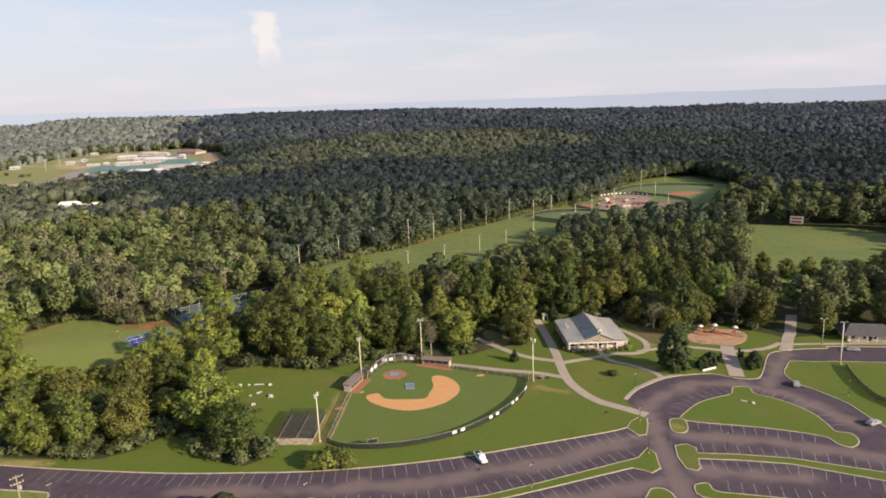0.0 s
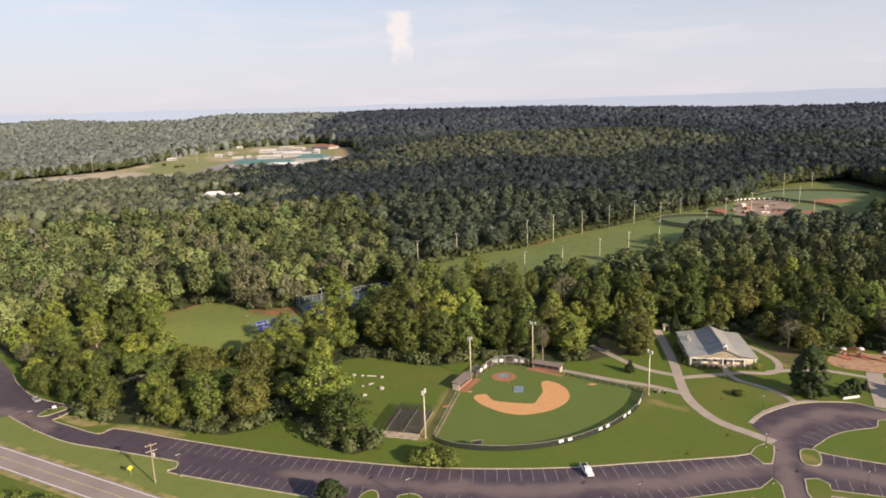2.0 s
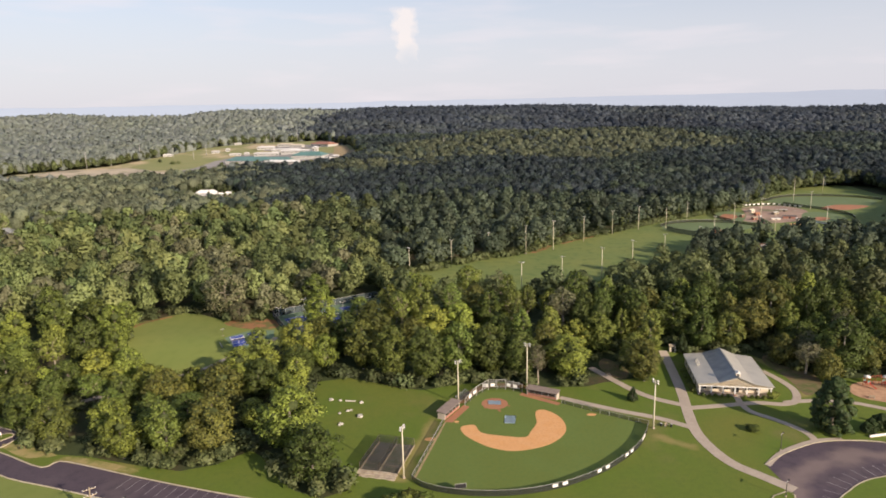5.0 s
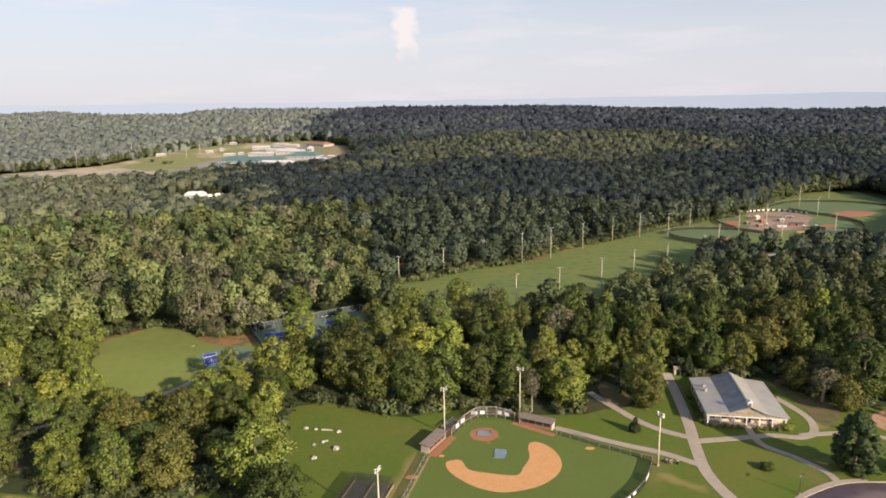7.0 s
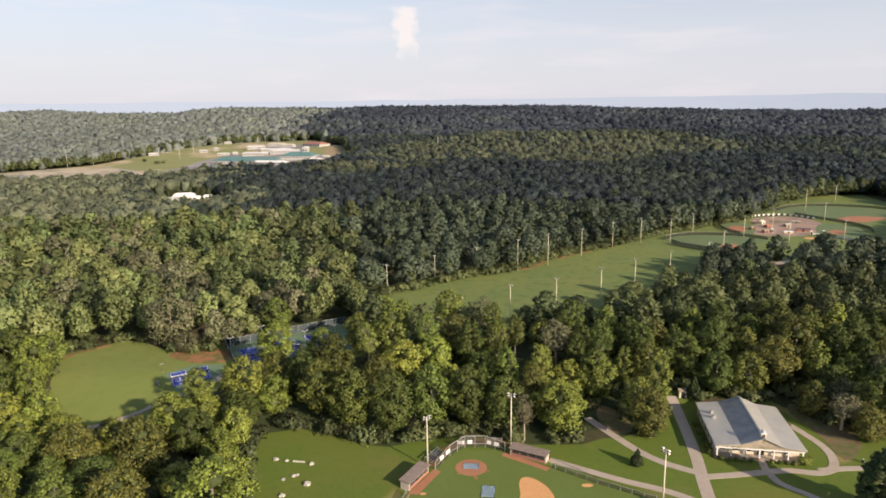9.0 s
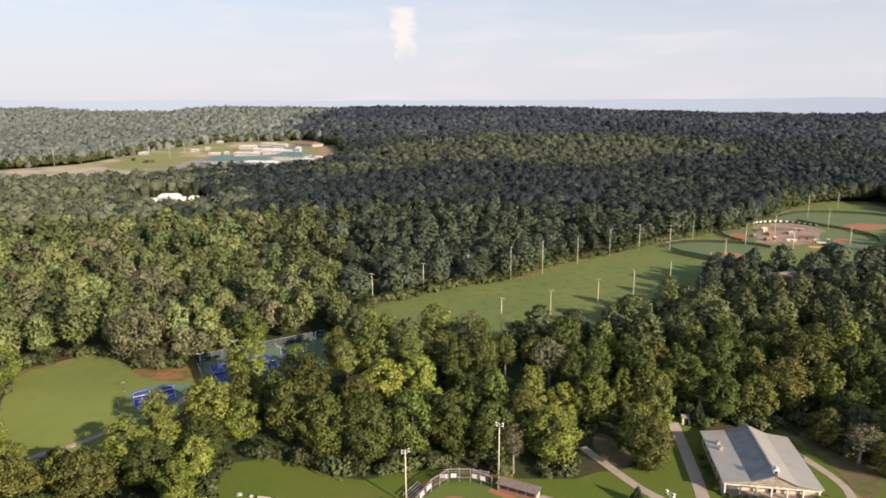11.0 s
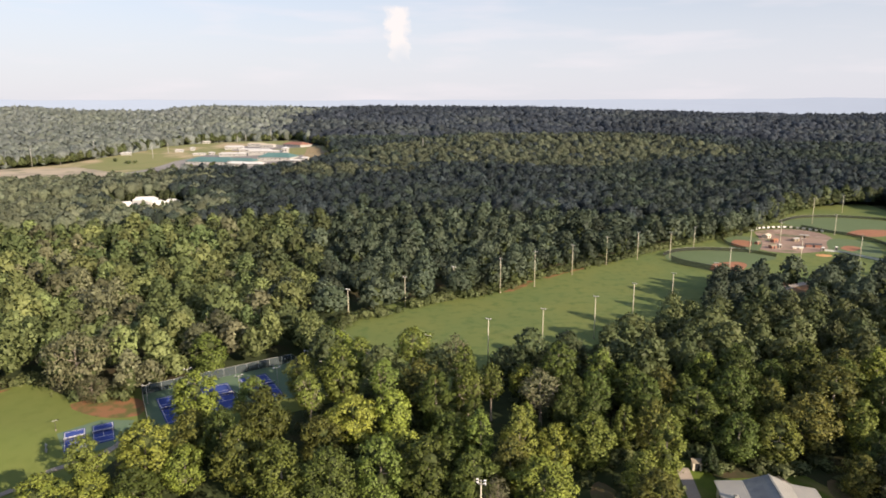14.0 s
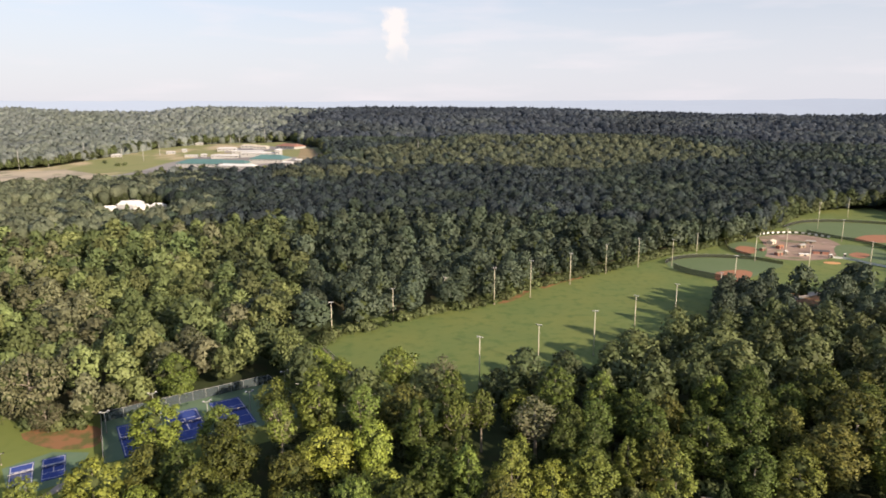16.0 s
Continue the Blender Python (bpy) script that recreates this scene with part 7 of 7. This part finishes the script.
PALE_WOODS = ((190, 815, 250, 150), (60, 760, 130, 70), (-60, 640, 90, 40))


def far_woods(near_, far_, spacing, shapes, kinds, low, high):
    """Crowns on a jittered grid between two distances, sorted by region; haze and shade are in each region's colour."""
    gen = np.random.default_rng(int(near_))
    ys = np.arange(-100, far_ + 100, spacing)
    xs = np.arange(-0.76 * (far_ + 215) - 40, 1.14 * (far_ + 215) + 40, spacing)
    X, Y = np.meshgrid(xs, ys)
    X = (X + gen.uniform(-0.42, 0.42, X.shape) * spacing).ravel()
    Y = (Y + gen.uniform(-0.42, 0.42, Y.shape) * spacing).ravel()
    D = np.hypot(X + 12, Y + 130)
    keep = (D > near_) & (D <= far_) & (X < 1.12 * (Y + 215) + 40) & (X > -0.74 * (Y + 215) - 40)
    sorted_ = {key: [] for key in kinds}
    for x, y in zip(X[keep], Y[keep]):
        if y < 1330 and open_ground(x, y, 3.0):
            continue
        wob = noise.noise((x / 60, y / 60, 9.0))
        border = -165 - 0.05 * y + 40 * math.sin(y / 130) + 80 * wob + gen.normal() * 30
        key = ("vale" if y < 690 + 60 * wob else "west") if x < border else "north"
        if key == "north" and any(((x - a) / c) ** 2 + ((y - b) / d) ** 2 < 1 + 0.7 * wob for a, b, c, d in PALE_WOODS):
            key = "pale" if gen.uniform() < 0.85 else key
        sorted_[key if key in kinds else "west"].append((x, y))
    for key, places in sorted_.items():
        if not places:
            continue
        mat, label = kinds[key]
        P = np.array(places)
        pick = gen.integers(len(shapes), size=len(P))
        vs, fs, ns, ts, count = [], [], [], [], 0
        for k, (v, f, nv) in enumerate(shapes):
            q = P[pick == k]
            n = len(q)
            if not n:
                continue
            a = gen.uniform(0, 6.28, n)
            r = spacing * gen.uniform(0.48, 0.74, n)
            rz = r * gen.uniform(0.85, 1.25, n)
            h = gen.uniform(low, high, n)
            c, d = np.cos(a)[:, None], np.sin(a)[:, None]
            ground = np.array([hills(x, y) for x, y in q])
            w = np.stack([(v[:, 0] * c - v[:, 1] * d) * r[:, None] + q[:, :1], (v[:, 0] * d + v[:, 1] * c) * r[:, None] + q[:, 1:], v[:, 2] * rz[:, None] + (ground + h - rz)[:, None]], 2)
            m = np.stack([nv[:, 0] * c - nv[:, 1] * d, nv[:, 0] * d + nv[:, 1] * c, np.repeat(nv[None, :, 2], n, 0)], 2)
            vs.append(w.reshape(-1, 3))
            ns.append(m.reshape(-1, 3))
            fs.append((f[None] + (np.arange(n) * len(v))[:, None, None]).reshape(-1, 3) + count)
            ts.append(np.repeat(gen.uniform(0, 1, n), len(v)))
            count += n * len(v)
        tagged(new("distant_woods", mesh_from("distant_woods", np.concatenate(vs), np.concatenate(fs), mat, np.concatenate(ts), np.concatenate(ns))), label, "woods", "", "stuff")


gen = np.random.default_rng(33)
EDGE_DOMES = [dome(gen, ICO, ICO_F, 125, 0.21) for _ in range(14)]
NEAR_DOMES = [dome(gen, ICO, ICO_F, 72, 0.26) for _ in range(10)]
MID_DOMES = [dome(gen, ICO, ICO_F, 26, 0.36) for _ in range(8)]
FAR_DOMES = [dome(gen, ICO, ICO_F, 4, 0.45) for _ in range(8)]
# Distance haze and cloud shade come from the colours chosen here.
far_woods(520, 690, 8.4, EDGE_DOMES, {"vale": (VALEWOODS, "olive green woods round the houses, haze in their colour"), "west": (WESTFAR, "wooded hills west of the fields, haze in their grey-green"), "north": (FARWOODS, "wooded hills north of the fields, cloud shade in their dark green"), "pale": (PALEWOODS, "pale olive deciduous wood on a low ridge")}, 13, 20)
far_woods(690, 830, 8.2, NEAR_DOMES, {"vale": (VALEWOODS, "olive green woods round the houses, haze in their colour"), "west": (WESTFAR, "wooded hills west of the fields, haze in their grey-green"), "north": (FARWOODS, "wooded hills north of the fields, cloud shade in their dark green"), "pale": (PALEWOODS, "pale olive deciduous wood on a low ridge")}, 13, 20)
far_woods(830, 1220, 8.6, MID_DOMES, {"west": (WESTFAR, "wooded land round the school, haze in its grey-green"), "north": (FARWOODS, "wooded slope below the skyline, cloud shade in its dark green"), "pale": (PALEWOODS, "pale olive deciduous wood on a low ridge")}, 13, 20)
far_woods(1220, 2450, 13.5, FAR_DOMES, {"west": (WESTFAR, "wooded hills on the skyline, haze in their grey-green"), "north": (RIDGEWOODS, "hazy wooded ridge on the skyline"), "pale": (RIDGEWOODS, "hazy wooded ridge")}, 12, 22)


# ridges beyond the woods; their haze is pale blue colour plus emission
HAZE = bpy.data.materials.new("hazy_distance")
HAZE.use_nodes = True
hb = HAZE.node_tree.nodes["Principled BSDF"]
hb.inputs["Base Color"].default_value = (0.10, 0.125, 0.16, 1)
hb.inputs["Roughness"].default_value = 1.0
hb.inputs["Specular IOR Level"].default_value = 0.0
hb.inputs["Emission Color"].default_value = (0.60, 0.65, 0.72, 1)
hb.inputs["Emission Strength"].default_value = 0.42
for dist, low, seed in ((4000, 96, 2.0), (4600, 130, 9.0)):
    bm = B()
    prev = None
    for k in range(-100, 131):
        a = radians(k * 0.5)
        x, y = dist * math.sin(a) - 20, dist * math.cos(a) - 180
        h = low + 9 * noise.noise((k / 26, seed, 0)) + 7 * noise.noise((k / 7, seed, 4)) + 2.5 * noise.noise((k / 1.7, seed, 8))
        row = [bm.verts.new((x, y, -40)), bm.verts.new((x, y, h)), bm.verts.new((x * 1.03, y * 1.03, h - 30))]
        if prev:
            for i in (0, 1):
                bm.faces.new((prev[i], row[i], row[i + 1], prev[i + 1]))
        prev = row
    tagged(part("backdrop", bm, HAZE, smooth=True), "far ridge beyond the woods with haze put in as a pale blue glow", "distant hills", "", "structure")
